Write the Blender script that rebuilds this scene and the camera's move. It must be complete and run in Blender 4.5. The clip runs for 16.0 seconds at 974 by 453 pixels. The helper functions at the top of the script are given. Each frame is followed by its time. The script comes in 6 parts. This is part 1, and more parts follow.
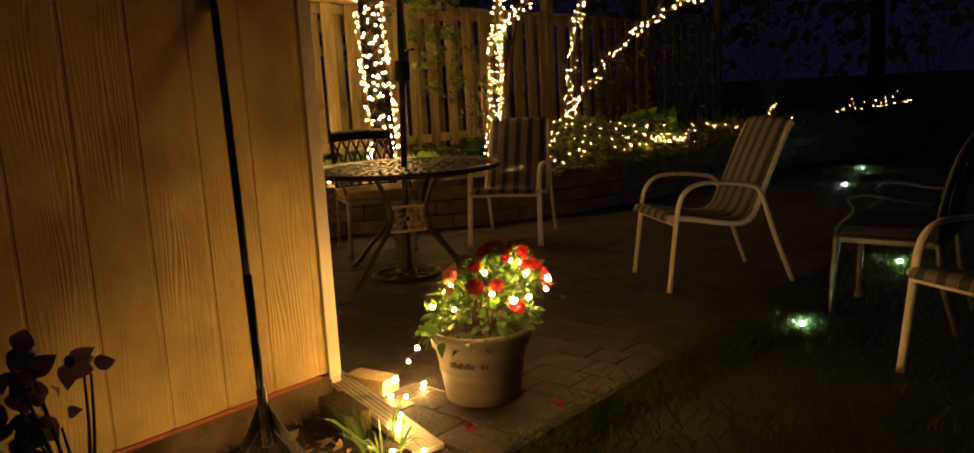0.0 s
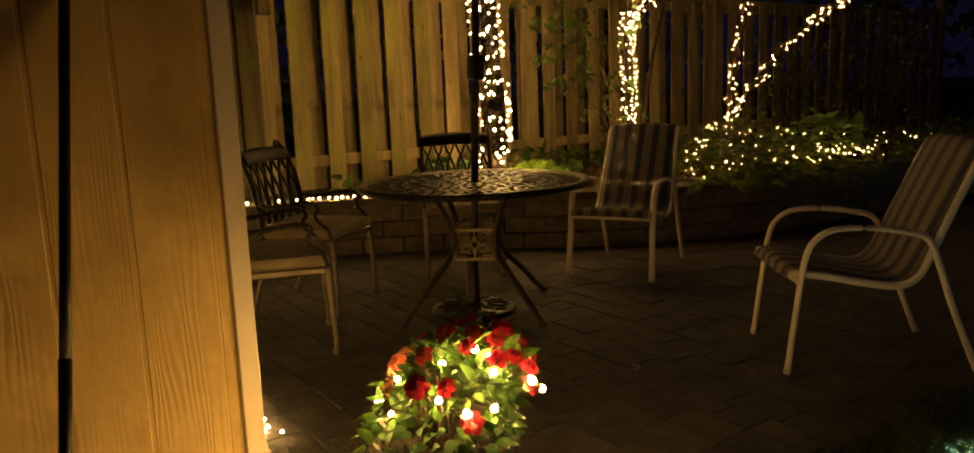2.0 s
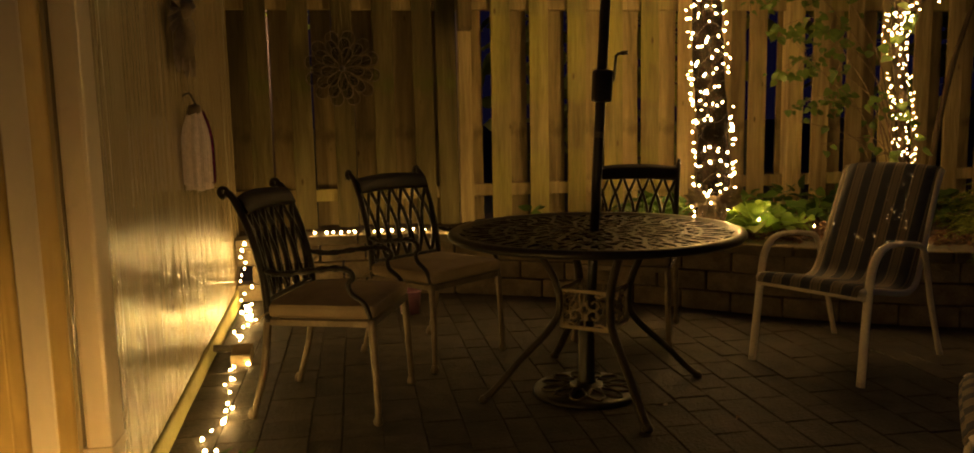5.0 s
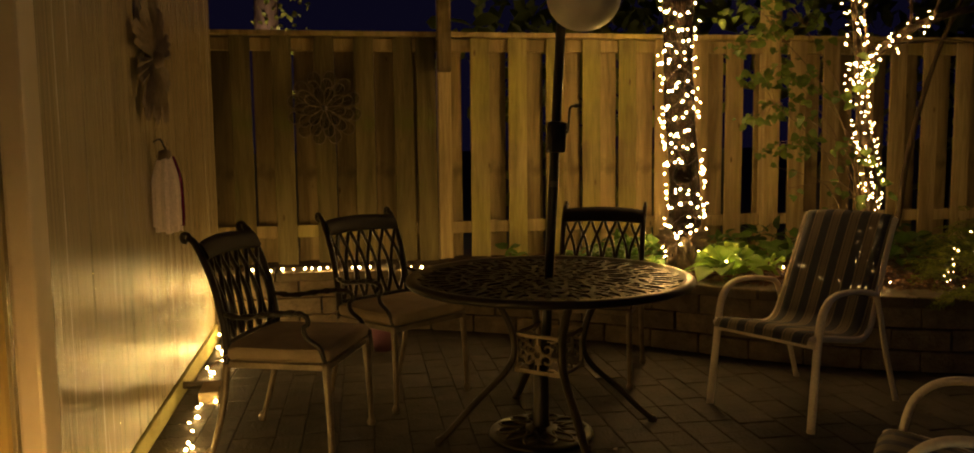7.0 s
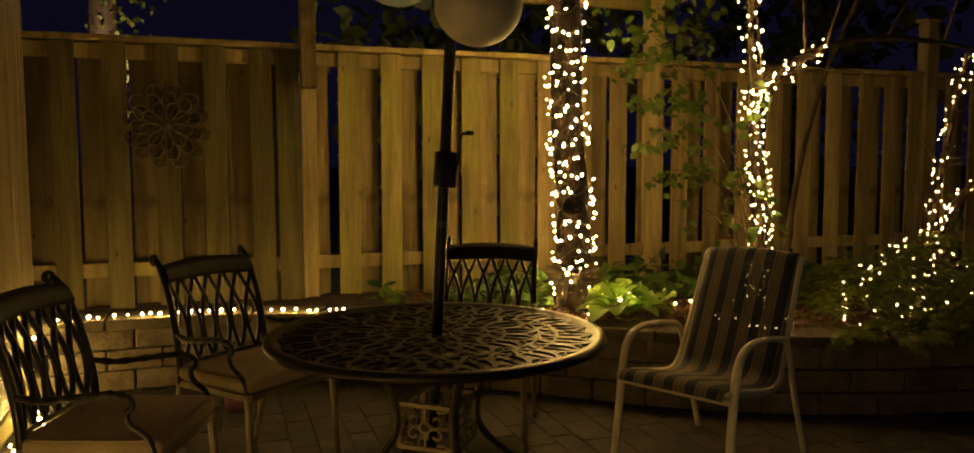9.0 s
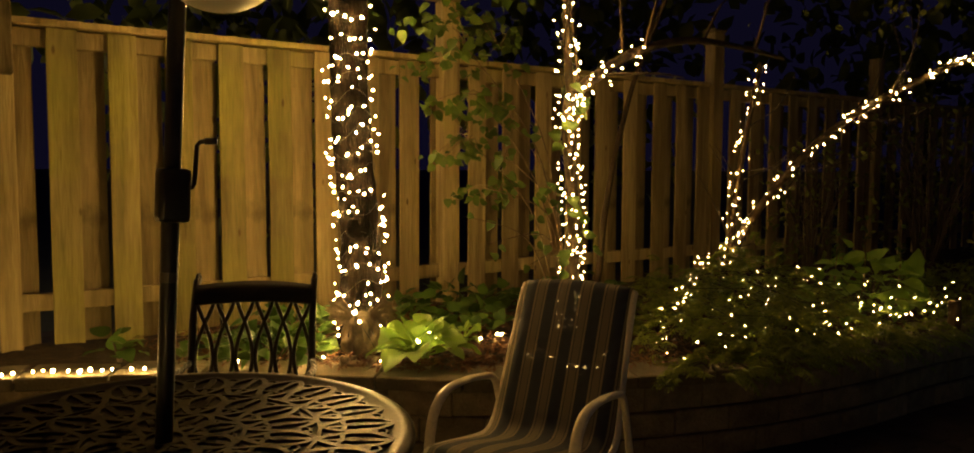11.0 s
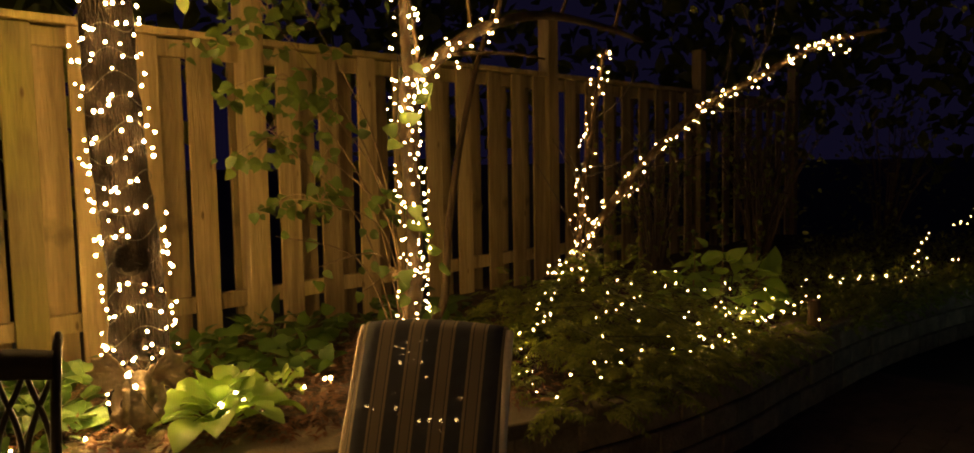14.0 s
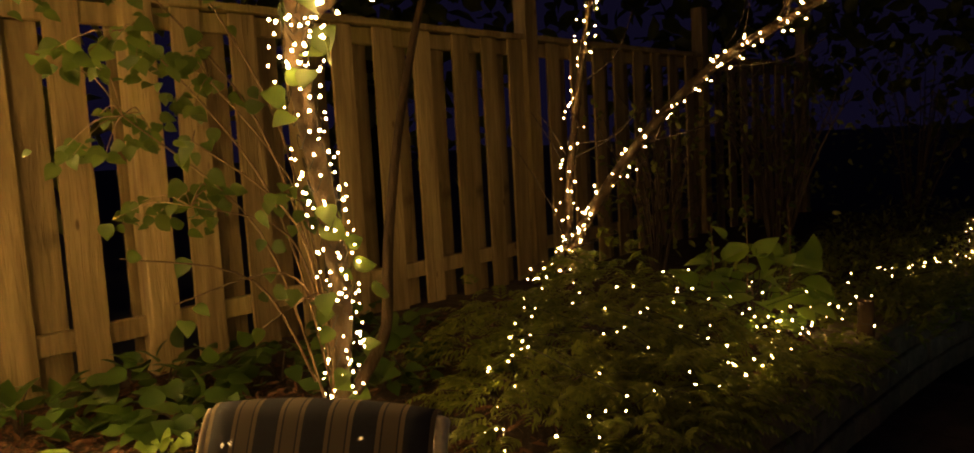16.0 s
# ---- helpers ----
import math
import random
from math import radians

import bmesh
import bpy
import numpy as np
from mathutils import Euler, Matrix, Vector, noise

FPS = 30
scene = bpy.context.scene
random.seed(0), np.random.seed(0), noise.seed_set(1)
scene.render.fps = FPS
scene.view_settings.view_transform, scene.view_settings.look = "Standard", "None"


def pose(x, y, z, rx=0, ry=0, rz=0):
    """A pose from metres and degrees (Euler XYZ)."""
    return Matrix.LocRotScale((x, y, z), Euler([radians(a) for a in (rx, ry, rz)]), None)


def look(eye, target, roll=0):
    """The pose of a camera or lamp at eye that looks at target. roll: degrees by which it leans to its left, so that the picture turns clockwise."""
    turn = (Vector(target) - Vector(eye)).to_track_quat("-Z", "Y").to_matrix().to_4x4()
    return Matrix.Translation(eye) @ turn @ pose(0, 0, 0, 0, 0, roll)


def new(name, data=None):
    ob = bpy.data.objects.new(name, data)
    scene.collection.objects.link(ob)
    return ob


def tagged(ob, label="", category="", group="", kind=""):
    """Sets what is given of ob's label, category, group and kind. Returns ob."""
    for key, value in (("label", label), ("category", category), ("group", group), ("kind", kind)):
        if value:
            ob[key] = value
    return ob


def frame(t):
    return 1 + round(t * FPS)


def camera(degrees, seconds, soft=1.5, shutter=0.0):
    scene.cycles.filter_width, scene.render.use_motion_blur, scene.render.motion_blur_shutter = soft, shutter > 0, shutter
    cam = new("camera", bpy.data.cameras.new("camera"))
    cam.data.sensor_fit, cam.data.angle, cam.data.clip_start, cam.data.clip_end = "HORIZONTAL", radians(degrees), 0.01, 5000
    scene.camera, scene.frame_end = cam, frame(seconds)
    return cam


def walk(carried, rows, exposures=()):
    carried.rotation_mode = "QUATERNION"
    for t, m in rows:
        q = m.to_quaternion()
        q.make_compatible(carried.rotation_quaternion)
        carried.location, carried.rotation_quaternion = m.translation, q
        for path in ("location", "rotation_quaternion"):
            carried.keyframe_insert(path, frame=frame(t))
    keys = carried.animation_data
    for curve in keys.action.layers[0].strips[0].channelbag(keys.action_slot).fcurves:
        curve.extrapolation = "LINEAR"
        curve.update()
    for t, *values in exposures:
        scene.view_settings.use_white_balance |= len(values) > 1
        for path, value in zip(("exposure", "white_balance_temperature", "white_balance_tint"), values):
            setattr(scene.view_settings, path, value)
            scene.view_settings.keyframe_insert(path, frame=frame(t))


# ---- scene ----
cam = camera(63.1, 16.0, soft=1.8)
PATH = [
    (0, (0.541, 0.747, 1.133), (-0.764, 2.225, 0.799), -3.0),
    (0.5, (0.513, 1.034, 1.139), (-0.887, 2.424, 0.808), -3.0),
    (1, (0.474, 1.302, 1.139), (-0.992, 2.619, 0.798), -2.8),
    (1.5, (0.399, 1.603, 1.152), (-1.143, 2.83, 0.811), -2.7),
    (2, (0.327, 1.859, 1.16), (-1.3, 2.973, 0.827), -2.2),
    (2.5, (0.275, 2.113, 1.172), (-1.43, 3.11, 0.856), -1.7),
    (3, (0.259, 2.35, 1.144), (-1.5, 3.25, 0.83), -1.6),
    (3.5, (0.182, 2.59, 1.13), (-1.635, 3.366, 0.821), -1.5),
    (4, (0.147, 2.795, 1.094), (-1.736, 3.41, 0.814), -1.8),
    (4.5, (0.079, 2.999, 1.08), (-1.852, 3.454, 0.824), -1.4),
    (5, (0.01, 3.2, 1.15), (-1.947, 3.523, 0.891), -1.2),
    (5.2, (0.008, 3.278, 1.092), (-1.963, 3.558, 0.903), -1.2),
    (7.3, (0.132, 3.399, 1.256), (-1.831, 3.721, 1.054), -0.4),
    (7.5, (0.128, 3.378, 1.247), (-1.83, 3.727, 1.037), -0.2),
    (8, (-0.011, 3.368, 1.224), (-1.954, 3.794, 1.02), -0.1),
    (8.5, (-0.24, 3.38, 1.277), (-2.159, 3.914, 1.103), -0.3),
    (9, (-0.405, 3.442, 1.308), (-2.295, 4.079, 1.152), -0.1),
    (9.5, (-0.588, 3.554, 1.339), (-2.435, 4.31, 1.206), 0.1),
    (11.8, (-1.323, 3.856, 1.36), (-2.88, 5.102, 1.207), 0.6),
    (12, (-1.342, 3.886, 1.358), (-2.884, 5.151, 1.21), 0.7),
    (12.5, (-1.457, 3.943, 1.363), (-2.933, 5.284, 1.224), 0.5),
    (13, (-1.605, 4.004, 1.402), (-3.015, 5.415, 1.258), -0.1),
    (13.5, (-1.692, 4.055, 1.405), (-3.064, 5.502, 1.245), -0.5),
    (14, (-1.809, 4.178, 1.388), (-3.153, 5.651, 1.227), -1.0),
    (14.5, (-1.925, 4.337, 1.372), (-3.251, 5.824, 1.199), -1.4),
    (15, (-2.071, 4.501, 1.34), (-3.379, 6.001, 1.137), -2.0),
    (15.5, (-2.247, 4.718, 1.367), (-3.552, 6.217, 1.15), -2.6),
    (16, (-2.336, 4.981, 1.361), (-3.67, 6.457, 1.16), -3.2),
]
walk(cam, [(t, look(eye, target, roll)) for t, eye, target, roll in PATH],
     exposures=[(0, 0.02, 6500, 11), (2, -0.15, 6480, 6), (3.5, -0.2, 6360, 0), (5, -0.3, 6420, 7), (7.5, -0.22, 6420, 5), (9, -0.1, 6300, -5), (9.7, -0.05, 6300, -6),
                (12, 0.04, 6450, 6), (14.5, 0.20, 6500, 11), (16, 0.12, 6550, 13)])

# ---- night sky and air ----
world = bpy.data.worlds.new("night")
scene.world = world
world.use_nodes = True
sky = world.node_tree.nodes["Background"]
sky.inputs["Color"].default_value = (0.22, 0.17, 0.62, 1)
sky.inputs["Strength"].default_value = 0.0155

BULB, BULB_LOW = 136.0, 480.0        # radiance of the bulbs on the trees and of those on the ground


# ---- materials ----
def link(nt, a, b):
    nt.links.new(a, b)


def surface(name, c1, c2, scale=6.0, fine=60.0, rough=0.6, metal=0.0, bump=0.2, stretch=(1, 1, 1), vary=0.15,
            spots=None, gloss=0.5, space="Object", dist=0.01, swirl=0.0, tone=0.5, knots=None):
    """Two scales of colour change, fine relief, a little change from piece to piece."""
    m = bpy.data.materials.new(name)
    m.use_nodes = True
    nt = m.node_tree
    n = nt.nodes
    b = n["Principled BSDF"]
    co = n.new("ShaderNodeTexCoord")
    info = n.new("ShaderNodeObjectInfo")
    shift = n.new("ShaderNodeVectorMath")
    shift.operation = "ADD"
    mp = n.new("ShaderNodeMapping")
    mp.inputs["Scale"].default_value = stretch
    mul = n.new("ShaderNodeMath")
    mul.operation = "MULTIPLY"
    mul.inputs[1].default_value = 37.0
    link(nt, info.outputs["Random"], mul.inputs[0])
    link(nt, co.outputs[space], shift.inputs[0])
    link(nt, mul.outputs[0], shift.inputs[1])
    link(nt, shift.outputs[0], mp.inputs[0])
    big = n.new("ShaderNodeTexNoise")
    big.inputs["Scale"].default_value = scale
    big.inputs["Detail"].default_value = 4
    big.inputs["Distortion"].default_value = swirl
    big.inputs["Roughness"].default_value = 0.6
    small = n.new("ShaderNodeTexNoise")
    small.inputs["Scale"].default_value = fine
    small.inputs["Detail"].default_value = 3
    small.inputs["Distortion"].default_value = swirl
    link(nt, mp.outputs[0], big.inputs[0])
    link(nt, mp.outputs[0], small.inputs[0])
    ramp = n.new("ShaderNodeValToRGB")
    ramp.color_ramp.elements[0].position, ramp.color_ramp.elements[1].position = 0.32, 0.68
    ramp.color_ramp.elements[0].color, ramp.color_ramp.elements[1].color = (*c1, 1), (*c2, 1)
    link(nt, big.outputs[0], ramp.inputs[0])
    out = ramp.outputs[0]
    if spots:
        sp = n.new("ShaderNodeTexNoise")
        sp.inputs["Scale"].default_value = spots[0]
        sp.inputs["Detail"].default_value = 5
        link(nt, co.outputs[space], sp.inputs[0])
        cut = n.new("ShaderNodeValToRGB")
        cut.color_ramp.elements[0].position, cut.color_ramp.elements[1].position = spots[1], spots[1] + 0.16
        link(nt, sp.outputs[0], cut.inputs[0])
        mx = n.new("ShaderNodeMixRGB")
        mx.inputs[2].default_value = (*spots[2], 1)
        link(nt, cut.outputs[0], mx.inputs[0])
        link(nt, out, mx.inputs[1])
        out = mx.outputs[0]
    if knots:
        stretch_k = n.new("ShaderNodeMapping")
        stretch_k.inputs["Scale"].default_value = (1.0, 1.5, 0.55)
        link(nt, shift.outputs[0], stretch_k.inputs[0])
        vo = n.new("ShaderNodeTexVoronoi")
        vo.inputs["Scale"].default_value = knots[0]
        link(nt, stretch_k.outputs[0], vo.inputs["Vector"])
        kn = n.new("ShaderNodeMapRange")
        kn.inputs["From Min"].default_value, kn.inputs["From Max"].default_value = 0.035, 0.085
        kn.inputs["To Min"].default_value, kn.inputs["To Max"].default_value = 0.85, 0.0
        link(nt, vo.outputs["Distance"], kn.inputs["Value"])
        mk = n.new("ShaderNodeMixRGB")
        mk.inputs[2].default_value = (*knots[1], 1)
        link(nt, kn.outputs[0], mk.inputs[0])
        link(nt, out, mk.inputs[1])
        out = mk.outputs[0]
    hsv = n.new("ShaderNodeHueSaturation")
    val = n.new("ShaderNodeMath")
    val.operation = "MULTIPLY_ADD"
    val.inputs[1].default_value, val.inputs[2].default_value = vary * 2, 1 - vary
    link(nt, info.outputs["Random"], val.inputs[0])
    grain = n.new("ShaderNodeMath")
    grain.operation = "MULTIPLY_ADD"
    grain.inputs[1].default_value, grain.inputs[2].default_value = tone, 1 - tone / 2
    link(nt, small.outputs[0], grain.inputs[0])
    both = n.new("ShaderNodeMath")
    both.operation = "MULTIPLY"
    link(nt, val.outputs[0], both.inputs[0])
    link(nt, grain.outputs[0], both.inputs[1])
    link(nt, both.outputs[0], hsv.inputs["Value"])
    link(nt, out, hsv.inputs["Color"])
    link(nt, hsv.outputs[0], b.inputs["Base Color"])
    b.inputs["Metallic"].default_value = metal
    b.inputs["Specular IOR Level"].default_value = gloss
    rr = n.new("ShaderNodeMath")
    rr.operation = "MULTIPLY_ADD"
    rr.inputs[1].default_value, rr.inputs[2].default_value = 0.25, max(0.03, rough - 0.12)
    link(nt, big.outputs[0], rr.inputs[0])
    link(nt, rr.outputs[0], b.inputs["Roughness"])
    if bump:
        bp = n.new("ShaderNodeBump")
        bp.inputs["Strength"].default_value = bump
        bp.inputs["Distance"].default_value = dist
        add = n.new("ShaderNodeMath")
        add.operation = "ADD"
        link(nt, big.outputs[0], add.inputs[0])
        link(nt, small.outputs[0], add.inputs[1])
        link(nt, add.outputs[0], bp.inputs["Height"])
        link(nt, bp.outputs[0], b.inputs["Normal"])
    return m


def leafy(name, c1, c2, rough=0.45, thin=0.35, scale=14.0):
    """Leaf tissue that lets some light through; every leaf has a shade of its own."""
    m = bpy.data.materials.new(name)
    m.use_nodes = True
    nt = m.node_tree
    n = nt.nodes
    b = n["Principled BSDF"]
    geo = n.new("ShaderNodeNewGeometry")
    ramp = n.new("ShaderNodeValToRGB")
    ramp.color_ramp.elements[0].color, ramp.color_ramp.elements[1].color = (*c1, 1), (*c2, 1)
    co = n.new("ShaderNodeTexCoord")
    ns = n.new("ShaderNodeTexNoise")
    ns.inputs["Scale"].default_value = scale
    ns.inputs["Detail"].default_value = 4
    link(nt, co.outputs["Object"], ns.inputs[0])
    mix = n.new("ShaderNodeMath")
    mix.operation = "MULTIPLY_ADD"
    mix.inputs[1].default_value = 0.6
    link(nt, geo.outputs["Random Per Island"], mix.inputs[0])
    half = n.new("ShaderNodeMath")
    half.operation = "MULTIPLY"
    half.inputs[1].default_value = 0.5
    link(nt, ns.outputs[0], half.inputs[0])
    link(nt, half.outputs[0], mix.inputs[2])
    link(nt, mix.outputs[0], ramp.inputs[0])
    link(nt, ramp.outputs[0], b.inputs["Base Color"])
    b.inputs["Roughness"].default_value = rough
    tr = n.new("ShaderNodeBsdfTranslucent")
    link(nt, ramp.outputs[0], tr.inputs[0])
    ms = n.new("ShaderNodeMixShader")
    ms.inputs[0].default_value = thin
    link(nt, b.outputs[0], ms.inputs[1])
    link(nt, tr.outputs[0], ms.inputs[2])
    link(nt, ms.outputs[0], n["Material Output"].inputs[0])
    bp = n.new("ShaderNodeBump")
    bp.inputs["Strength"].default_value = 0.3
    bp.inputs["Distance"].default_value = 0.004
    link(nt, ns.outputs[0], bp.inputs["Height"])
    link(nt, bp.outputs[0], b.inputs["Normal"])
    return m


def glow(name, colour, strength):
    m = bpy.data.materials.new(name)
    m.use_nodes = True
    b = m.node_tree.nodes["Principled BSDF"]
    b.inputs["Base Color"].default_value = (0.8, 0.8, 0.8, 1)
    b.inputs["Emission Color"].default_value = (*colour, 1)
    b.inputs["Emission Strength"].default_value = strength
    return m


def embossed(name):
    """Painted siding pressed with a shallow wood grain, strong in some patches and faint in others, with grime."""
    m = surface(name, (0.40, 0.272, 0.086), (0.54, 0.376, 0.124), scale=4.2, fine=34, rough=0.55, bump=0, stretch=(1, 1, 0.7), vary=0.03,
                spots=(2.2, 0.47, (0.30, 0.200, 0.062)), gloss=0.4, tone=0.10)
    nt = m.node_tree
    n = nt.nodes
    b = n["Principled BSDF"]
    co = n.new("ShaderNodeTexCoord")
    info = n.new("ShaderNodeObjectInfo")
    mul = n.new("ShaderNodeMath")
    mul.operation = "MULTIPLY"
    mul.inputs[1].default_value = 23.0
    link(nt, info.outputs["Random"], mul.inputs[0])
    shift = n.new("ShaderNodeVectorMath")
    shift.operation = "ADD"
    link(nt, co.outputs["Object"], shift.inputs[0])
    link(nt, mul.outputs[0], shift.inputs[1])
    mp = n.new("ShaderNodeMapping")
    mp.inputs["Scale"].default_value = (1, 1, 0.11)
    link(nt, shift.outputs[0], mp.inputs[0])
    wave = n.new("ShaderNodeTexWave")
    wave.wave_type, wave.bands_direction = "BANDS", "Y"
    wave.inputs["Scale"].default_value = 20.0
    wave.inputs["Distortion"].default_value = 24.0
    wave.inputs["Detail"].default_value = 2.5
    wave.inputs["Detail Scale"].default_value = 0.5
    link(nt, mp.outputs[0], wave.inputs[0])
    patch = n.new("ShaderNodeTexNoise")
    patch.inputs["Scale"].default_value = 7.0
    patch.inputs["Detail"].default_value = 2
    mp2 = n.new("ShaderNodeMapping")
    mp2.inputs["Scale"].default_value = (1, 1, 0.35)
    link(nt, shift.outputs[0], mp2.inputs[0])
    link(nt, mp2.outputs[0], patch.inputs[0])
    ramp = n.new("ShaderNodeMapRange")
    ramp.inputs["From Min"].default_value, ramp.inputs["From Max"].default_value = 0.46, 0.66
    ramp.inputs["To Min"].default_value, ramp.inputs["To Max"].default_value = 0.10, 1.0
    link(nt, patch.outputs[0], ramp.inputs["Value"])
    hgt = n.new("ShaderNodeMath")
    hgt.operation = "MULTIPLY"
    link(nt, wave.outputs["Fac"], hgt.inputs[0])
    link(nt, ramp.outputs[0], hgt.inputs[1])
    soft = n.new("ShaderNodeTexNoise")
    soft.inputs["Scale"].default_value = 14.0
    link(nt, co.outputs["Object"], soft.inputs[0])
    add = n.new("ShaderNodeMath")
    add.operation = "MULTIPLY_ADD"
    add.inputs[1].default_value = 3.0
    link(nt, soft.outputs[0], add.inputs[0])
    link(nt, hgt.outputs[0], add.inputs[2])
    bp = n.new("ShaderNodeBump")
    bp.inputs["Strength"].default_value = 0.7
    bp.inputs["Distance"].default_value = 0.0017
    link(nt, add.outputs[0], bp.inputs["Height"])
    link(nt, bp.outputs[0], b.inputs["Normal"])
    return m


def striped(name):
    """Woven sling: dark blue-grey bands with tan bands and thin tan lines, running along the sling."""
    m = surface(name, (0.022, 0.026, 0.038), (0.035, 0.041, 0.058), scale=30, fine=320, rough=0.75, bump=0.35, vary=0.03, dist=0.002)
    nt = m.node_tree
    n = nt.nodes
    b = n["Principled BSDF"]
    old = b.inputs["Base Color"].links[0].from_socket
    co = n.new("ShaderNodeTexCoord")
    sep = n.new("ShaderNodeSeparateXYZ")
    link(nt, co.outputs["Object"], sep.inputs[0])
    div = n.new("ShaderNodeMath")
    div.operation = "DIVIDE"
    div.inputs[1].default_value = 0.0955
    off = n.new("ShaderNodeMath")
    off.operation = "ADD"
    off.inputs[1].default_value = 0.170
    link(nt, sep.outputs["X"], off.inputs[0])
    link(nt, off.outputs[0], div.inputs[0])
    fr = n.new("ShaderNodeMath")
    fr.operation = "FRACT"
    link(nt, div.outputs[0], fr.inputs[0])
    ramp = n.new("ShaderNodeValToRGB")
    ramp.color_ramp.interpolation = "CONSTANT"
    e = ramp.color_ramp.elements
    e[0].position, e[0].color = 0.0, (1, 1, 1, 1)
    e[1].position, e[1].color = 0.085, (0.05, 0.05, 0.05, 1)
    for p, v in ((0.115, 0.72), (0.40, 0.05), (0.435, 1.0), (0.52, 0.0)):
        x = e.new(p)
        x.color = (v, v, v, 1)
    link(nt, fr.outputs[0], ramp.inputs[0])
    mx = n.new("ShaderNodeMixRGB")
    mx.inputs[2].default_value = (0.25, 0.20, 0.125, 1)
    link(nt, ramp.outputs[0], mx.inputs[0])
    link(nt, old, mx.inputs[1])
    link(nt, mx.outputs[0], b.inputs["Base Color"])
    b.inputs["Alpha"].default_value = 0.92
    return m


M_SIDING = embossed("painted_siding")
M_VINYL = surface("satin_siding", (0.29, 0.236, 0.130), (0.37, 0.303, 0.174), scale=3.2, fine=14, rough=0.23, bump=0.75,
                  stretch=(9, 9, 0.20), vary=0.012, dist=0.008, spots=(1.8, 0.60, (0.30, 0.24, 0.115)), gloss=0.8, tone=0.16)
M_SPOUT = surface("dull_spout", (0.36, 0.32, 0.24), (0.48, 0.43, 0.33), scale=5, fine=40, rough=0.4, bump=0.15, spots=(6, 0.58, (0.22, 0.19, 0.13)), tone=0.2)
M_TRIM = surface("trim_paint", (0.54, 0.455, 0.335), (0.61, 0.52, 0.39), scale=3, fine=50, rough=0.40, bump=0.05, stretch=(1, 1, 0.5), vary=0.03, tone=0.12, spots=(9, 0.66, (0.40, 0.33, 0.23)))
M_CONCRETE = surface("concrete", (0.10, 0.070, 0.034), (0.17, 0.122, 0.06), scale=5, fine=50, rough=0.9, bump=0.4, dist=0.008, spots=(5, 0.50, (0.055, 0.04, 0.02)), gloss=0.2, tone=0.25)
M_DARKSTONE = surface("dark_stone", (0.045, 0.033, 0.019), (0.085, 0.063, 0.036), scale=9, fine=60, rough=0.9, bump=0.7, gloss=0.2, tone=0.2)
M_MOSS = surface("mossy_footing", (0.36, 0.33, 0.10), (0.46, 0.42, 0.18), scale=8, fine=60, rough=0.9, bump=0.5)
M_FENCE = surface("weathered_fence", (0.185, 0.142, 0.066), (0.40, 0.318, 0.155), scale=1.3, fine=9, rough=0.85, bump=0.7,
                  stretch=(6, 6, 0.55), vary=0.24, tone=0.7, spots=(1.3, 0.55, (0.30, 0.265, 0.085)), gloss=0.2, swirl=0.7, knots=(5.0, (0.10, 0.065, 0.03)))
# moss-green boards, their colour also lowered to stand for fading trunk light
M_FENCE_MOSS_DIM = surface("mossy_fence_dim", (0.118, 0.097, 0.040), (0.27, 0.227, 0.099), scale=1.3, fine=9, rough=0.85, bump=0.7,
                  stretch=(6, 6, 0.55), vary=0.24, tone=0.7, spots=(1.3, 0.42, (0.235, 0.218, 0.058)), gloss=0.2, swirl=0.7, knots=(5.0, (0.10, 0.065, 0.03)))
# recessed inner boards: same wood with their shade put into the colour
M_FENCE_BACK = surface("shaded_fence_inner", (0.12, 0.094, 0.046), (0.28, 0.22, 0.108), scale=1.4, fine=9, rough=0.9, bump=0.7,
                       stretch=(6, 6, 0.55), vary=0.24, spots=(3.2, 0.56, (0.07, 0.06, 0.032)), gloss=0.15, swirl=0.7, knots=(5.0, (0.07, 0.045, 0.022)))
# boards nearest the house: mossy wood, darkened in colour for the weak light there
M_FENCE_SHADED = surface("shaded_mossy_fence", (0.068, 0.058, 0.027), (0.17, 0.145, 0.066), scale=1.3, fine=9, rough=0.88, bump=0.7,
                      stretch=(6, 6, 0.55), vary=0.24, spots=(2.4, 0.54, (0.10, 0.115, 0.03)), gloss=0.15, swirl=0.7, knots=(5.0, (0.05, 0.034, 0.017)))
M_PAVER = surface("paver", (0.044, 0.039, 0.032), (0.094, 0.081, 0.063), scale=7, fine=70, rough=0.74, bump=0.7, vary=0.18,
                  spots=(3.5, 0.54, (0.044, 0.039, 0.032)), gloss=0.22)
M_JOINT = surface("joint_sand", (0.034, 0.029, 0.023), (0.062, 0.054, 0.042), scale=30, fine=150, rough=0.95, bump=0.6)
M_BLOCK = surface("wall_block", (0.14, 0.115, 0.080), (0.25, 0.203, 0.140), scale=10, fine=70, rough=0.9, bump=0.8, vary=0.18, gloss=0.2)
M_CAP = surface("cap_stone", (0.105, 0.089, 0.058), (0.175, 0.147, 0.10), scale=7, fine=70, rough=0.85, bump=0.5, vary=0.12, gloss=0.25)
M_SOIL = surface("soil", (0.018, 0.012, 0.008), (0.06, 0.037, 0.02), scale=22, fine=90, rough=0.95, bump=1.0, dist=0.03)
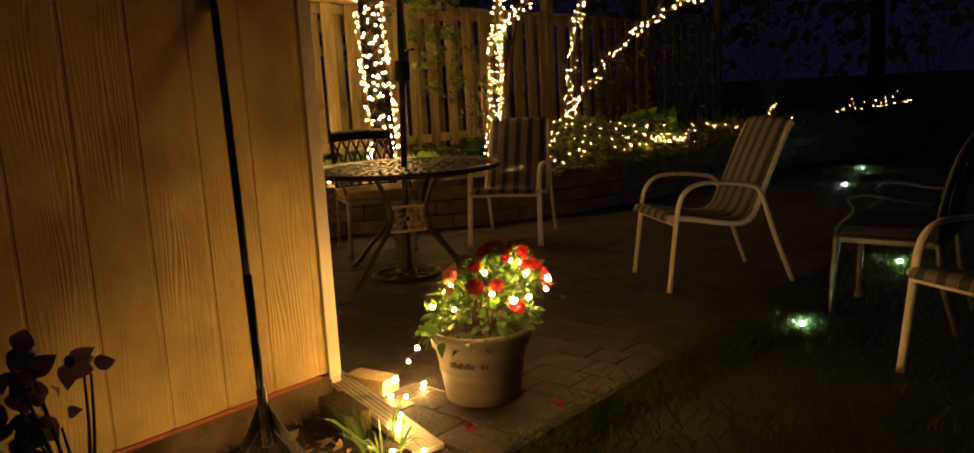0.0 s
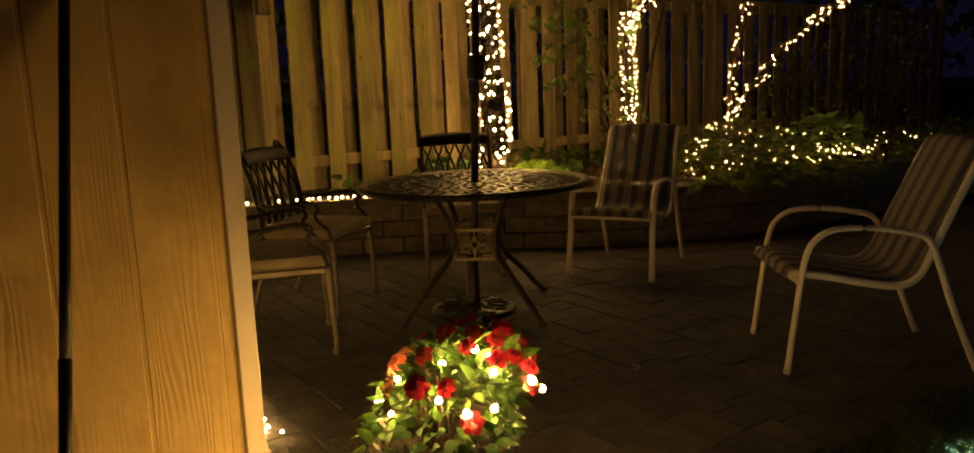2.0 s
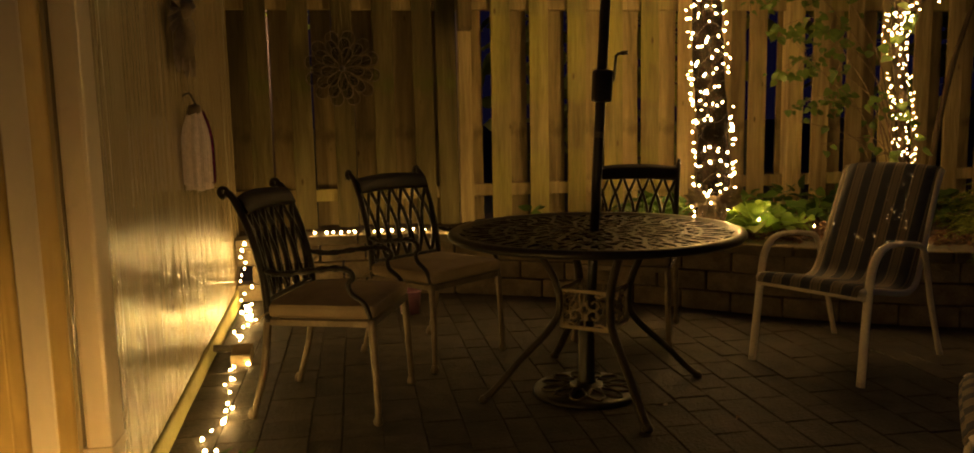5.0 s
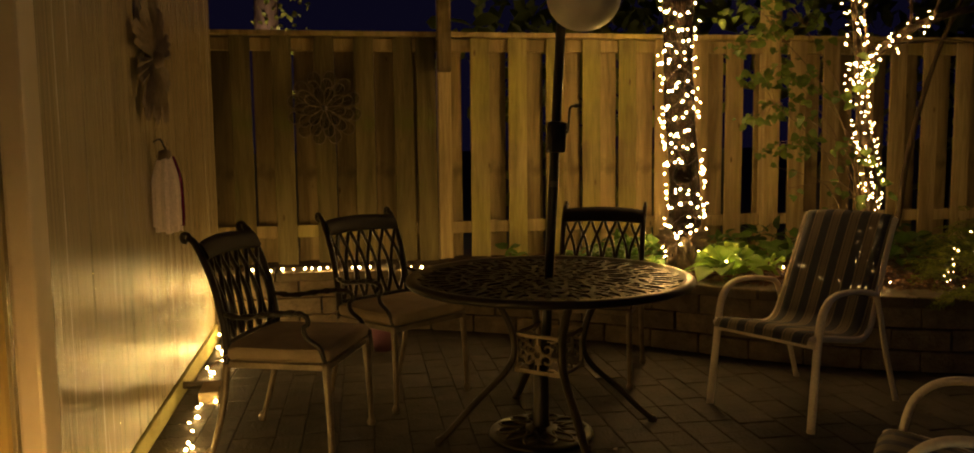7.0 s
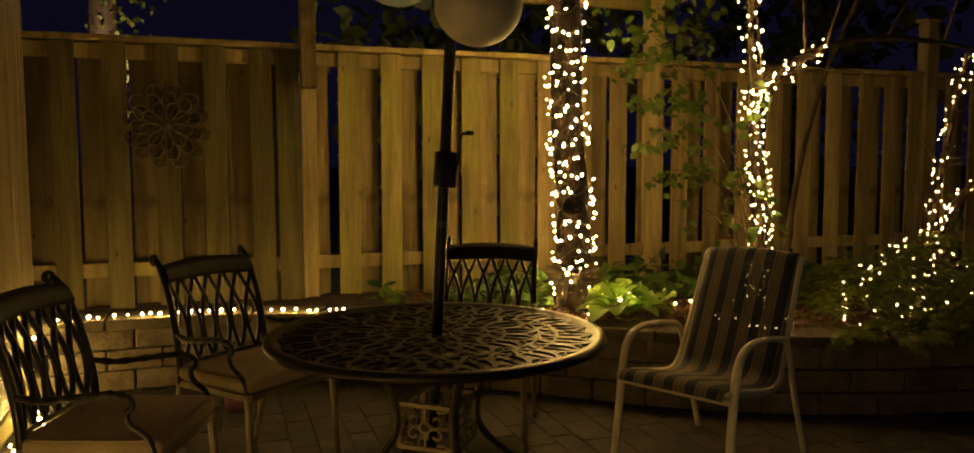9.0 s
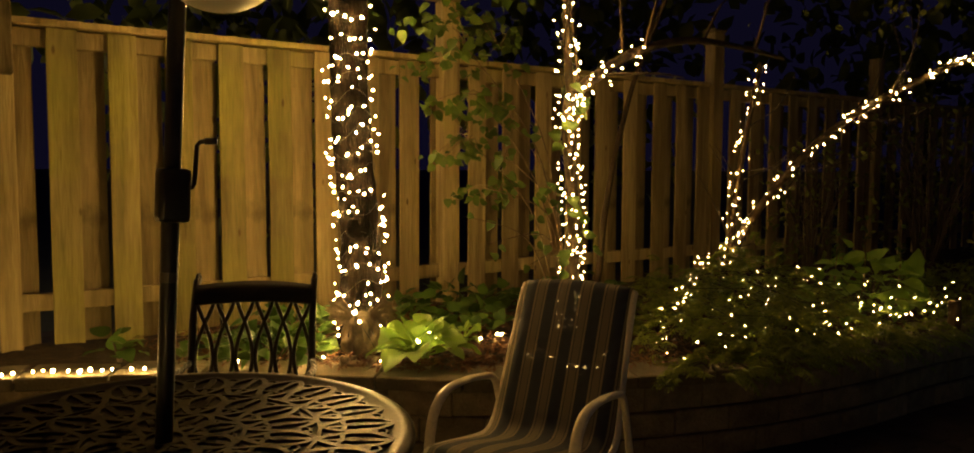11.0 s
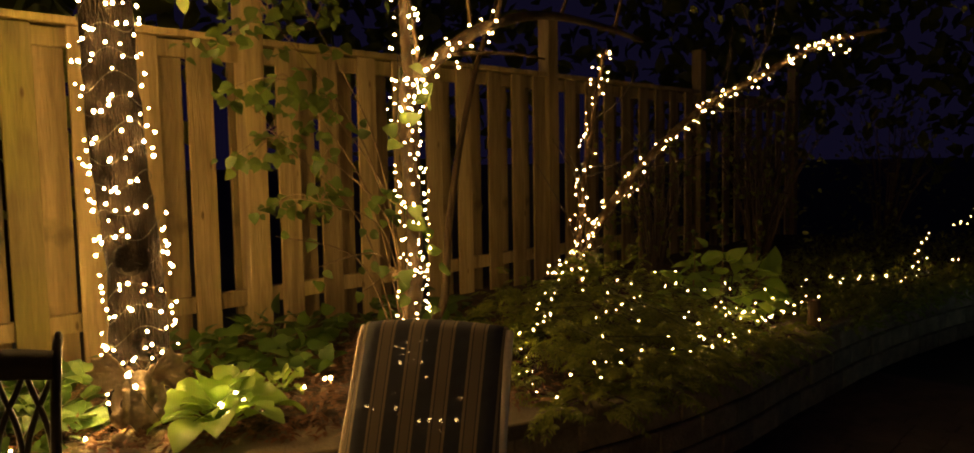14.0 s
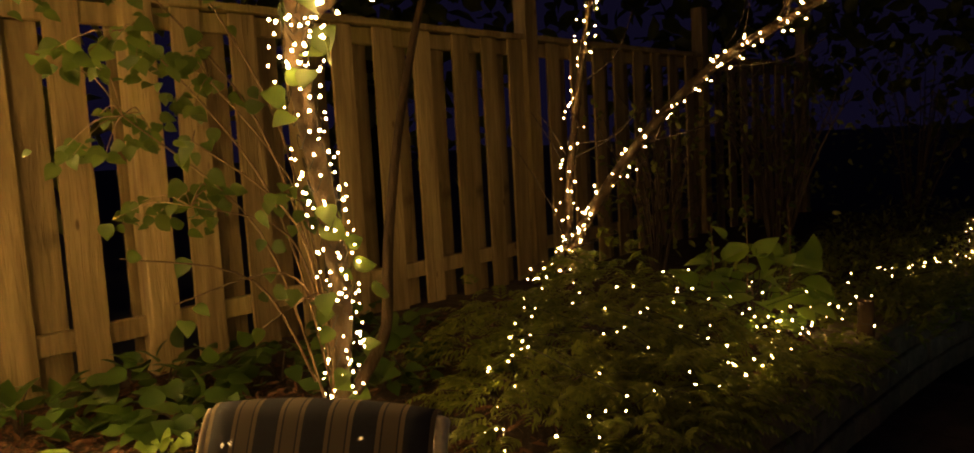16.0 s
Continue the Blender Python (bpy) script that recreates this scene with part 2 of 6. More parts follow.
M_MULCH = surface("bark_mulch", (0.055, 0.027, 0.013), (0.16, 0.082, 0.038), scale=10, fine=70, rough=0.9, bump=0.5)
M_GROUND = surface("lawn_ground", (0.012, 0.018, 0.008), (0.03, 0.04, 0.016), scale=3, fine=80, rough=0.95, bump=0.8)
M_GRASS = leafy("grass_blades", (0.035, 0.055, 0.010), (0.085, 0.11, 0.024), rough=0.5, thin=0.3)
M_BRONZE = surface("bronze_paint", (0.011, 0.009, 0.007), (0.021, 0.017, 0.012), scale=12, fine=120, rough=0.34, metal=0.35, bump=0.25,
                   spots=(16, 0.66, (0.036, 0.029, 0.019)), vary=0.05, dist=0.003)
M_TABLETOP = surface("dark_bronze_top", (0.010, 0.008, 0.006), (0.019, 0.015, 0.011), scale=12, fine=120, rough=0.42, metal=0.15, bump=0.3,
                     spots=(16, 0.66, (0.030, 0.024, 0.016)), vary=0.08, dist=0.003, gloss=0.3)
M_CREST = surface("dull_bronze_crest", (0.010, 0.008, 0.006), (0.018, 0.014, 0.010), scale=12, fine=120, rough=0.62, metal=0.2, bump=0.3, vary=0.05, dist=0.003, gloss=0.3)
# apron panels: pale bronze, colour lightened for pot lights that barely reach them
M_PANEL = surface("lit_bronze_panel", (0.20, 0.155, 0.09), (0.34, 0.27, 0.165), scale=12, fine=110, rough=0.45, metal=0.25, bump=0.25, vary=0.05, dist=0.003)
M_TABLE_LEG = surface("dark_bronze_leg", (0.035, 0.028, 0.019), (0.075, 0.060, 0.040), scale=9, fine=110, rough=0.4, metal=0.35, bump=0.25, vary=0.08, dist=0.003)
# chair legs and seat frames: bronze colour raised to stand for low bulb light
M_BRONZE_LEG = surface("lit_bronze_leg", (0.13, 0.104, 0.068), (0.25, 0.20, 0.132), scale=9, fine=110, rough=0.42, metal=0.35, bump=0.25, vary=0.08, dist=0.003)
M_BLACK = surface("black_enamel", (0.012, 0.011, 0.012), (0.022, 0.02, 0.02), scale=9, fine=90, rough=0.34, metal=0.2, bump=0.1,
                  spots=(14, 0.72, (0.03, 0.025, 0.02)))
M_CREAM = surface("cream_powder_coat", (0.74, 0.65, 0.48), (0.80, 0.71, 0.54), scale=6, fine=90, rough=0.4, bump=0.08, vary=0.04)
M_SLING = striped("striped_sling")
M_CUSHION = surface("tan_cushion", (0.25, 0.195, 0.118), (0.345, 0.272, 0.168), scale=7, fine=260, rough=0.9, bump=0.35, vary=0.08, gloss=0.2, dist=0.004)
M_BARK = surface("bark", (0.005, 0.004, 0.003), (0.018, 0.0135, 0.009), scale=7, fine=45, rough=0.9, bump=1.0, stretch=(2.5, 2.5, 0.6), dist=0.03, gloss=0.05)
M_STEM = surface("pale_bark", (0.032, 0.022, 0.012), (0.085, 0.060, 0.031), scale=9, fine=50, rough=0.8, bump=0.7, stretch=(2, 2, 0.6), gloss=0.25)
M_TWIG = surface("twig", (0.11, 0.076, 0.036), (0.20, 0.138, 0.065), scale=20, fine=80, rough=0.8, bump=0.3)
M_DARKTWIG = surface("dark_twig", (0.05, 0.04, 0.03), (0.09, 0.07, 0.05), scale=20, fine=80, rough=0.9, bump=0.3)
M_CORD = surface("light_cord", (0.007, 0.009, 0.005), (0.014, 0.016, 0.010), scale=30, fine=90, rough=0.5, bump=0)
M_BULB = glow("warm_bulb", (1.0, 0.60, 0.19), BULB)
M_BULB_SOFT = glow("frosted_warm_bulb", (1.0, 0.56, 0.17), 88.0)
M_BULB_WALL = glow("wall_warm_bulb", (1.0, 0.58, 0.17), 180.0)
M_BULB_SMALL = glow("small_warm_bulb", (1.0, 0.57, 0.17), 135.0)
M_BULB_POT = glow("strong_warm_bulb", (1.0, 0.55, 0.15), 680.0)
M_BULB_TRUNK = glow("trunk_warm_bulb", (1.0, 0.55, 0.16), 430.0)
M_SCAR = surface("dark_scar", (0.003, 0.0025, 0.002), (0.009, 0.007, 0.005), scale=20, fine=80, rough=0.95, bump=0.8, gloss=0.05)
M_BULB_FAR = glow("far_warm_bulb", (1.0, 0.60, 0.19), 16.0)
M_BULB_LOW = glow("bright_warm_bulb", (1.0, 0.55, 0.15), BULB_LOW)
M_SOLAR = glow("cool_led", (0.62, 1.0, 0.80), 420.0)
M_LAMP = glow("far_white_lamp", (1.0, 0.62, 0.46), 900.0)
M_LEAF = leafy("shrub_leaf", (0.035, 0.075, 0.010), (0.125, 0.185, 0.030), thin=0.45)
M_DIMLEAF = leafy("evergreen_leaf", (0.085, 0.12, 0.013), (0.23, 0.27, 0.036), thin=0.5)
M_HOSTA = leafy("hosta_leaf", (0.11, 0.22, 0.02), (0.26, 0.38, 0.06), scale=9)
M_COVER = leafy("ground_cover_leaf", (0.030, 0.072, 0.010), (0.088, 0.155, 0.024))
M_POTLEAF = leafy("impatiens_leaf", (0.022, 0.060, 0.008), (0.075, 0.15, 0.022))
M_PURPLE = leafy("purple_leaf", (0.085, 0.05, 0.10), (0.19, 0.11, 0.17), thin=0.25)
M_RED = leafy("red_petal", (0.15, 0.004, 0.010), (0.28, 0.010, 0.018), thin=0.3)
M_CORAL = leafy("coral_petal", (0.50, 0.11, 0.06), (0.66, 0.22, 0.12), thin=0.3)
M_POT = surface("resin_pot", (0.108, 0.090, 0.062), (0.165, 0.138, 0.097), scale=6, fine=60, rough=0.6, bump=0.25, stretch=(1, 1, 4))
M_PRINT = surface("faded_print", (0.03, 0.025, 0.02), (0.05, 0.04, 0.03), scale=20, fine=70, rough=0.8, bump=0)
M_BRICK = surface("yellow_brick", (0.34, 0.26, 0.15), (0.44, 0.35, 0.21), scale=9, fine=60, rough=0.85, bump=0.5)
M_STATUE = surface("cast_stone", (0.13, 0.098, 0.058), (0.28, 0.22, 0.135), scale=11, fine=70, rough=0.85, bump=0.8)
# cushion cloth darkened in colour for the chair standing in the unlit lawn
M_CUSHION_SHADED = surface("shaded_cushion", (0.020, 0.018, 0.016), (0.035, 0.030, 0.026), scale=7, fine=260, rough=0.9, bump=0.35, gloss=0.2, dist=0.004)
M_TINE = surface("dark_tine", (0.007, 0.006, 0.005), (0.018, 0.015, 0.011), scale=12, fine=90, rough=0.45, metal=0.2, bump=0.2)
M_WORN = surface("worn_clamp", (0.02, 0.017, 0.012), (0.16, 0.13, 0.08), scale=26, fine=120, rough=0.35, metal=0.6, bump=0.3)
M_STEEL = surface("worn_steel", (0.10, 0.09, 0.075), (0.20, 0.18, 0.15), scale=10, fine=90, rough=0.42, metal=0.7, bump=0.2)
M_TIN = surface("rusty_tin", (0.08, 0.06, 0.04), (0.19, 0.15, 0.10), scale=9, fine=60, rough=0.55, metal=0.4, bump=0.3)
M_WIRE = surface("dull_wire", (0.10, 0.08, 0.05), (0.20, 0.155, 0.095), scale=14, fine=60, rough=0.5, metal=0.4, bump=0.1)
M_MESH = surface("wire_mesh", (0.02, 0.017, 0.012), (0.045, 0.036, 0.025), scale=40, fine=200, rough=0.6, metal=0.4, bump=0)
M_MESH.node_tree.nodes["Principled BSDF"].inputs["Alpha"].default_value = 0.42
M_BALLOON = surface("pearl_balloon", (0.52, 0.47, 0.40), (0.58, 0.53, 0.46), scale=3, fine=12, rough=0.36, bump=0.02, vary=0.03)
M_BALLOON_BLUE = surface("blue_balloon", (0.34, 0.45, 0.55), (0.40, 0.50, 0.60), scale=3, fine=12, rough=0.36, bump=0.02, vary=0.03)
M_WHITE = surface("white_fringe", (0.72, 0.62, 0.60), (0.84, 0.74, 0.72), scale=18, fine=90, rough=0.8, bump=0.3)
M_FOIL = surface("magenta_foil", (0.20, 0.015, 0.09), (0.36, 0.03, 0.16), scale=14, fine=40, rough=0.25, metal=0.6, bump=0.4)
M_RUST = surface("red_flashing", (0.30, 0.07, 0.03), (0.40, 0.11, 0.05), scale=8, fine=60, rough=0.7, bump=0.2)
M_PINK = surface("pink_bucket", (0.38, 0.17, 0.25), (0.46, 0.22, 0.31), scale=6, fine=40, rough=0.5, bump=0.05)
M_DRY = leafy("dry_leaf", (0.10, 0.06, 0.03), (0.24, 0.16, 0.08), thin=0.15)


# ---- building helpers ----
def finish(name, me, mat, parent=None, label="", smooth=False):
    ob = new(name, me)
    me.materials.append(mat)
    if smooth:
        for p in me.polygons:
            p.use_smooth = True
    if parent:
        ob.parent = parent
    if label:
        tagged(ob, label)
    return ob


def part(name, bm, material, parent=None, label="", smooth=False):
    me = bpy.data.meshes.new(name)
    bm.to_mesh(me)
    bm.free()
    return finish(name, me, material, parent, label, smooth)


def thing(name, m, label, category, group="", kind=""):
    ob = new(name)
    ob.empty_display_size = 0.1
    ob.matrix_world = m
    return tagged(ob, label, category, group, kind)


def box(bm, lo, hi, bevel=0.0, m=None, seg=1):
    """A box between two corners, with bevelled edges."""
    c = [(a + b) / 2 for a, b in zip(lo, hi)]
    s = [abs(b - a) for a, b in zip(lo, hi)]
    mm = Matrix.Translation(c) @ Matrix.Diagonal((*s, 1))
    if m:
        mm = m @ mm
    r = bmesh.ops.create_cube(bm, size=1, matrix=mm)
    if bevel:
        vs = set(r["verts"])
        es = [e for e in bm.edges if e.verts[0] in vs and e.verts[1] in vs]
        bmesh.ops.bevel(bm, geom=es, offset=bevel, segments=seg, affect="EDGES", profile=0.6)


def boxed(lo, hi, bevel=0.0, m=None, seg=1):
    bm = bmesh.new()
    box(bm, lo, hi, bevel, m, seg)
    return bm


def spline(pts, k=6):
    """A smooth line through the points."""
    p = [Vector(q) for q in pts]
    out = []
    for i in range(len(p) - 1):
        a, b, c, d = p[max(i - 1, 0)], p[i], p[i + 1], p[min(i + 2, len(p) - 1)]
        for j in range(k):
            t = j / k
            out.append(0.5 * (2 * b + (c - a) * t + (2 * a - 5 * b + 4 * c - d) * t * t + (3 * b - a - 3 * c + d) * t ** 3))
    out.append(p[-1])
    return out


def tube(bm, pts, r, n=8, flat=1.0, up=None, closed=False):
    """A tube along the points; r one radius or one for each point; flat squeezes it across."""
    pts = [Vector(p) for p in pts]
    k = len(pts)
    rad = r if isinstance(r, (list, tuple)) else [r] * k
    if len(rad) != k:
        rad = [rad[0] + (rad[-1] - rad[0]) * i / (k - 1) for i in range(k)]
    rings = []
    side = None
    for i, p in enumerate(pts):
        if closed:
            d = (pts[(i + 1) % k] - pts[i - 1]).normalized()
        else:
            d = (pts[min(i + 1, k - 1)] - pts[max(i - 1, 0)]).normalized()
        if up:
            side = d.cross(Vector(up))
            side = side.normalized() if side.length > 1e-6 else Vector((1, 0, 0))
        elif side is None:
            ref = Vector((0, 0, 1)) if abs(d.z) < 0.9 else Vector((1, 0, 0))
            side = d.cross(ref).normalized()
        else:
            side = (side - d * side.dot(d)).normalized()
        other = d.cross(side)
        rings.append([bm.verts.new(p + rad[i] * (math.cos(2 * math.pi * (j + 0.5) / n) * side + flat * math.sin(2 * math.pi * (j + 0.5) / n) * other)) for j in range(n)])
    for i in range(k if closed else k - 1):
        a, b = rings[i], rings[(i + 1) % k]
        for j in range(n):
            bm.faces.new((a[j], a[(j + 1) % n], b[(j + 1) % n], b[j]))
    if not closed:
        bm.faces.new(rings[0][::-1])
        bm.faces.new(rings[-1])


def tubed(pts, r, n=8, flat=1.0, up=None, closed=False):
    bm = bmesh.new()
    tube(bm, pts, r, n, flat, up, closed)
    bmesh.ops.recalc_face_normals(bm, faces=bm.faces)
    return bm


def lathe(bm, profile, n=32, centre=(0, 0)):
    """Turns (radius, height) pairs round the upright axis."""
    rings = []
    for r, z in profile:
        rings.append([bm.verts.new((centre[0] + r * math.cos(2 * math.pi * j / n), centre[1] + r * math.sin(2 * math.pi * j / n), z)) for j in range(n)])
    for a, b in zip(rings, rings[1:]):
        for j in range(n):
            bm.faces.new((a[j], a[(j + 1) % n], b[(j + 1) % n], b[j]))
    bmesh.ops.recalc_face_normals(bm, faces=bm.faces)


def lathed(profile, n=32, centre=(0, 0), caps=True):
    bm = bmesh.new()
    lathe(bm, profile, n, centre)
    if caps:
        bmesh.ops.holes_fill(bm, edges=[e for e in bm.edges if e.is_boundary])
        bmesh.ops.recalc_face_normals(bm, faces=bm.faces)
    return bm


class Leaves:
    """Many small leaves gathered into one mesh."""

    def __init__(self):
        self.v, self.f = [], []

    def add(self, at, way, face, length, width, droop=0.15, fold=0.15):
        at, way, face = Vector(at), Vector(way).normalized(), Vector(face)
        side = way.cross(face)
        side = side.normalized() if side.length > 1e-5 else Vector((1, 0, 0))
        face = side.cross(way).normalized()
        i = len(self.v)
        pts = [at,
               at + way * length * 0.3 - side * width * 0.42 + face * fold * width, at + way * length * 0.32, at + way * length * 0.3 + side * width * 0.42 + face * fold * width,
               at + way * length * 0.65 - side * width * 0.40 + face * (fold * width - droop * length * 0.3), at + way * length * 0.67 - face * droop * length * 0.3,
               at + way * length * 0.65 + side * width * 0.40 + face * (fold * width - droop * length * 0.3),
               at + way * length - face * droop * length]
        self.v += [tuple(p) for p in pts]
        self.f += [tuple(i + q for q in t) for t in ((0, 2, 1), (0, 3, 2), (1, 2, 5, 4), (2, 3, 6, 5), (4, 5, 7), (5, 6, 7))]

    def heart(self, at, way, face, length, width, droop=0.2, fold=0.12):
        """A broad leaf with a rounded base, a pointed tip and a folded midrib."""
        at, way, face = Vector(at), Vector(way).normalized(), Vector(face)
        side = way.cross(face)
        side = side.normalized() if side.length > 1e-5 else Vector((1, 0, 0))
        face = side.cross(way).normalized()
        i = len(self.v)
        rows = ((0.02, 0.40), (0.12, 0.82), (0.30, 1.0), (0.50, 0.92), (0.70, 0.64), (0.87, 0.30), (1.0, 0.03))
        for u, w in rows:
            mid = at + way * length * u - face * droop * length * u * u
            half = side * width * 0.5 * w
            up = face * fold * width * w
            self.v += [tuple(mid - half + up), tuple(mid), tuple(mid + half + up)]
        for k in range(len(rows) - 1):
            a = i + 3 * k
            self.f += [(a, a + 1, a + 4, a + 3), (a + 1, a + 2, a + 5, a + 4)]

    def blade(self, at, way, bend, length, width):
        at, way = Vector(at), Vector(way).normalized()
        side = way.cross(Vector((bend[1], -bend[0], 0.3))).normalized() * width * 0.5
        b = Vector(bend)
        i = len(self.v)
        p1, p2, p3 = at + way * length * 0.4 + b * length * 0.12, at + way * length * 0.75 + b * length * 0.4, at + way * length * 0.95 + b * length * 0.8
        self.v += [tuple(p) for p in (at - side, at + side, p1 - side * 0.9, p1 + side * 0.9, p2 - side * 0.6, p2 + side * 0.6, p3)]
        self.f += [tuple(i + q for q in t) for t in ((0, 1, 3, 2), (2, 3, 5, 4), (4, 5, 6))]

    def ob(self, name, mat, parent=None, label=""):
        me = bpy.data.meshes.new(name)
        me.from_pydata(self.v, [], self.f)
        me.update()
        return finish(name, me, mat, parent, label, True)


def rnd(rg, a, b):
    return a + (b - a) * rg.random()


def anyway(rg, up=0.0):
    v = Vector((rg.gauss(0, 1), rg.gauss(0, 1), rg.gauss(0, 1) + up))
    return v.normalized()


# one small bell-shaped bulb for all strings
def bulb_mesh(mat):
    bm = bmesh.new()
    lathe(bm, [(0.0026, 0.0062), (0.0040, 0.0035), (0.0066, -0.0030), (0.0060, -0.0056), (0.0030, -0.0072)], 8)
    bmesh.ops.holes_fill(bm, edges=[e for e in bm.edges if e.is_boundary])
    bmesh.ops.recalc_face_normals(bm, faces=bm.faces)
    me = bpy.data.meshes.new("bulb")
    bm.to_mesh(me)
    bm.free()
    me.materials.append(mat)
    return me


BULB_MESH, BULB_MESH_LOW, BULB_MESH_SOFT = bulb_mesh(M_BULB), bulb_mesh(M_BULB_LOW), bulb_mesh(M_BULB_SOFT)
BULB_MESH_WALL, BULB_MESH_SMALL = bulb_mesh(M_BULB_WALL), bulb_mesh(M_BULB_SMALL)
BULB_MESH_POT, BULB_MESH_FAR, BULB_MESH_TRUNK = bulb_mesh(M_BULB_POT), bulb_mesh(M_BULB_FAR), bulb_mesh(M_BULB_TRUNK)


def light_string(spots, label, cord=None, seed=1, size=1.0, mesh=None):
    """A string of warm lights: a thin cord and a bulb at each place."""
    base = Vector(spots[0])
    ob = thing("string_lights", Matrix.Translation(base), label, "string lights", "warm string lights")
    rg = random.Random(seed)
    line = cord if cord else spots
    if len(line) > 1:
        part("cord", tubed([Vector(p) - base for p in line], 0.0016, 4), M_CORD, ob, "thin dark green wire")
    for p in spots:
        b = new("bulb", mesh or BULB_MESH)
        b.parent = ob
        s = size * rnd(rg, 0.65, 1.2)
        b.matrix_local = Matrix.LocRotScale(Vector(p) - base, Euler((rg.gauss(0, 0.5), rg.gauss(0, 0.5), rnd(rg, 0, 6))), (s, s, s))
    return ob


def wrap(path, radius, turns, count, rg, spread=0.035):
    """A cord wound round a limb, with bulbs in loose clusters standing a little off it."""
    pts = [Vector(p) for p in path]
    k = len(pts) - 1
    tall = sum((q - p).length for p, q in zip(pts, pts[1:]))

    def at(u, off):
        f = u * k
        a = min(int(f), k - 1)
        c = pts[a].lerp(pts[a + 1], f - a)
        r = radius[0] + (radius[1] - radius[0]) * u
        ang = 2 * math.pi * turns * u + 0.6 * math.sin(11 * u)
        ang += 0.55 * math.sin(-0.6 - ang)      # the cord zigzags more on the side of the patio
        return c + Vector((math.cos(ang), math.sin(ang), 0)) * (r + off) + Vector((0, 0, 0.025 * math.sin(3.1 * ang)))
    line = [at(i / (count * 3 - 1), 0.0) for i in range(count * 3)]
    spots = []
    u = 0.0
    while len(spots) < count and u < 1:
        n = rg.choice((1, 1, 2, 2, 3))
        for q in range(n):
            p = at(min(1, u + rg.uniform(0, 0.35) / (turns + 1)), rg.uniform(0.012, 0.036))
            spots.append(p + Vector((0, 0, rg.gauss(0, spread * 0.6))))
        u += n / count * rg.uniform(0.6, 1.4)
    return line, spots


# ---- ground ----
FX = -5.74                      # face of the fence boards
HX, HY, HEND = -1.815, 2.455, -5.675  # front siding plane, end of the front siding, end of the side wall at the fence
SY, STURN = 2.523, 2.05         # side wall: its face at the corner and its slight turn
PATIO = -1.0                    # edge of the paving towards the lawn
CAPZ, SOILZ = 0.42, 0.40

bm = bmesh.new()
for a, b in ((-400, 400),):
    vs = [bm.verts.new(v) for v in ((a, a, -0.035), (b, a, -0.035), (b, b, -0.035), (a, b, -0.035))]
    bm.faces.new(vs)
tagged(part("ground", bm, M_GROUND), "dark lawn ground reaching to the horizon", "ground", kind="structure")

# the retaining wall's front line at its cap
WALL_LINE = spline([(-5.33, 2.40, 0), (-5.36, 3.1, 0), (-5.30, 3.65, 0), (-5.05, 4.25, 0), (-4.70, 4.85, 0), (-4.38, 5.27, 0), (-4.05, 5.66, 0),
                    (-3.72, 6.25, 0), (-3.52, 6.85, 0), (-3.40, 7.6, 0), (-3.38, 8.6, 0), (-3.30, 9.8, 0), (-3.05, 11.2, 0), (-2.6, 12.6, 0), (-2.2, 14.0, 0)], 10)


def line_at(line, s):
    """Place and direction at a length along the line."""
    left = s
    for a, b in zip(line, line[1:]):
        d = (b - a).length
        if left <= d:
            return a + (b - a) * (left / d), (b - a).normalized()
        left -= d
    return line[-1], (line[-1] - line[-2]).normalized()


WALL_LEN = sum((b - a).length for a, b in zip(WALL_LINE, WALL_LINE[1:]))


def bed_edge(y):
    if y <= WALL_LINE[0].y:
        return WALL_LINE[0].x
    for a, b in zip(WALL_LINE, WALL_LINE[1:]):
        if a.y <= y <= b.y:
            return a.x + (b.x - a.x) * (y - a.y) / (b.y - a.y)
    return WALL_LINE[-1].x


# soil of the raised bed
bm = bmesh.new()
rows_v = []
ys = [2.40 + i * 0.09 for i in range(128)]
for y in ys:
    x1 = bed_edge(y) - 0.10
    x0 = FX - 0.35
    row = []
    for j in range(17):
        x = x0 + (x1 - x0) * j / 16
        z = SOILZ + 0.028 * noise.noise((x * 2.2, y * 2.2, 0)) + 0.016 * noise.noise((x * 9, y * 9, 3)) + (0.05 * (1 - j / 16))
        row.append(bm.verts.new((x, y, z)))
    rows_v.append(row)
for a, b in zip(rows_v, rows_v[1:]):
    for j in range(16):
        bm.faces.new((a[j], a[j + 1], b[j + 1], b[j]))
tagged(part("bed_soil", bm, M_SOIL, smooth=True), "dark moist garden soil filling the raised bed", "soil", kind="structure")

# sand bed under the pavers
bm = boxed((-5.35, HY, -0.03), (PATIO, 9.6, -0.006))
tagged(part("patio_base", bm, M_JOINT), "dark sand bed between and under the pavers", "patio", kind="structure")

# strip of soil along the front siding
bm = bmesh.new()
grid = []
for i in range(60):
    row = []
    for j in range(16):
        x, y = -1.80 + 0.62 * j / 15, 0.2 + 2.22 * i / 59
        edge = min(1, (15 - j) / 3)
        row.append(bm.verts.new((x, y, -0.037 + 0.03 * edge + edge * (0.022 * noise.noise((x * 7, y * 7, 2)) + 0.012 * noise.noise((x * 21, y * 21, 5))))))
    grid.append(row)
for a, b in zip(grid, grid[1:]):
    for j in range(15):
        bm.faces.new((a[j], a[j + 1], b[j + 1], b[j]))
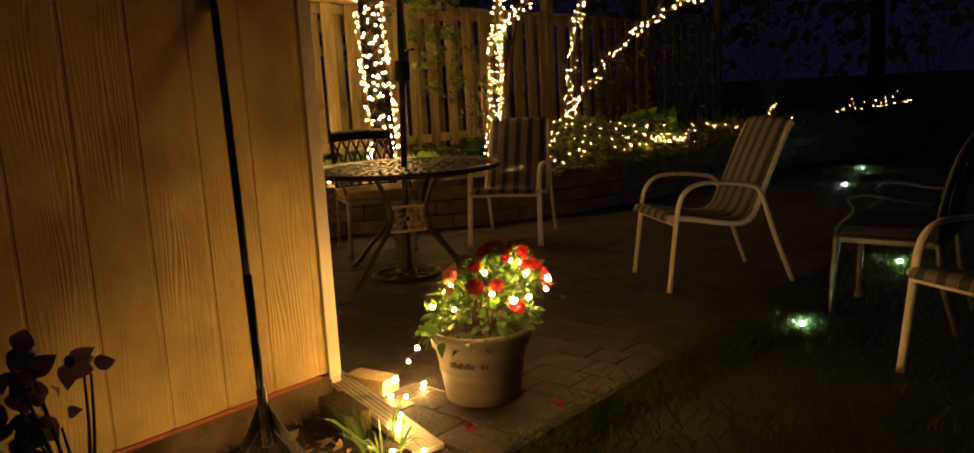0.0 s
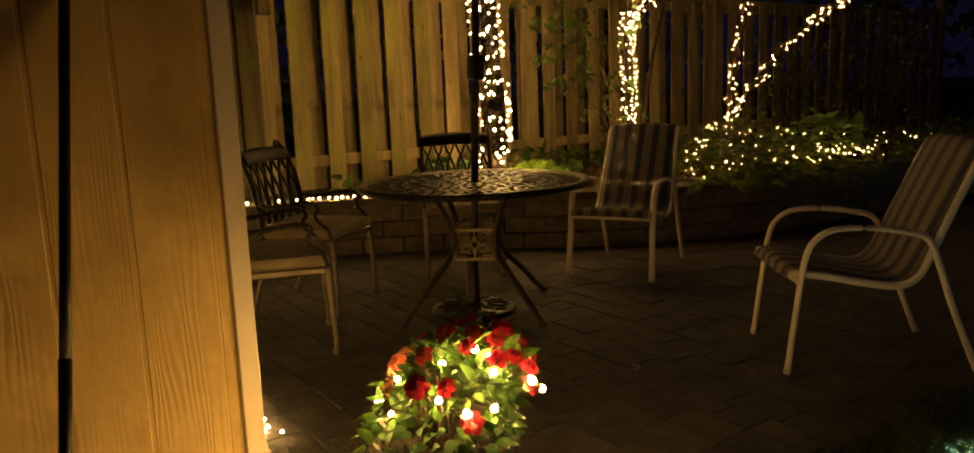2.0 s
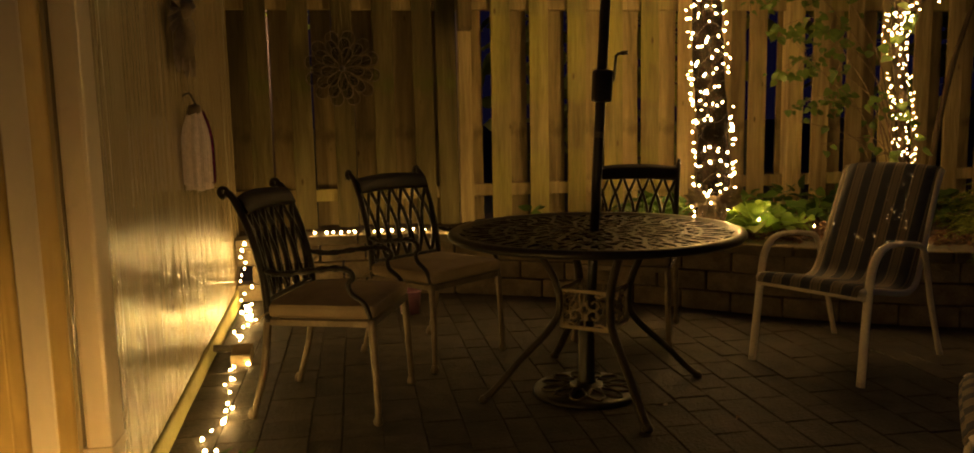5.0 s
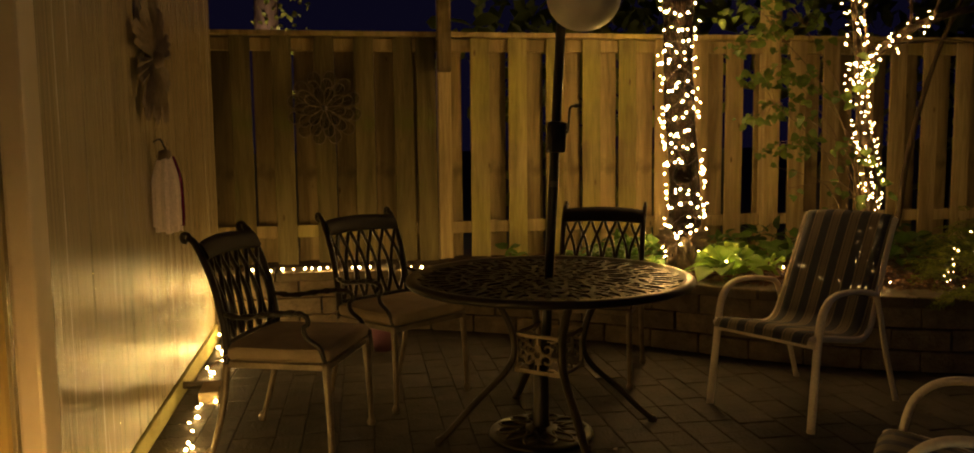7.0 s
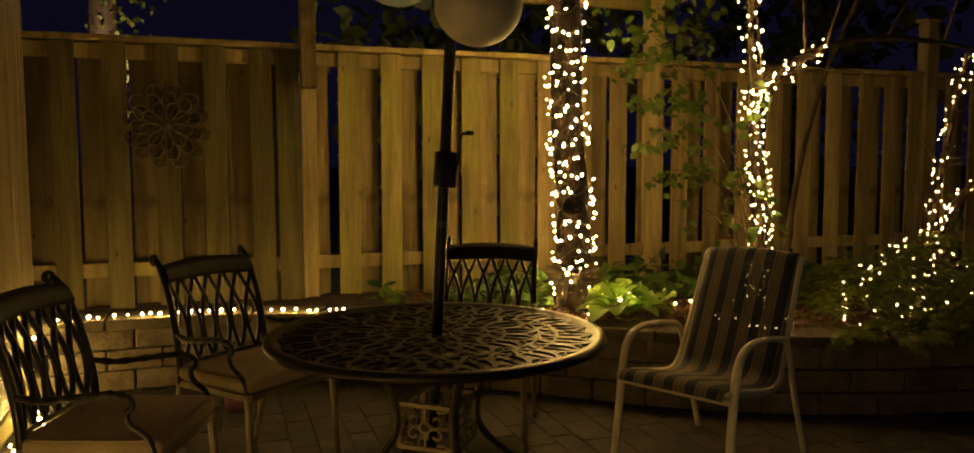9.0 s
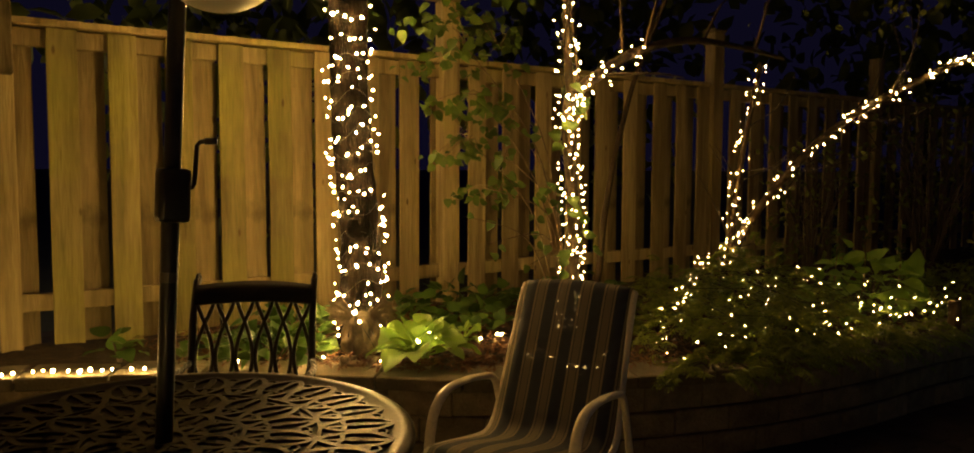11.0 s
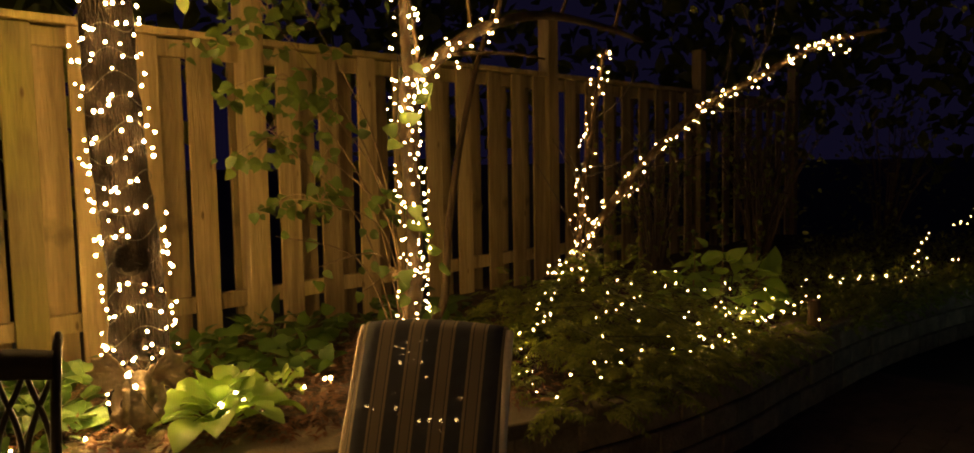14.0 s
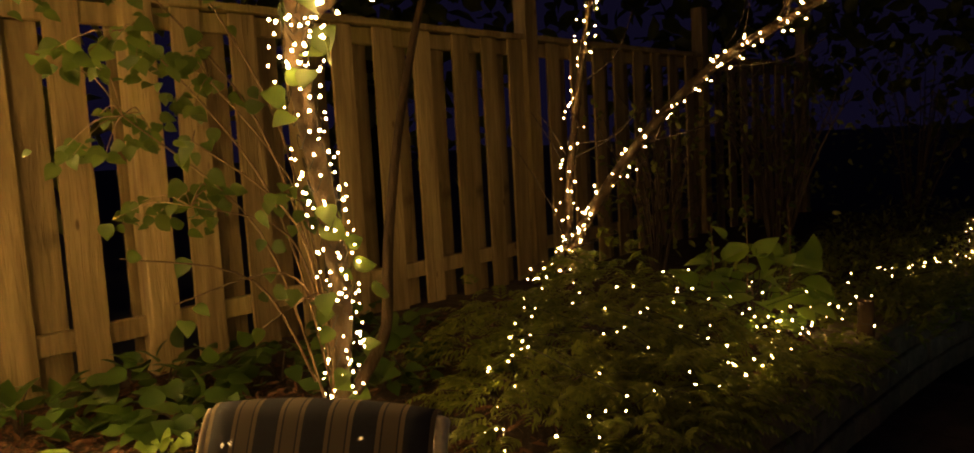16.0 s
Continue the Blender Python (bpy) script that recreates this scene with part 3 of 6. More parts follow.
tagged(part("soil_strip", bm, M_SOIL, smooth=True), "dark crumbly soil along the foot of the siding", "soil", kind="structure")

# ---- house ----
front = thing("wall_front", Matrix.Translation((HX, HY, 0)), "beige grooved wood siding wall, uneven paint", "wall", kind="structure")
part("core", boxed((-0.16, -5.2, 0.13), (-0.0020, 0.055, 2.75)), M_SIDING, front)
part("corner_strip", boxed((-0.009, -0.020, 0.125), (-0.001, 0.016, 2.75), 0.002), M_SIDING, front)
y = -0.022
first = True
while y > -5.1:
    w = 0.203 if first else 0.188
    first = False
    part("siding_board", boxed((-0.009, y - w + 0.0105, 0.125), (0, y, 2.75), 0.0022), M_SIDING, front)
    y -= w
part("foundation", boxed((-0.17, -5.2, -0.035), (-0.02, 0.05, 0.112), 0.006), M_CONCRETE, front, "stained concrete foundation strip")
part("flashing", boxed((-0.03, -5.2, 0.112), (0.008, -0.02, 0.126), 0.002), M_RUST, front, "thin red metal flashing under the siding")

side = thing("wall_side", Matrix.Translation((HX, SY, 0)) @ pose(0, 0, 0, 0, 0, STURN), "glossy beige side wall of the house", "wall", kind="structure")
part("core", boxed((HEND - HX, -0.16, 0.08), (-0.165, -0.012, 2.75)), M_VINYL, side)
x = -0.17
while x > HEND - HX + 0.02:
    w = min(0.203, x - (HEND - HX))
    part("siding_board", boxed((x - w + 0.0008, -0.012, 0.085), (x, 0, 2.75), 0.0006), M_VINYL, side)
    x -= w
part("foundation", boxed((HEND - HX + 0.01, -0.17, -0.035), (-0.16, 0.014, 0.083), 0.006), M_MOSS, side, "mossy yellow-green footing at the paving")
part("end_wall", boxed((HEND - HX, -5.2, 0.0), (HEND - HX + 0.14, -0.17, 2.75)), M_VINYL, side)
roof = thing("roof", Matrix.Translation((HX, HY, 2.75)), "plain dark eave closing the house above", "roof", kind="structure")
part("eave", boxed((HEND - HX - 0.1, -5.2, 0.0), (0.25, 0.25, 0.12), 0.01), M_TRIM, roof)

corner = thing("corner_trim", Matrix.Translation((HX, HY, 0)), "pale painted corner boards of the house", "trim", kind="structure")
part("board", boxed((0.0, 0.0165, 0.10), (0.009, 0.0725, 2.74), 0.003), M_TRIM, corner)
part("board", boxed((-0.10, 0.060, 0.10), (-0.001, 0.0715, 2.74), 0.003), M_SIDING, corner, "siding-coloured return board")

spout = thing("downspout", Matrix.Translation((-2.045, 2.501, 0)), "cream metal downspout strapped to the side wall", "downspout")
bm = boxed((-0.055, 0.020, 0.10), (0.055, 0.082, 2.7), 0.010, seg=2)
part("pipe", bm, M_TRIM, spout)
part("strap", boxed((-0.060, 0.003, 0.350), (0.060, 0.084, 0.378), 0.002), M_TRIM, spout, "thin metal strap")
bm = bmesh.new()
for i in range(7):
    box(bm, (-0.05, 0.008 + 0.0015 * i, -0.5), (0.05, 0.078, 0.5), 0.004,
        Matrix.Translation((0.01 + 0.022 * i, 0, 0.105 - 0.008 * i)) @ Matrix.Rotation(radians(10 + 9 * i), 4, "Y") @ Matrix.Diagonal((1, 1, 0.05, 1)))
part("elbow", bm, M_TRIM, spout, "crimped elbow turned along the wall")

ext = thing("downspout_extension", Matrix.Translation((-1.94, 2.590, 0)) @ pose(0, 0, 0, 0, 0, -14.5), "ribbed cream downspout extension lying on the ground", "downspout")
def flatten(bm):
    """The channel is crushed flat towards its open end."""
    for v in bm.verts:
        v.co.z *= 1 - 0.68 * max(0.0, (v.co.x + 0.12) / 0.88)
    return bm


bm = boxed((-0.12, -0.05, 0.0), (0.76, 0.05, 0.058), 0.008, seg=2)
part("channel", flatten(bm), M_SPOUT, ext)
bm = bmesh.new()
for i in range(5):
    box(bm, (-0.10, -0.040 + 0.018 * i, 0.056), (0.74, -0.032 + 0.018 * i, 0.063), 0.002)
part("rib", flatten(bm), M_SPOUT, ext, "raised lengthwise ribs")

block = thing("stone_block", pose(-1.65, 2.405, -0.02, 0, 0, -14.5), "weathered stone block lying against the downspout extension", "stone")
bm = boxed((-0.12, -0.05, 0.0), (0.12, 0.05, 0.088), 0.010, seg=2)
for v in bm.verts:
    v.co += 0.004 * noise.noise_vector(v.co * 18)
part("body", bm, M_DARKSTONE, block)


def brick(x, y, z, turn, label):
    t = thing("brick", pose(x, y, z, 0, 0, turn), label, "brick")
    bm = boxed((-0.10, -0.048, 0), (0.10, 0.048, 0.062), 0.007, seg=2)
    part("body", bm, M_BRICK, t)
    return t


brick(-1.80, 2.665, 0.0, 8, "yellowish brick lying by the house corner")
brick(-3.968, 2.611, 0.0, 3, "yellowish brick weighing down the light cord at the wall")

drain = thing("drain_pipe", pose(-4.10, 2.475, 0.035, 0, 0, 0), "short dark drain pipe sticking out of the mossy footing", "pipe")
part("pipe", tubed([(0.03, -0.03, 0.012), (0.0, 0.03, 0.0), (-0.01, 0.085, -0.004)], 0.019, 10), M_STEEL, drain, "", True)
# pipe end is closed; a black disc paints the shade of its hollow
part("bore", tubed([(-0.01, 0.084, -0.004), (-0.0102, 0.087, -0.0042)], 0.014, 10), M_BLACK, drain, "black disc standing for the shade inside the pipe")

# ---- rake leaning on the wall ----
rk = thing("rake", Matrix.Translation((-1.451, 1.964, 0)), "old leaf rake leaning on the siding, tines down", "rake")


def shaft(z):
    """The leaning axis of the rake's pole at a height."""
    return (-0.122 - 0.2713 * (z - 0.6), 0.065 + 0.1435 * (z - 0.6), z)


part("handle", tubed([shaft(z) for z in (0.60, 0.8, 1.0, 1.2, 1.4, 1.475)], 0.0128, 10), M_BLACK, rk, "black enamelled pole", True)
part("ferrule", tubed([shaft(z) for z in (0.24, 0.4, 0.62)], [0.0125, 0.0140, 0.0145], 10), M_TINE, rk, "scuffed lower sleeve", True)
part("clamp", tubed([shaft(z) for z in (0.13, 0.19, 0.29)], [0.018, 0.015, 0.0165], 8, 0.8), M_WORN, rk, "worn steel clamp")
for i in range(21):
    a = (i - 10) / 10
    pts = spline([(-0.028 + 0.006 * a, 0.016 + 0.007 * a, 0.255), (-0.002 + 0.040 * a, 0.002 + 0.052 * a, 0.15), (0.022 + 0.085 * a, -0.010 + 0.112 * a, 0.03), (0.026 + 0.100 * a, -0.012 + 0.130 * a, -0.028)], 4)
    part("tine", tubed(pts, 0.0042, 4, 0.4), M_TINE, rk)
part("brace_bar", tubed([(-0.045, -0.058, 0.130), (0.004, 0, 0.125), (0.045, 0.058, 0.130)], 0.003, 6), M_TINE, rk)
for a in (-1, 1):
    part("brace_wire", tubed([shaft(0.20), (0.012 + 0.05 * a, -0.004 + 0.065 * a, 0.09)], 0.0028, 6), M_WORN, rk, "bare bright wire")


# ---- fence ----
fence = thing("fence", Matrix.Translation((FX, 2.0, 0)), "weathered shadowbox board fence, mossy in places", "fence")
ftop = 2.085
posts = [1.50, 4.01, 6.58, 9.27, 11.8, 14.3]
rgf = random.Random(3)
FB, FR = [], []
near_mesh = []
for i in range(5):
    w = 0.142
    bm = boxed((-0.019, -w / 2, 0.36), (0, w / 2, ftop - 0.03), 0.003)
    me = bpy.data.meshes.new("board")
    bm.to_mesh(me)
    bm.free()
    me.materials.append(M_FENCE)
    near_mesh.append(me)
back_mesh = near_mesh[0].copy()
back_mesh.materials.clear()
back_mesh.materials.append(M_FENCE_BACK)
shaded_mesh = near_mesh[0].copy()
shaded_mesh.materials.clear()
shaded_mesh.materials.append(M_FENCE_SHADED)
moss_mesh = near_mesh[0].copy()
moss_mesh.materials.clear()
moss_mesh.materials.append(M_FENCE_MOSS_DIM)
lefts = [1.636, 1.923, 2.210, 2.497, 2.784, 3.071, 3.358, 3.645, 3.812]
lefts += [4.197 + 0.287 * k for k in range(8)]
lefts += [6.74, 7.03, 7.32, 7.61, 7.90, 8.20, 8.52, 8.80, 9.05]
lefts += [9.46 + 0.287 * k for k in range(17)]
for i, y in enumerate(lefts):
    # board colours step darker to the left, standing in for light falling off
    b = new("board", shaded_mesh if y < 3.95 else moss_mesh if y < 5.4 else near_mesh[i % 5])
    b.parent = fence
    b.location = (rgf.uniform(-0.002, 0.002), y + 0.071 - 2.0, rgf.uniform(-0.004, 0.0))
    b.rotation_euler = (radians(rgf.uniform(-0.25, 0.25)), 0, radians(rgf.uniform(-1, 1)))
    nxt = lefts[i + 1] if i + 1 < len(lefts) else y + 0.287
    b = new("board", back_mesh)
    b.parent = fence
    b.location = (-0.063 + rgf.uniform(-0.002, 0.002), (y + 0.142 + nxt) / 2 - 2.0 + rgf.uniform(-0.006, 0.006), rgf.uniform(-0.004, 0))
for a, b in zip(posts, posts[1:]):
    part("rail", boxed((-0.062, a - 2.0 + 0.02, 0.615), (-0.021, b - 2.0 - 0.02, 0.705), 0.004), M_FENCE, fence)
    part("rail", boxed((-0.062, a - 2.0 + 0.02, 1.955), (-0.021, b - 2.0 - 0.02, 2.045), 0.004), M_FENCE, fence)
    part("cap_board", boxed((-0.10, a - 2.0 + 0.003, ftop - 0.028), (0.022, b - 2.0 - 0.003, ftop + 0.008), 0.004), M_FENCE, fence)
for i, p in enumerate(posts):
    top, half, proud = ((2.06, 0.05, 0.004), (2.06, 0.05, 0.004), (2.46, 0.066, 0.032), (2.52, 0.066, 0.032), (2.5, 0.06, 0.032), (2.5, 0.06, 0.032))[i]
    part("post", boxed((-0.075, p - 2.0 - half, 0.0), (proud, p - 2.0 + half, top), 0.006), M_FENCE, fence)
part("upper_post", boxed((0.024, 4.005 - 2.0 - 0.05, 1.80), (0.10, 4.005 - 2.0 + 0.05, 3.05), 0.008), M_FENCE_BACK, fence, "dark post bolted to the fence face")
part("post_cap", boxed((-0.09, 9.26 - 2.0 - 0.08, 2.52), (0.047, 9.26 - 2.0 + 0.08, 2.545), 0.005), M_FENCE, fence)

arbor = thing("arbor_beam", Matrix.Translation((FX, 6.58, 2.46)), "weathered beams resting on a tall fence post", "beam")
part("beam", boxed((-0.06, -2.53, 0.0), (0.02, 0.08, 0.13), 0.006), M_FENCE, arbor)
part("beam", boxed((0.022, -0.06, 0.0), (1.5, 0.03, 0.13), 0.006), M_FENCE, arbor)
part("bracket", boxed((0.024, -0.085, 0.02), (0.03, -0.062, 0.12)), M_STEEL, arbor, "small steel bracket")

# metal flower on the fence
fl = thing("wall_flower", pose(FX + 0.045, 3.145, 1.545, 0, 90, 0), "openwork metal flower hung on the fence", "wall decor")
part("hub", lathed([(0.002, 0.035), (0.014, 0.030), (0.02, 0.012), (0.02, -0.03)], 14), M_STEEL, fl, "bright round centre", True)
for ring, (cnt, r0, r1, w, h) in enumerate(((9, 0.02, 0.150, 0.046, 0.012), (11, 0.06, 0.210, 0.054, 0.0), (12, 0.12, 0.262, 0.062, -0.012))):
    for i in range(cnt):
        a = 2 * math.pi * (i + 0.3 * ring) / cnt
        pts = []
        for j in range(14):
            t = 2 * math.pi * j / 14
            rr = (r0 + r1) / 2 - (r1 - r0) / 2 * math.cos(t)
            ww = w * math.sin(t) * (0.35 + 0.65 * (rr - r0) / (r1 - r0))
            pts.append((rr * math.cos(a) - ww * math.sin(a), rr * math.sin(a) + ww * math.cos(a), h + 0.02 * (rr / 0.26) ** 2))
        p = part("petal", tubed(pts, 0.0042, 5, closed=True), M_WIRE, fl)
        bm = bmesh.new()
        bm.faces.new([bm.verts.new(Vector(q) - Vector((0, 0, 0.002))) for q in pts])
        part("wire_mesh", bm, M_MESH, p, "fine dark see-through wire mesh")
        mid = [Vector(pts[q]).lerp(Vector(pts[14 - q]), 0.5) for q in range(1, 7)]
        part("vein", tubed(mid, 0.0013, 4), M_WIRE, p)

# folded-petal star on the side wall
st = thing("wall_star", pose(-3.66, 2.488, 1.66, -90, 0, 0), "weathered folded-tin star hung on the wall", "wall decor")
for i in range(10):
    a = 2 * math.pi * (i + 0.5) / 10
    bm = bmesh.new()
    L = 0.335 if i % 2 else 0.29
    d = Vector((math.cos(a), math.sin(a), 0))
    s = Vector((-math.sin(a), math.cos(a), 0))
    # three narrow folds fanning out from the centre
    cols = []
    for q in range(-3, 4):
        hgt = 0.022 if q % 2 == 0 else 0.004
        cols.append([bm.verts.new(d * 0.03 + s * 0.004 * q + Vector((0, 0, 0.012))), bm.verts.new(d * L * 0.55 + s * 0.014 * q + Vector((0, 0, hgt))),
                     bm.verts.new(d * (L - 0.012 * abs(q)) + s * 0.021 * q + Vector((0, 0, hgt * 0.6)))])
    for p, q in zip(cols, cols[1:]):
        for k in range(2):
            bm.faces.new((p[k], p[k + 1], q[k + 1], q[k]))
    part("petal", bm, M_TIN, st)
part("hub", lathed([(0.002, 0.05), (0.03, 0.042), (0.04, 0.02), (0.04, -0.02)], 16), M_TIN, st, "round centre boss", True)

ts = thing("tassel", Matrix.Translation((-3.66, 2.52, 1.27)), "white fringe tassel with a magenta foil ribbon on a hook", "wall decor")
part("hook", tubed(spline([(0, -0.05, 0.02), (0, -0.02, 0.035), (0, 0.0, 0.0), (0.01, 0.012, -0.02)], 4), 0.004, 6), M_BLACK, ts, "dark hook", True)
part("knot", lathed([(0.002, -0.01), (0.026, -0.018), (0.03, -0.04), (0.035, -0.06)], 12), M_TIN, ts, "grey cord knot", True)
rgt = random.Random(5)
for i in range(48):
    a = 2 * math.pi * i / 26
    r = rnd(rgt, 0.030, 0.078)
    L = rnd(rgt, 0.35, 0.39)
    pts = spline([(0.022 * math.cos(a), 0.02 * math.sin(a), -0.045), (r * math.cos(a), 0.75 * r * math.sin(a), -0.16), (r * math.cos(a) * 1.15, 0.8 * r * math.sin(a), -L)], 3)
    part("strand", tubed(pts, 0.011, 5, 0.6), M_WHITE, ts)
for i in range(4):
    pts = spline([(0.0, 0.028, -0.045), (-0.018 + 0.012 * i, 0.055, -0.15), (-0.02 + 0.016 * i, 0.06, -rnd(rgt, 0.27, 0.36))], 4)
    part("ribbon", tubed(pts, 0.011, 5, 0.25), M_FOIL, ts, "shiny magenta ribbon")


# ---- cast aluminium chair ----
def cast_chair(m, label, cloth=M_CUSHION):
    t = thing("patio_chair", m, label, "chair", "cast aluminium chairs")
    for s in (-1, 1):
        X = 0.23 * s
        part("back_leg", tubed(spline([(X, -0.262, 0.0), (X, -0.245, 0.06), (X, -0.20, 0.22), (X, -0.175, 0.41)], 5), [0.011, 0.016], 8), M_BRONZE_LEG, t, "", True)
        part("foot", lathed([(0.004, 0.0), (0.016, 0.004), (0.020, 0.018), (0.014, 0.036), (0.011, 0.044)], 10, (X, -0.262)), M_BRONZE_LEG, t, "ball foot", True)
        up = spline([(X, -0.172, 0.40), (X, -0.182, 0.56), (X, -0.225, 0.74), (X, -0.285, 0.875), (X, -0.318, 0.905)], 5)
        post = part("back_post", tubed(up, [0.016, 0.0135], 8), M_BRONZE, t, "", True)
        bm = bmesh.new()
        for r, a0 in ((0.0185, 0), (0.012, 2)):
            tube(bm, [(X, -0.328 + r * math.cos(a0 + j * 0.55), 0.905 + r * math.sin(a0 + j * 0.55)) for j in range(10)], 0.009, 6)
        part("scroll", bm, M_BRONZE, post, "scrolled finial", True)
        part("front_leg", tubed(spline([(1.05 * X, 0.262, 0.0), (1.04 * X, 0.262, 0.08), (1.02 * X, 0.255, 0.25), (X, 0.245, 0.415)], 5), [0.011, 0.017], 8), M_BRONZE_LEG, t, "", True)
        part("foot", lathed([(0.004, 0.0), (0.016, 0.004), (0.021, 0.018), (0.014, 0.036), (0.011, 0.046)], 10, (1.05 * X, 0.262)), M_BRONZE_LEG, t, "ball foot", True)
        line = spline([(X, -0.195, 0.605), (1.07 * X, -0.10, 0.592), (1.10 * X, 0.02, 0.607), (1.10 * X, 0.12, 0.617), (1.10 * X, 0.175, 0.606), (1.10 * X, 0.186, 0.578),
                       (1.10 * X, 0.168, 0.558), (1.09 * X, 0.178, 0.52), (1.06 * X, 0.225, 0.48), (1.02 * X, 0.245, 0.42)], 6)
        arm = part("arm", tubed(line, 0.0105, 8), M_BRONZE, t, "", True)
        bm = bmesh.new()
        for k in range(2):
            tube(bm, [p + 0.0085 * Vector((math.cos(0.9 * j + math.pi * k), 0, math.sin(0.9 * j + math.pi * k))) for j, p in enumerate(line[2:26])], 0.006, 5)
        part("twist", bm, M_BRONZE, arm, "rope-twisted rail", True)
    # curved top rail
    bm = bmesh.new()
    n = 14
    cols = []
    for j in range(n + 1):
        u = j / n * 2 - 1
        bow = -0.030 * (1 - u * u)
        col = []
        for z, y in ((0.812, -0.242), (0.826, -0.232), (0.868, -0.252), (0.888 + 0.006 * (1 - u * u), -0.272), (0.878, -0.288), (0.83, -0.262)):
            col.append(bm.verts.new((0.226 * u, y + bow, z + 0.008 * (1 - u * u))))
        cols.append(col)
    for a, b in zip(cols, cols[1:]):
        for q in range(6):
            bm.faces.new((a[q], a[(q + 1) % 6], b[(q + 1) % 6], b[q]))
    bmesh.ops.recalc_face_normals(bm, faces=bm.faces)
    part("top_rail", bm, M_CREST, t, "", True)
    part("lower_rail", tubed(spline([(-0.228, -0.178, 0.478), (0, -0.196, 0.474), (0.228, -0.178, 0.478)], 6), 0.010, 6), M_BRONZE, t, "", True)

    def back_y(z, u):
        f = (z - 0.47) / 0.36
        return -0.182 - 0.075 * f ** 1.5 - 0.026 * (1 - u * u)
    w = 0.452 / 6
    for k in range(6):
        xc = -0.226 + w * (k + 0.5)
        for s in (-1, 1):
            pts = []
            for j in range(15):
                f = j / 14
                z = 0.475 + 0.345 * f
                xx = xc + s * 0.43 * w * math.sin(math.pi * f * 1.28) * (1 if f < 0.78 else 1.25)
                xx = max(-0.225, min(0.225, xx))
                pts.append((xx, back_y(z, xx / 0.226), z))
            part("lattice_strip", tubed(pts, 0.0115, 6, 0.75), M_BRONZE, t, "", True)
    bm = bmesh.new()
    for a, b in (((-0.235, 0.235, 0.385), (0.235, 0.258, 0.415)), ((-0.235, -0.185, 0.385), (0.235, -0.165, 0.412)),
                 ((-0.24, -0.18, 0.385), (-0.218, 0.25, 0.413)), ((0.218, -0.18, 0.385), (0.24, 0.25, 0.413))):
        box(bm, a, b, 0.004)
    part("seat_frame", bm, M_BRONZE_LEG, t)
    for i in range(11):
        part("slat", boxed((-0.20 + 0.04 * i - 0.008, -0.17, 0.398), (-0.20 + 0.04 * i + 0.008, 0.24, 0.406)), M_BRONZE, t)
    bm = bmesh.new()
    box(bm, (-0.242, -0.178, 0.416), (0.242, 0.262, 0.472), 0.022, seg=3)
    bmesh.ops.subdivide_edges(bm, edges=[e for e in bm.edges if e.calc_length() > 0.2], cuts=5, use_grid_fill=True)
    for v in bm.verts:
        if v.co.z > 0.45:
            v.co.z += 0.012 * (1 - (v.co.x / 0.25) ** 2) * (1 - ((v.co.y - 0.04) / 0.24) ** 2) + 0.004 * noise.noise(v.co * 9)
    cu = part("seat_cushion", bm, cloth, t, "flattened fabric cushion", True)
    for z in (0.422, 0.468):
        ring = []
        for i in range(40):
            a = 2 * math.pi * i / 40
            ring.append((0.240 * max(-1, min(1, 1.28 * math.cos(a))), 0.042 + 0.217 * max(-1, min(1, 1.28 * math.sin(a))), z))
        part("piping", tubed(ring, 0.0035, 5, closed=True), cloth, cu, "", True)
    bm = bmesh.new()
    for k in range(2):
        tube(bm, spline([(0.236, -0.165, 0.44), (0.262 + 0.01 * k, -0.185, 0.425), (0.275, -0.20 - 0.02 * k, 0.405 - 0.01 * k)], 3), 0.006, 5, 0.4)
    part("tie", bm, cloth, t, "fabric tie at the back post")
    return t


cast_chair(pose(-3.273, 3.083, 0, 0, 0, -19.3), "bronze cast-metal patio chair with tan cushion near the house wall")
cast_chair(pose(-3.909, 3.554, 0, 0, 0, -51.4), "bronze cast-metal patio chair with tan cushion beside the stone wall")
cast_chair(pose(-4.032, 4.639, 0, 0, 0, -118.1), "bronze cast-metal patio chair with its back to the raised bed")
cast_chair(pose(-0.41, 4.81, -0.03, 0, 0, 92), "bronze cast-metal patio chair on the lawn, cushion colour darkened for shade", M_CUSHION_SHADED)


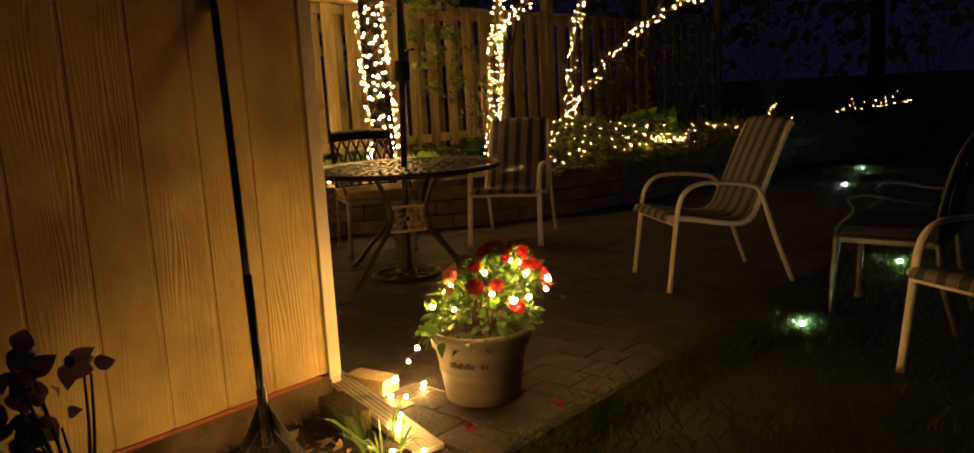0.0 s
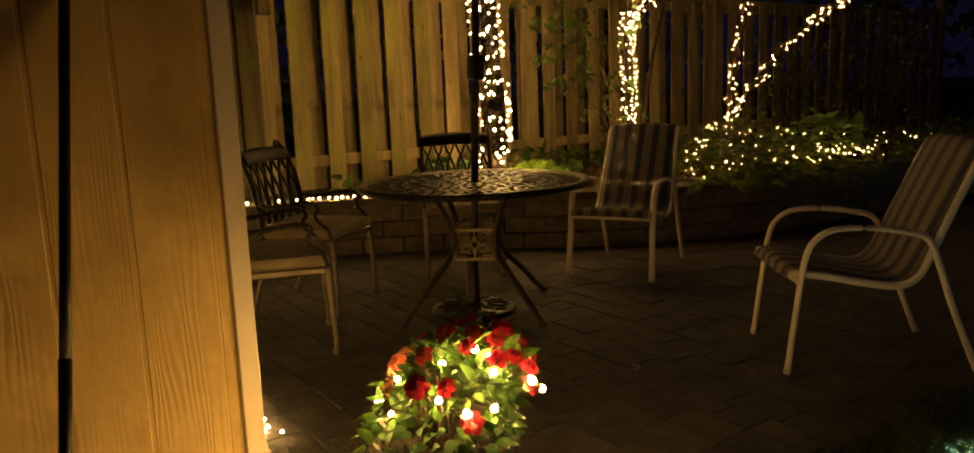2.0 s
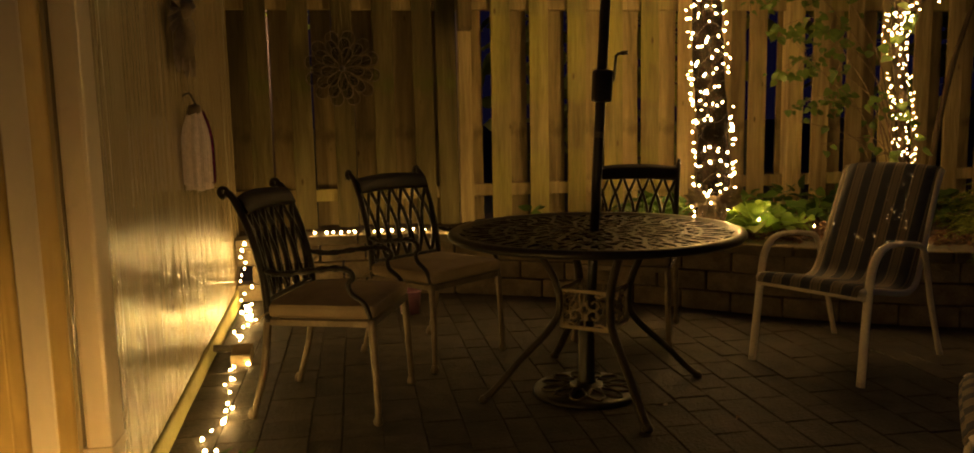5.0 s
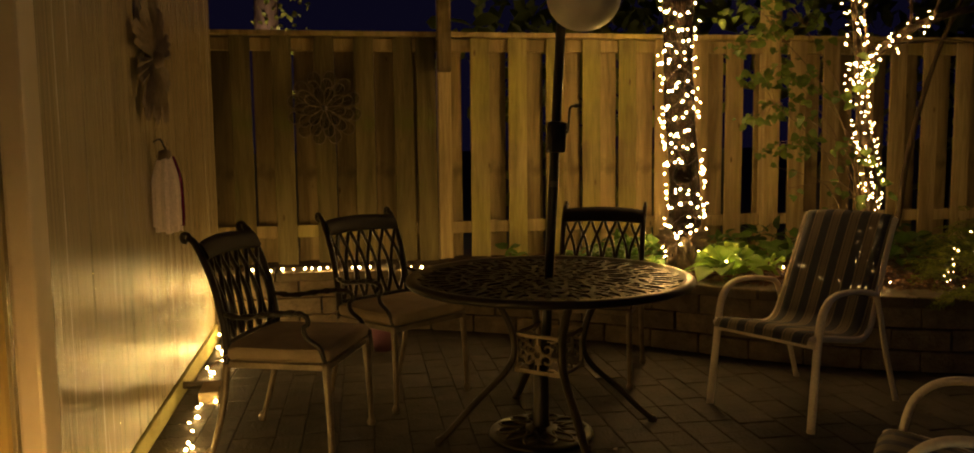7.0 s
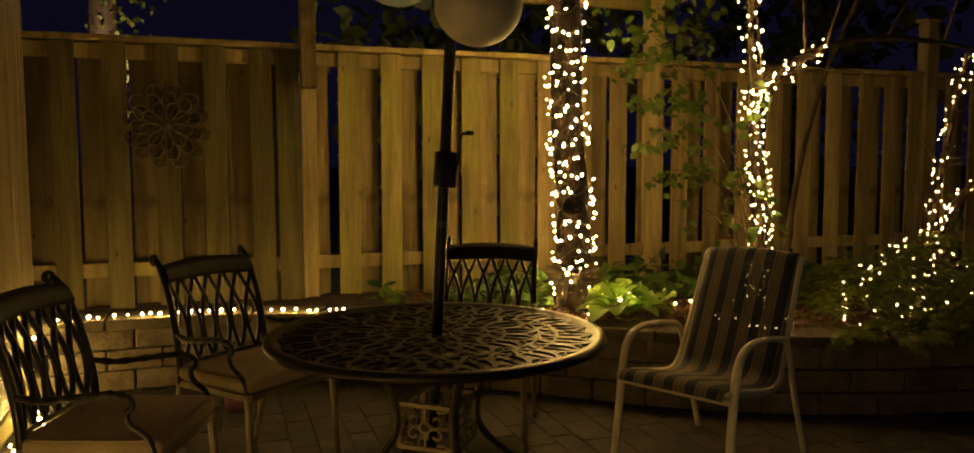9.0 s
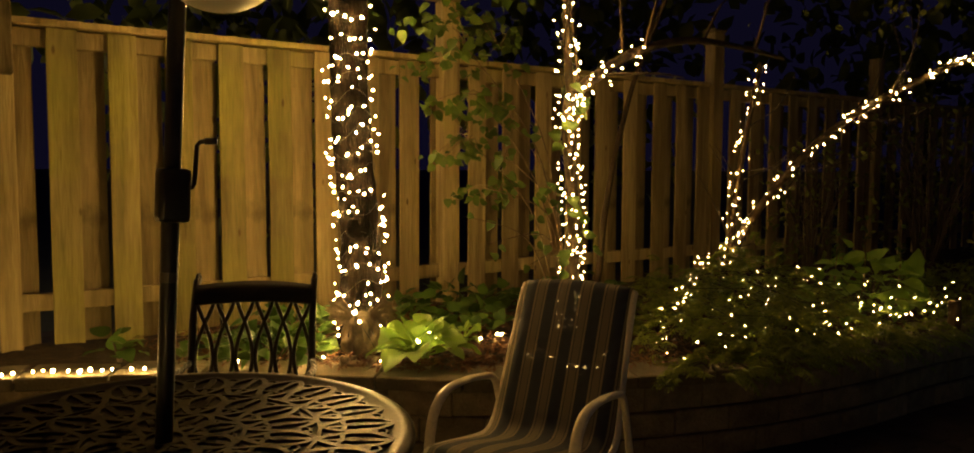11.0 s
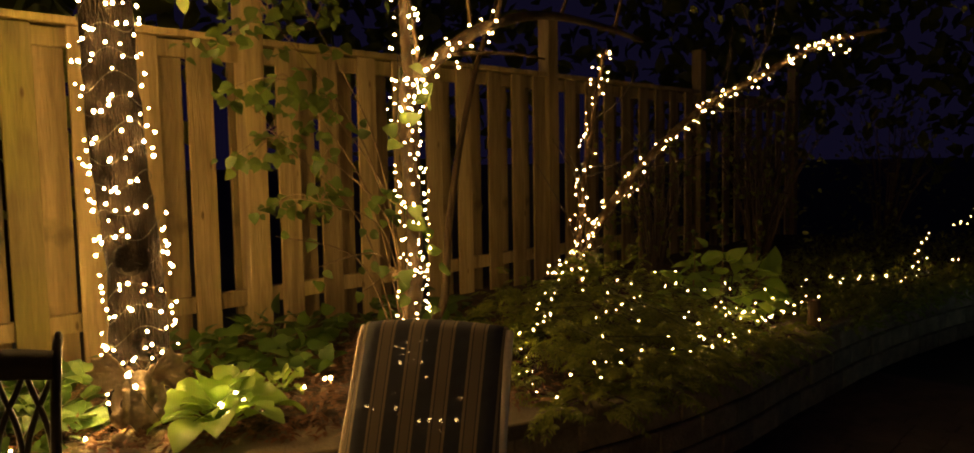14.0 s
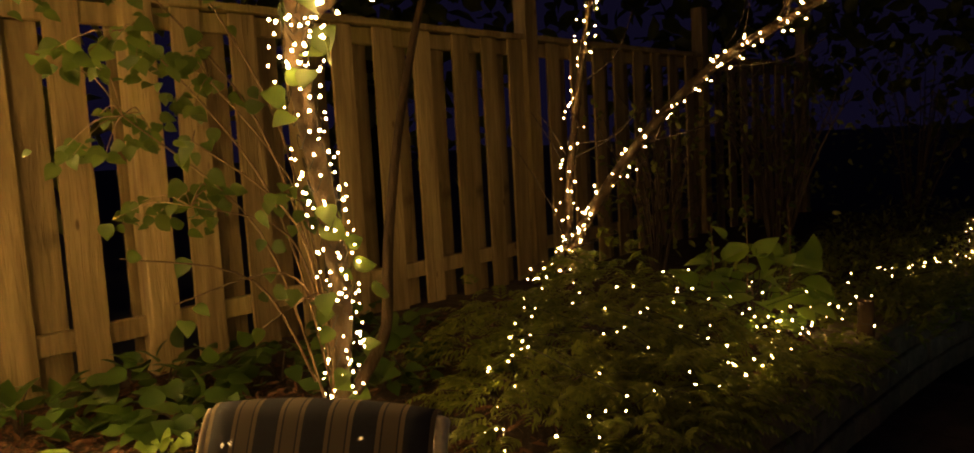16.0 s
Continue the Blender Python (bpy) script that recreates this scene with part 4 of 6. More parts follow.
# ---- sling chair ----
def sling_chair(m, label):
    t = thing("sling_chair", m, label, "chair", "striped sling chairs")
    for s in (-1, 1):
        X = 0.262 * s
        front_leg = spline([(X * 1.02, 0.365, 0.0), (X, 0.33, 0.30), (X, 0.305, 0.47), (X, 0.265, 0.545), (X, 0.19, 0.583), (X, 0.05, 0.584), (X, -0.08, 0.566)], 6)
        part("arm", tubed(front_leg, 0.0195, 10, 0.60, (0, 1, 0.05)), M_CREAM, t, "cream tube arm running down into the front leg", True)
        part("back_leg", tubed(spline([(X, -0.08, 0.566), (X, -0.145, 0.545), (X, -0.185, 0.48), (X, -0.265, 0.25), (X * 1.02, -0.365, 0.0)], 6), 0.0135, 10), M_CREAM, t, "", True)
        part("foot_cap", tubed([(X * 1.02, 0.366, 0.0), (X * 1.02, 0.364, 0.022)], 0.0148, 10), M_TRIM, t)
        part("foot_cap", tubed([(X * 1.02, -0.366, 0.0), (X * 1.02, -0.358, 0.022)], 0.0148, 10), M_TRIM, t)
        rail = spline([(0.95 * X, 0.358, 0.398), (0.95 * X, 0.335, 0.406), (0.95 * X, 0.22, 0.392), (0.95 * X, 0.06, 0.362), (0.95 * X, -0.06, 0.350), (0.95 * X, -0.13, 0.385),
                       (0.93 * X, -0.175, 0.47), (0.90 * X, -0.26, 0.66), (0.885 * X, -0.345, 0.845), (0.88 * X, -0.375, 0.885)], 6)
        part("side_rail", tubed(rail, 0.0125, 8, 1.25), M_CREAM, t, "", True)
    part("front_bar", tubed([(-0.26, 0.325, 0.375), (0.26, 0.325, 0.375)], 0.0150, 8), M_CREAM, t, "", True)
    part("top_bar", tubed([(-0.228, -0.372, 0.882), (0.228, -0.372, 0.882)], 0.011, 8), M_CREAM, t, "", True)
    part("rear_bar", tubed([(-0.25, -0.165, 0.43), (0.25, -0.165, 0.43)], 0.010, 8), M_CREAM, t, "", True)
    line = spline([(0, 0.372, 0.386), (0, 0.356, 0.410), (0, 0.325, 0.418), (0, 0.20, 0.398), (0, 0.05, 0.364), (0, -0.05, 0.354), (0, -0.115, 0.388), (0, -0.165, 0.48),
                   (0, -0.25, 0.67), (0, -0.34, 0.86), (0, -0.368, 0.895), (0, -0.392, 0.888), (0, -0.395, 0.87)], 5)
    bm = bmesh.new()
    nx = 10
    top, low = [], []
    for i, p in enumerate(line):
        d = (line[min(i + 1, len(line) - 1)] - line[max(i - 1, 0)]).normalized()
        nrm = Vector((0, d.z, -d.y))
        a, b = [], []
        for j in range(nx + 1):
            u = j / nx * 2 - 1
            sag = 0.014 * (1 - u * u)
            q = p + Vector((0.240 * u * (1 - 0.075 * max(0, min(1, (p.z - 0.42) / 0.4))), 0, 0)) + nrm * sag * (1 if 3 < i < len(line) - 8 else 0.3)
            a.append(bm.verts.new(q))
            b.append(bm.verts.new(q + nrm * 0.006))
        top.append(a)
        low.append(b)
    for i in range(len(line) - 1):
        for j in range(nx):
            bm.faces.new((top[i][j], top[i][j + 1], top[i + 1][j + 1], top[i + 1][j]))
            bm.faces.new((low[i][j + 1], low[i][j], low[i + 1][j], low[i + 1][j + 1]))
        for q in (0, nx):
            bm.faces.new((top[i][q], top[i + 1][q], low[i + 1][q], low[i][q]))
    for i in (0, len(line) - 1):
        for j in range(nx):
            bm.faces.new((top[i][j], low[i][j], low[i][j + 1], top[i][j + 1]))
    bmesh.ops.recalc_face_normals(bm, faces=bm.faces)
    part("sling", bm, M_SLING, t, "striped blue-grey and tan woven sling", True)
    return t


sling_chair(pose(-3.353, 5.488, 0, 0, 0, -152.7), "cream sling chair with striped fabric beside the round table")
sling_chair(pose(-1.491, 5.007, 0, 0, 0, 140.9), "cream sling chair with striped fabric at the edge of the paving")
sling_chair(pose(0.19, 4.19, -0.03, 0, 0, 150), "cream sling chair with striped fabric standing on the dark lawn")


# ---- table, umbrella pole ----
TC = (-3.17, 4.18)
tb = thing("round_table", pose(TC[0], TC[1], 0), "round bronze cast-metal patio table with pierced top", "table")
part("rim", lathed([(0.555, 0.688), (0.575, 0.702), (0.60, 0.704), (0.613, 0.696), (0.615, 0.682), (0.605, 0.672), (0.585, 0.670), (0.56, 0.676)], 72), M_BRONZE, tb, "", True)
for r in (0.05, 0.19, 0.375):
    bm = bmesh.new()
    tube(bm, [(r * math.cos(2 * math.pi * i / 48), r * math.sin(2 * math.pi * i / 48), 0.692) for i in range(48)], 0.008, 4, 0.7, closed=True)
    part("ring_bar", bm, M_TABLETOP, tb)
for ring, (cnt, r0, r1) in enumerate(((8, 0.055, 0.19), (16, 0.19, 0.375), (26, 0.375, 0.568))):
    for i in range(cnt):
        bm = bmesh.new()
        a0 = 2 * math.pi * (i + 0.5 * (ring % 2)) / cnt
        da = 2 * math.pi / cnt
        dr = r1 - r0
        for s in (-1, 1):
            # leaf outline and an inner curl
            pts = []
            for j in range(9):
                f = j / 8
                rr = r0 + dr * f
                aa = a0 + s * da * 0.46 * math.sin(math.pi * f) ** 0.8
                pts.append((rr * math.cos(aa), rr * math.sin(aa), 0.692))
            tube(bm, pts, 0.0125, 4, 0.45)
            pts = []
            for j in range(10):
                th = 0.55 * j
                q = 0.30 * dr * (1 - j / 13)
                rr = r0 + dr * 0.50 + q * math.cos(th + 0.6)
                aa = a0 + s * (da * 0.16 + q * math.sin(th + 0.6) / (r0 + dr * 0.5))
                pts.append((rr * math.cos(aa), rr * math.sin(aa), 0.692))
            tube(bm, pts, 0.0100, 4, 0.5)
        tube(bm, [((r0 + dr * f) * math.cos(a0), (r0 + dr * f) * math.sin(a0), 0.691) for f in (0, 0.35, 0.7, 1)], [0.010, 0.014], 4, 0.4)
        a0 = 2 * math.pi * (i + 0.5 + 0.5 * (ring % 2)) / cnt
        q = 0.022
        pc = r1 - 0.045
        tube(bm, [(pc * math.cos(a0) + q * math.cos(t * 0.785), pc * math.sin(a0) + q * math.sin(t * 0.785), 0.692) for t in range(8)], 0.006, 4, 0.6, closed=True)
        bmesh.ops.recalc_face_normals(bm, faces=bm.faces)
        part("scroll_cell", bm, M_TABLETOP, tb, "openwork scroll and leaf pattern")
for k in range(4):
    a = radians(90 * k + 6)
    d, s = Vector((math.cos(a), math.sin(a), 0)), Vector((-math.sin(a), math.cos(a), 0))
    pts = spline([d * 0.30 + Vector((0, 0, 0.672)), d * 0.25 + Vector((0, 0, 0.62)), d * 0.18 + Vector((0, 0, 0.50)), d * 0.157 + Vector((0, 0, 0.38)),
                  d * 0.20 + Vector((0, 0, 0.29)), d * 0.33 + Vector((0, 0, 0.17)), d * 0.44 + Vector((0, 0, 0.06)), d * 0.495 + Vector((0, 0, 0.015))], 6)
    leg = part("leg", tubed(pts, 0.0185, 8, 0.75), M_TABLE_LEG, tb, "", True)
    part("foot", lathed([(0.004, 0), (0.02, 0.003), (0.023, 0.014), (0.013, 0.030)], 10, (0.495 * d.x, 0.495 * d.y)), M_TABLE_LEG, leg, "", True)
    # pierced panel between two legs
    b = radians(90 * k + 45 + 6)
    e, f = Vector((math.cos(b), math.sin(b), 0)), Vector((-math.sin(b), math.cos(b), 0))
    mm = Matrix((( f.x, e.x, 0, 0.108 * e.x), (f.y, e.y, 0, 0.108 * e.y), (0, 0, 1, 0.375), (0, 0, 0, 1)))
    bm = bmesh.new()
    for lo, hi in (((-0.11, -0.006, 0.070), (0.11, 0.006, 0.086)), ((-0.11, -0.006, -0.086), (0.11, 0.006, -0.070)), ((-0.11, -0.006, -0.086), (-0.096, 0.006, 0.086)), ((0.096, -0.006, -0.086), (0.11, 0.006, 0.086))):
        box(bm, lo, hi, 0.002)
    for s2 in (-1, 1):
        for s3 in (-1, 1):
            pts = [(s2 * (0.042 + 0.036 * (1 - j / 16) * math.cos(0.55 * j + 2.6)), 0, s3 * (0.026 + 0.032 * (1 - j / 16) * math.sin(0.55 * j + 2.6)) - 0.0) for j in range(13)]
            tube(bm, pts, 0.0062, 5, 0.8)
            tube(bm, [(s2 * 0.096, 0, s3 * 0.07), (s2 * 0.07, 0, s3 * 0.058), (s2 * 0.045, 0, s3 * 0.062)], 0.006, 5, 0.8)
    tube(bm, [(0.02 * math.cos(j * 0.785), 0, 0.02 * math.sin(j * 0.785)) for j in range(8)], 0.005, 5, closed=True)
    tube(bm, [(0, 0, -0.07), (0, 0, -0.02)], 0.005, 5)
    tube(bm, [(0, 0, 0.02), (0, 0, 0.07)], 0.005, 5)
    bmesh.ops.transform(bm, matrix=mm, verts=bm.verts)
    bmesh.ops.recalc_face_normals(bm, faces=bm.faces)
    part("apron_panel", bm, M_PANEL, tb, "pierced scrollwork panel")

um = thing("umbrella_stand", pose(-3.162, 4.142, 0), "black umbrella pole with a crank in a cast base", "umbrella")
disc = part("base_disc", lathed([(0.03, 0.05), (0.06, 0.034), (0.15, 0.022), (0.205, 0.022), (0.226, 0.016), (0.23, 0.0), (0.02, 0.0)], 40), M_BRONZE, um, "", True)
for i in range(12):
    a = 2 * math.pi * i / 12
    for s in (-1, 1):
        pts = [((0.075 + 0.12 * j / 8) * math.cos(a + s * 0.24 * math.sin(math.pi * j / 8)), (0.075 + 0.12 * j / 8) * math.sin(a + s * 0.24 * math.sin(math.pi * j / 8)), 0.033 - 0.008 * j / 8) for j in range(9)]
        part("relief_rib", tubed(pts, 0.006, 5), M_TABLE_LEG, disc, "", True)
part("socket", lathed([(0.045, 0.03), (0.036, 0.06), (0.033, 0.30), (0.029, 0.31)], 16), M_BRONZE, um, "tall pole socket", True)

LX, LY = 0.004, 0.052
part("pole", tubed([(LX * z, LY * z, z) for z in (0.02, 0.6, 1.2, 2.3)], 0.0205, 12), M_BLACK, um, "", True)
hz = 1.29
hs = Matrix.Translation((LX * hz, LY * hz, hz)) @ Matrix.Rotation(radians(-2.9), 4, "X")
bm = boxed((-0.036, -0.034, -0.065), (0.036, 0.040, 0.065), 0.014, hs, 2)
house = part("crank_housing", bm, M_BLACK, um, "rounded crank housing", True)
part("crank_handle", tubed([hs @ Vector(p) for p in ((0.0, 0.03, 0.02), (0.0, 0.047, 0.02), (0.001, 0.052, 0.03), (0.003, 0.055, 0.122), (0.007, 0.062, 0.132), (0.018, 0.082, 0.135))], 0.006, 8), M_BLACK, house, "bent crank arm", True)
part("grip", tubed([hs @ Vector(p) for p in ((0.013, 0.072, 0.134), (0.026, 0.096, 0.136))], 0.009, 8), M_BLACK, house, "crank knob", True)
part("tape", tubed([(LX * z, LY * z, z) for z in (1.08, 1.105)], 0.0215, 12), M_STEEL, um, "worn patch of tape")


def balloon(x, y, z, r, mat, label):
    t = thing("balloon", pose(x, y, z), label, "balloon", "balloons")
    prof = [(0.001, 1.0)] + [(math.cos(a) * (1 - 0.04 * math.sin(a)), math.sin(a)) for a in [math.pi / 2 - math.pi * i / 22 for i in range(1, 22)]]
    prof = [(p * r, q * r) for p, q in prof]
    b = part("skin", lathed(prof, 36), mat, t, "", True)
    part("neck", lathed([(0.004, r * 0.99), (0.007, r * 1.03), (0.012, r * 1.08)], 12), mat, t, "tied neck", True)
    return t


balloon(-3.0, 4.287, 1.856, 0.150, M_BALLOON, "pearl-white balloon tied against the umbrella pole")
balloon(-3.08, 4.03, 1.985, 0.145, M_BALLOON_BLUE, "pale blue balloon tied against the umbrella pole")

# ---- pot with flowers ----
PC = (-1.395, 2.87)
pot = thing("flower_pot", pose(PC[0], PC[1], 0), "round taupe resin pot with a worn printed band", "flower pot")
part("body", lathed([(0.01, 0.03), (0.13, 0.03), (0.125, 0.012), (0.132, 0.0), (0.140, 0.006), (0.158, 0.115), (0.1605, 0.118), (0.1605, 0.128), (0.159, 0.131), (0.172, 0.205), (0.184, 0.212), (0.189, 0.235), (0.190, 0.25),
                     (0.197, 0.254), (0.199, 0.268), (0.193, 0.277), (0.180, 0.276), (0.174, 0.255), (0.165, 0.235), (0.01, 0.232)], 48), M_POT, pot, "", True)
for a, w, h in ((-88, 0.0075, 0.020), (-83, 0.005, 0.026), (-78.5, 0.006, 0.016), (-74, 0.0065, 0.022), (-69, 0.005, 0.016), (-65, 0.006, 0.024), (-60, 0.007, 0.015), (-47, 0.006, 0.018), (-42, 0.004, 0.013)):
    rot = Matrix.Rotation(radians(a), 4, "Z")
    part("printed_mark", boxed((0.1655, -w, 0.157), (0.1690, w, 0.157 + h), 0.001, rot), M_PRINT, pot, "faded dark print")
part("potting_soil", lathed([(0.004, 0.245), (0.08, 0.25), (0.172, 0.243)], 24), M_SOIL, pot, "dark potting soil", True)

rgp = random.Random(11)
imp = thing("impatiens", pose(PC[0], PC[1], 0.24), "bushy impatiens plant with red and coral flowers in the pot", "plant")
lv = Leaves()
for i in range(680):
    a = rnd(rgp, 0, 2 * math.pi)
    # the plant leans towards +x and +y; it hangs over the rim on the other side only
    lean = math.cos(a - radians(45))
    el = rnd(rgp, -0.02 if lean > 0 else -0.20, 1.5)
    k = rnd(rgp, 0.35, 1.0) ** 0.6
    c = Vector((0.215 * math.cos(a) * math.cos(el), 0.205 * math.sin(a) * math.cos(el), 0.05 + 0.27 * math.sin(el))) * k
    c += Vector((0.26, 0.26, 0)) * max(0, c.z - 0.05)
    out = Vector((math.cos(a) * math.cos(el), math.sin(a) * math.cos(el), math.sin(el) + 0.1))
    L = rnd(rgp, 0.034, 0.066)
    lv.heart(c, (out + 0.7 * anyway(rgp)).normalized(), out + Vector((0, 0, 0.6)) + 0.5 * anyway(rgp), L, L * 0.52, 0.3)
lv.ob("foliage", M_POTLEAF, imp)
for i in range(26):
    a, k = rnd(rgp, 0, 6.28), rnd(rgp, 0.2, 0.95)
    e = Vector((0.2 * k * math.cos(a), 0.2 * k * math.sin(a), 0.24 * (1 - 0.6 * k * k) + 0.03))
    part("stem", tubed(spline([(0.05 * math.cos(a), 0.05 * math.sin(a), 0.0), e * 0.55 + Vector((0, 0, 0.02)), e], 3), [0.005, 0.0025], 5), M_STEM, imp, "", True)


def petal_mesh(mat, name):
    bm = bmesh.new()
    rgq = random.Random(4)
    for i in range(6):
        a = 2 * math.pi * i / 6
        d, s = Vector((math.cos(a), math.sin(a), 0)), Vector((-math.sin(a), math.cos(a), 0))
        L = 0.027 * rnd(rgq, 0.85, 1.1)
        c0 = bm.verts.new(d * 0.002)
        q = [bm.verts.new(d * L * f + s * L * g + Vector((0, 0, h))) for f, g, h in ((0.45, -0.42, 0.006), (0.9, -0.36, 0.002), (1.05, 0, 0.0), (0.9, 0.36, 0.004), (0.45, 0.42, 0.007))]
        md = bm.verts.new(d * L * 0.6 + Vector((0, 0, 0.002)))
        ring = [c0] + q
        for j in range(6):
            bm.faces.new((ring[j], ring[(j + 1) % 6], md))
    for i in range(4):
        a = 2 * math.pi * i / 4 + 0.4
        d, s = Vector((math.cos(a), math.sin(a), 0)), Vector((-math.sin(a), math.cos(a), 0))
        L = 0.016
        q = [bm.verts.new(p) for p in (d * 0.001 + Vector((0, 0, 0.004)), d * L * 0.6 - s * L * 0.5 + Vector((0, 0, 0.012)), d * L + Vector((0, 0, 0.011)), d * L * 0.6 + s * L * 0.5 + Vector((0, 0, 0.013)))]
        bm.faces.new(q)
    me = bpy.data.meshes.new(name)
    bm.to_mesh(me)
    bm.free()
    me.materials.append(mat)
    for p in me.polygons:
        p.use_smooth = True
    return me


RED, CORAL = petal_mesh(M_RED, "flower"), petal_mesh(M_CORAL, "coral_flower")
for i in range(34):
    a = 2.399 * i + rnd(rgp, -0.3, 0.3)
    el = rnd(rgp, 0.30, 1.45)
    out = Vector((math.cos(a) * math.cos(el), math.sin(a) * math.cos(el), math.sin(el)))
    c = Vector((0.0, 0.0, 0.05)) + Vector((0.235 * out.x, 0.225 * out.y, 0.285 * out.z))
    c += Vector((0.26, 0.26, 0)) * (c.z - 0.05)
    low = el < 0.8 and c.x + c.y < -0.05
    f = new("flower", CORAL if low else RED)
    f.parent = imp
    tilt = (out + Vector((0.35, -0.35, 0.2)) + 0.3 * anyway(rgp)).to_track_quat("Z", "Y")
    s = rnd(rgp, 0.9, 1.3)
    f.matrix_local = Matrix.LocRotScale(c, tilt, (s, s, s))
for p in ((-1.22, 2.60, 0.006), (-1.10, 2.95, 0.006)):
    f = thing("fallen_flower", pose(*p), "fallen red blossom lying on the paving", "flower")
    g = new("petals", RED)
    g.parent = f
    g.rotation_euler = (0.4, 0.3, 1)


# ---- trees ----
def limb(parent, pts, r0, r1, mat, name="limb", n=9, rough=0.0):
    line = spline(pts, 6)
    k = len(line)
    rad = [(r0 + (r1 - r0) * i / (k - 1)) * (1 + rough * noise.noise(line[i] * 7)) for i in range(k)]
    return part(name, tubed(line, rad, n), mat, parent, "", True), line


T1 = (-4.82, 5.48)
tree1 = thing("tree", pose(T1[0], T1[1], SOILZ), "rough-barked tree trunk wrapped in warm string lights", "tree")
bm = bmesh.new()
path1 = [(-0.005, 0.0, -0.05), (0, 0.0, 0.15), (0.0, 0.005, 0.6), (0.0, -0.04, 1.15), (0.0, -0.05, 1.7), (-0.02, -0.05, 2.4), (-0.03, -0.02, 3.1)]
line1 = spline(path1, 8)
rads = [0.128, 0.112, 0.100, 0.096, 0.093, 0.088, 0.080]
rr1 = []
for i in range(len(line1)):
    f = i / (len(line1) - 1) * (len(rads) - 1)
    a = min(int(f), len(rads) - 2)
    rr1.append((rads[a] + (rads[a + 1] - rads[a]) * (f - a)) * (1 + 0.05 * noise.noise((0, 0, i * 0.7))))
tube(bm, line1, rr1, 18)
for v in bm.verts:
    v.co += 0.010 * Vector((noise.noise(v.co * 14), noise.noise(v.co * 14 + Vector((5, 0, 0))), 0))
part("trunk", bm, M_BARK, tree1, "", True)
for x, y, z, r in ((0.086, -0.035, 0.66, 0.070), (0.098, -0.01, 0.32, 0.05), (0.09, -0.06, 1.95, 0.03)):
    part("knot", lathed([(0.003, 0.014), (r * 0.5, 0.010), (r * 0.62, 0.014), (r * 0.9, 0.008), (r, -0.02)], 16), M_SCAR, tree1, "dark old branch scar", True).matrix_local = pose(x, y, z, 0, 80, 15 if y > -0.03 else -10)
rg = random.Random(21)
lv = Leaves()
for k in range(7):
    a = 2 * math.pi * k / 7
    tip = Vector((1.0 * math.cos(a), 1.0 * math.sin(a), 3.6 + rnd(rg, 0, 0.9)))
    _, ln = limb(tree1, [(-0.03, -0.02, 2.75 + 0.05 * k), tip * 0.5 + Vector((0, 0, 1.55)), tip], 0.045, 0.012, M_BARK)
    for q in ln[6:]:
        for j in range(26):
            c = q + Vector((rg.gauss(0, 0.25), rg.gauss(0, 0.25), rg.gauss(0.1, 0.2)))
            lv.add(c, anyway(rg), anyway(rg, 1), rnd(rg, 0.05, 0.09), 0.045)
lv.ob("crown", M_LEAF, tree1)

# multi-stem shrub tree with heart-shaped leaves
tree2 = thing("tree", pose(-4.50, 6.60, SOILZ), "slender leaning tree wrapped in lights, with leafy shoots", "tree")
O2 = Vector((-4.50, 6.60, SOILZ))


def rel2(*p):
    return [Vector(q) - O2 for q in p]


main2 = rel2((-4.50, 6.60, 0.36), (-4.488, 6.583, 0.61), (-4.39, 6.535, 0.927), (-4.22, 6.37, 1.25), (-4.07, 6.21, 1.55), (-3.98, 6.15, 1.70))
_, l2 = limb(tree2, main2, 0.040, 0.026, M_STEM, "trunk", 12, 0.15)
up2 = rel2((-3.98, 6.15, 1.68), (-3.93, 6.09, 1.86), (-3.87, 6.03, 2.04), (-3.80, 5.98, 2.35), (-3.7, 5.95, 2.8))
_, l2u = limb(tree2, up2, 0.020, 0.012, M_STEM)
right2 = rel2((-3.98, 6.15, 1.69), (-3.92, 6.27, 1.79), (-3.88, 6.45, 1.90), (-3.86, 6.78, 1.985), (-3.85, 7.2, 1.985), (-3.85, 7.55, 1.955))
_, l2r = limb(tree2, right2, 0.031, 0.010, M_STEM)
limb(tree2, rel2((-3.92, 6.27, 1.79), (-3.8, 6.5, 1.80), (-3.72, 6.62, 1.78)), 0.010, 0.003, M_STEM)
limb(tree2, rel2((-4.47, 6.62, 0.55), (-4.44, 6.71, 0.68), (-4.44, 6.76, 0.78), (-4.45, 6.80, 1.05), (-4.45, 6.86, 1.35), (-4.45, 6.93, 1.60), (-4.45, 7.05, 1.93), (-4.4, 7.25, 2.4)), 0.024, 0.012, M_STEM)
limb(tree2, rel2((-4.49, 6.58, 0.48), (-4.42, 6.50, 0.52), (-4.38, 6.44, 0.56)), 0.009, 0.003, M_STEM)
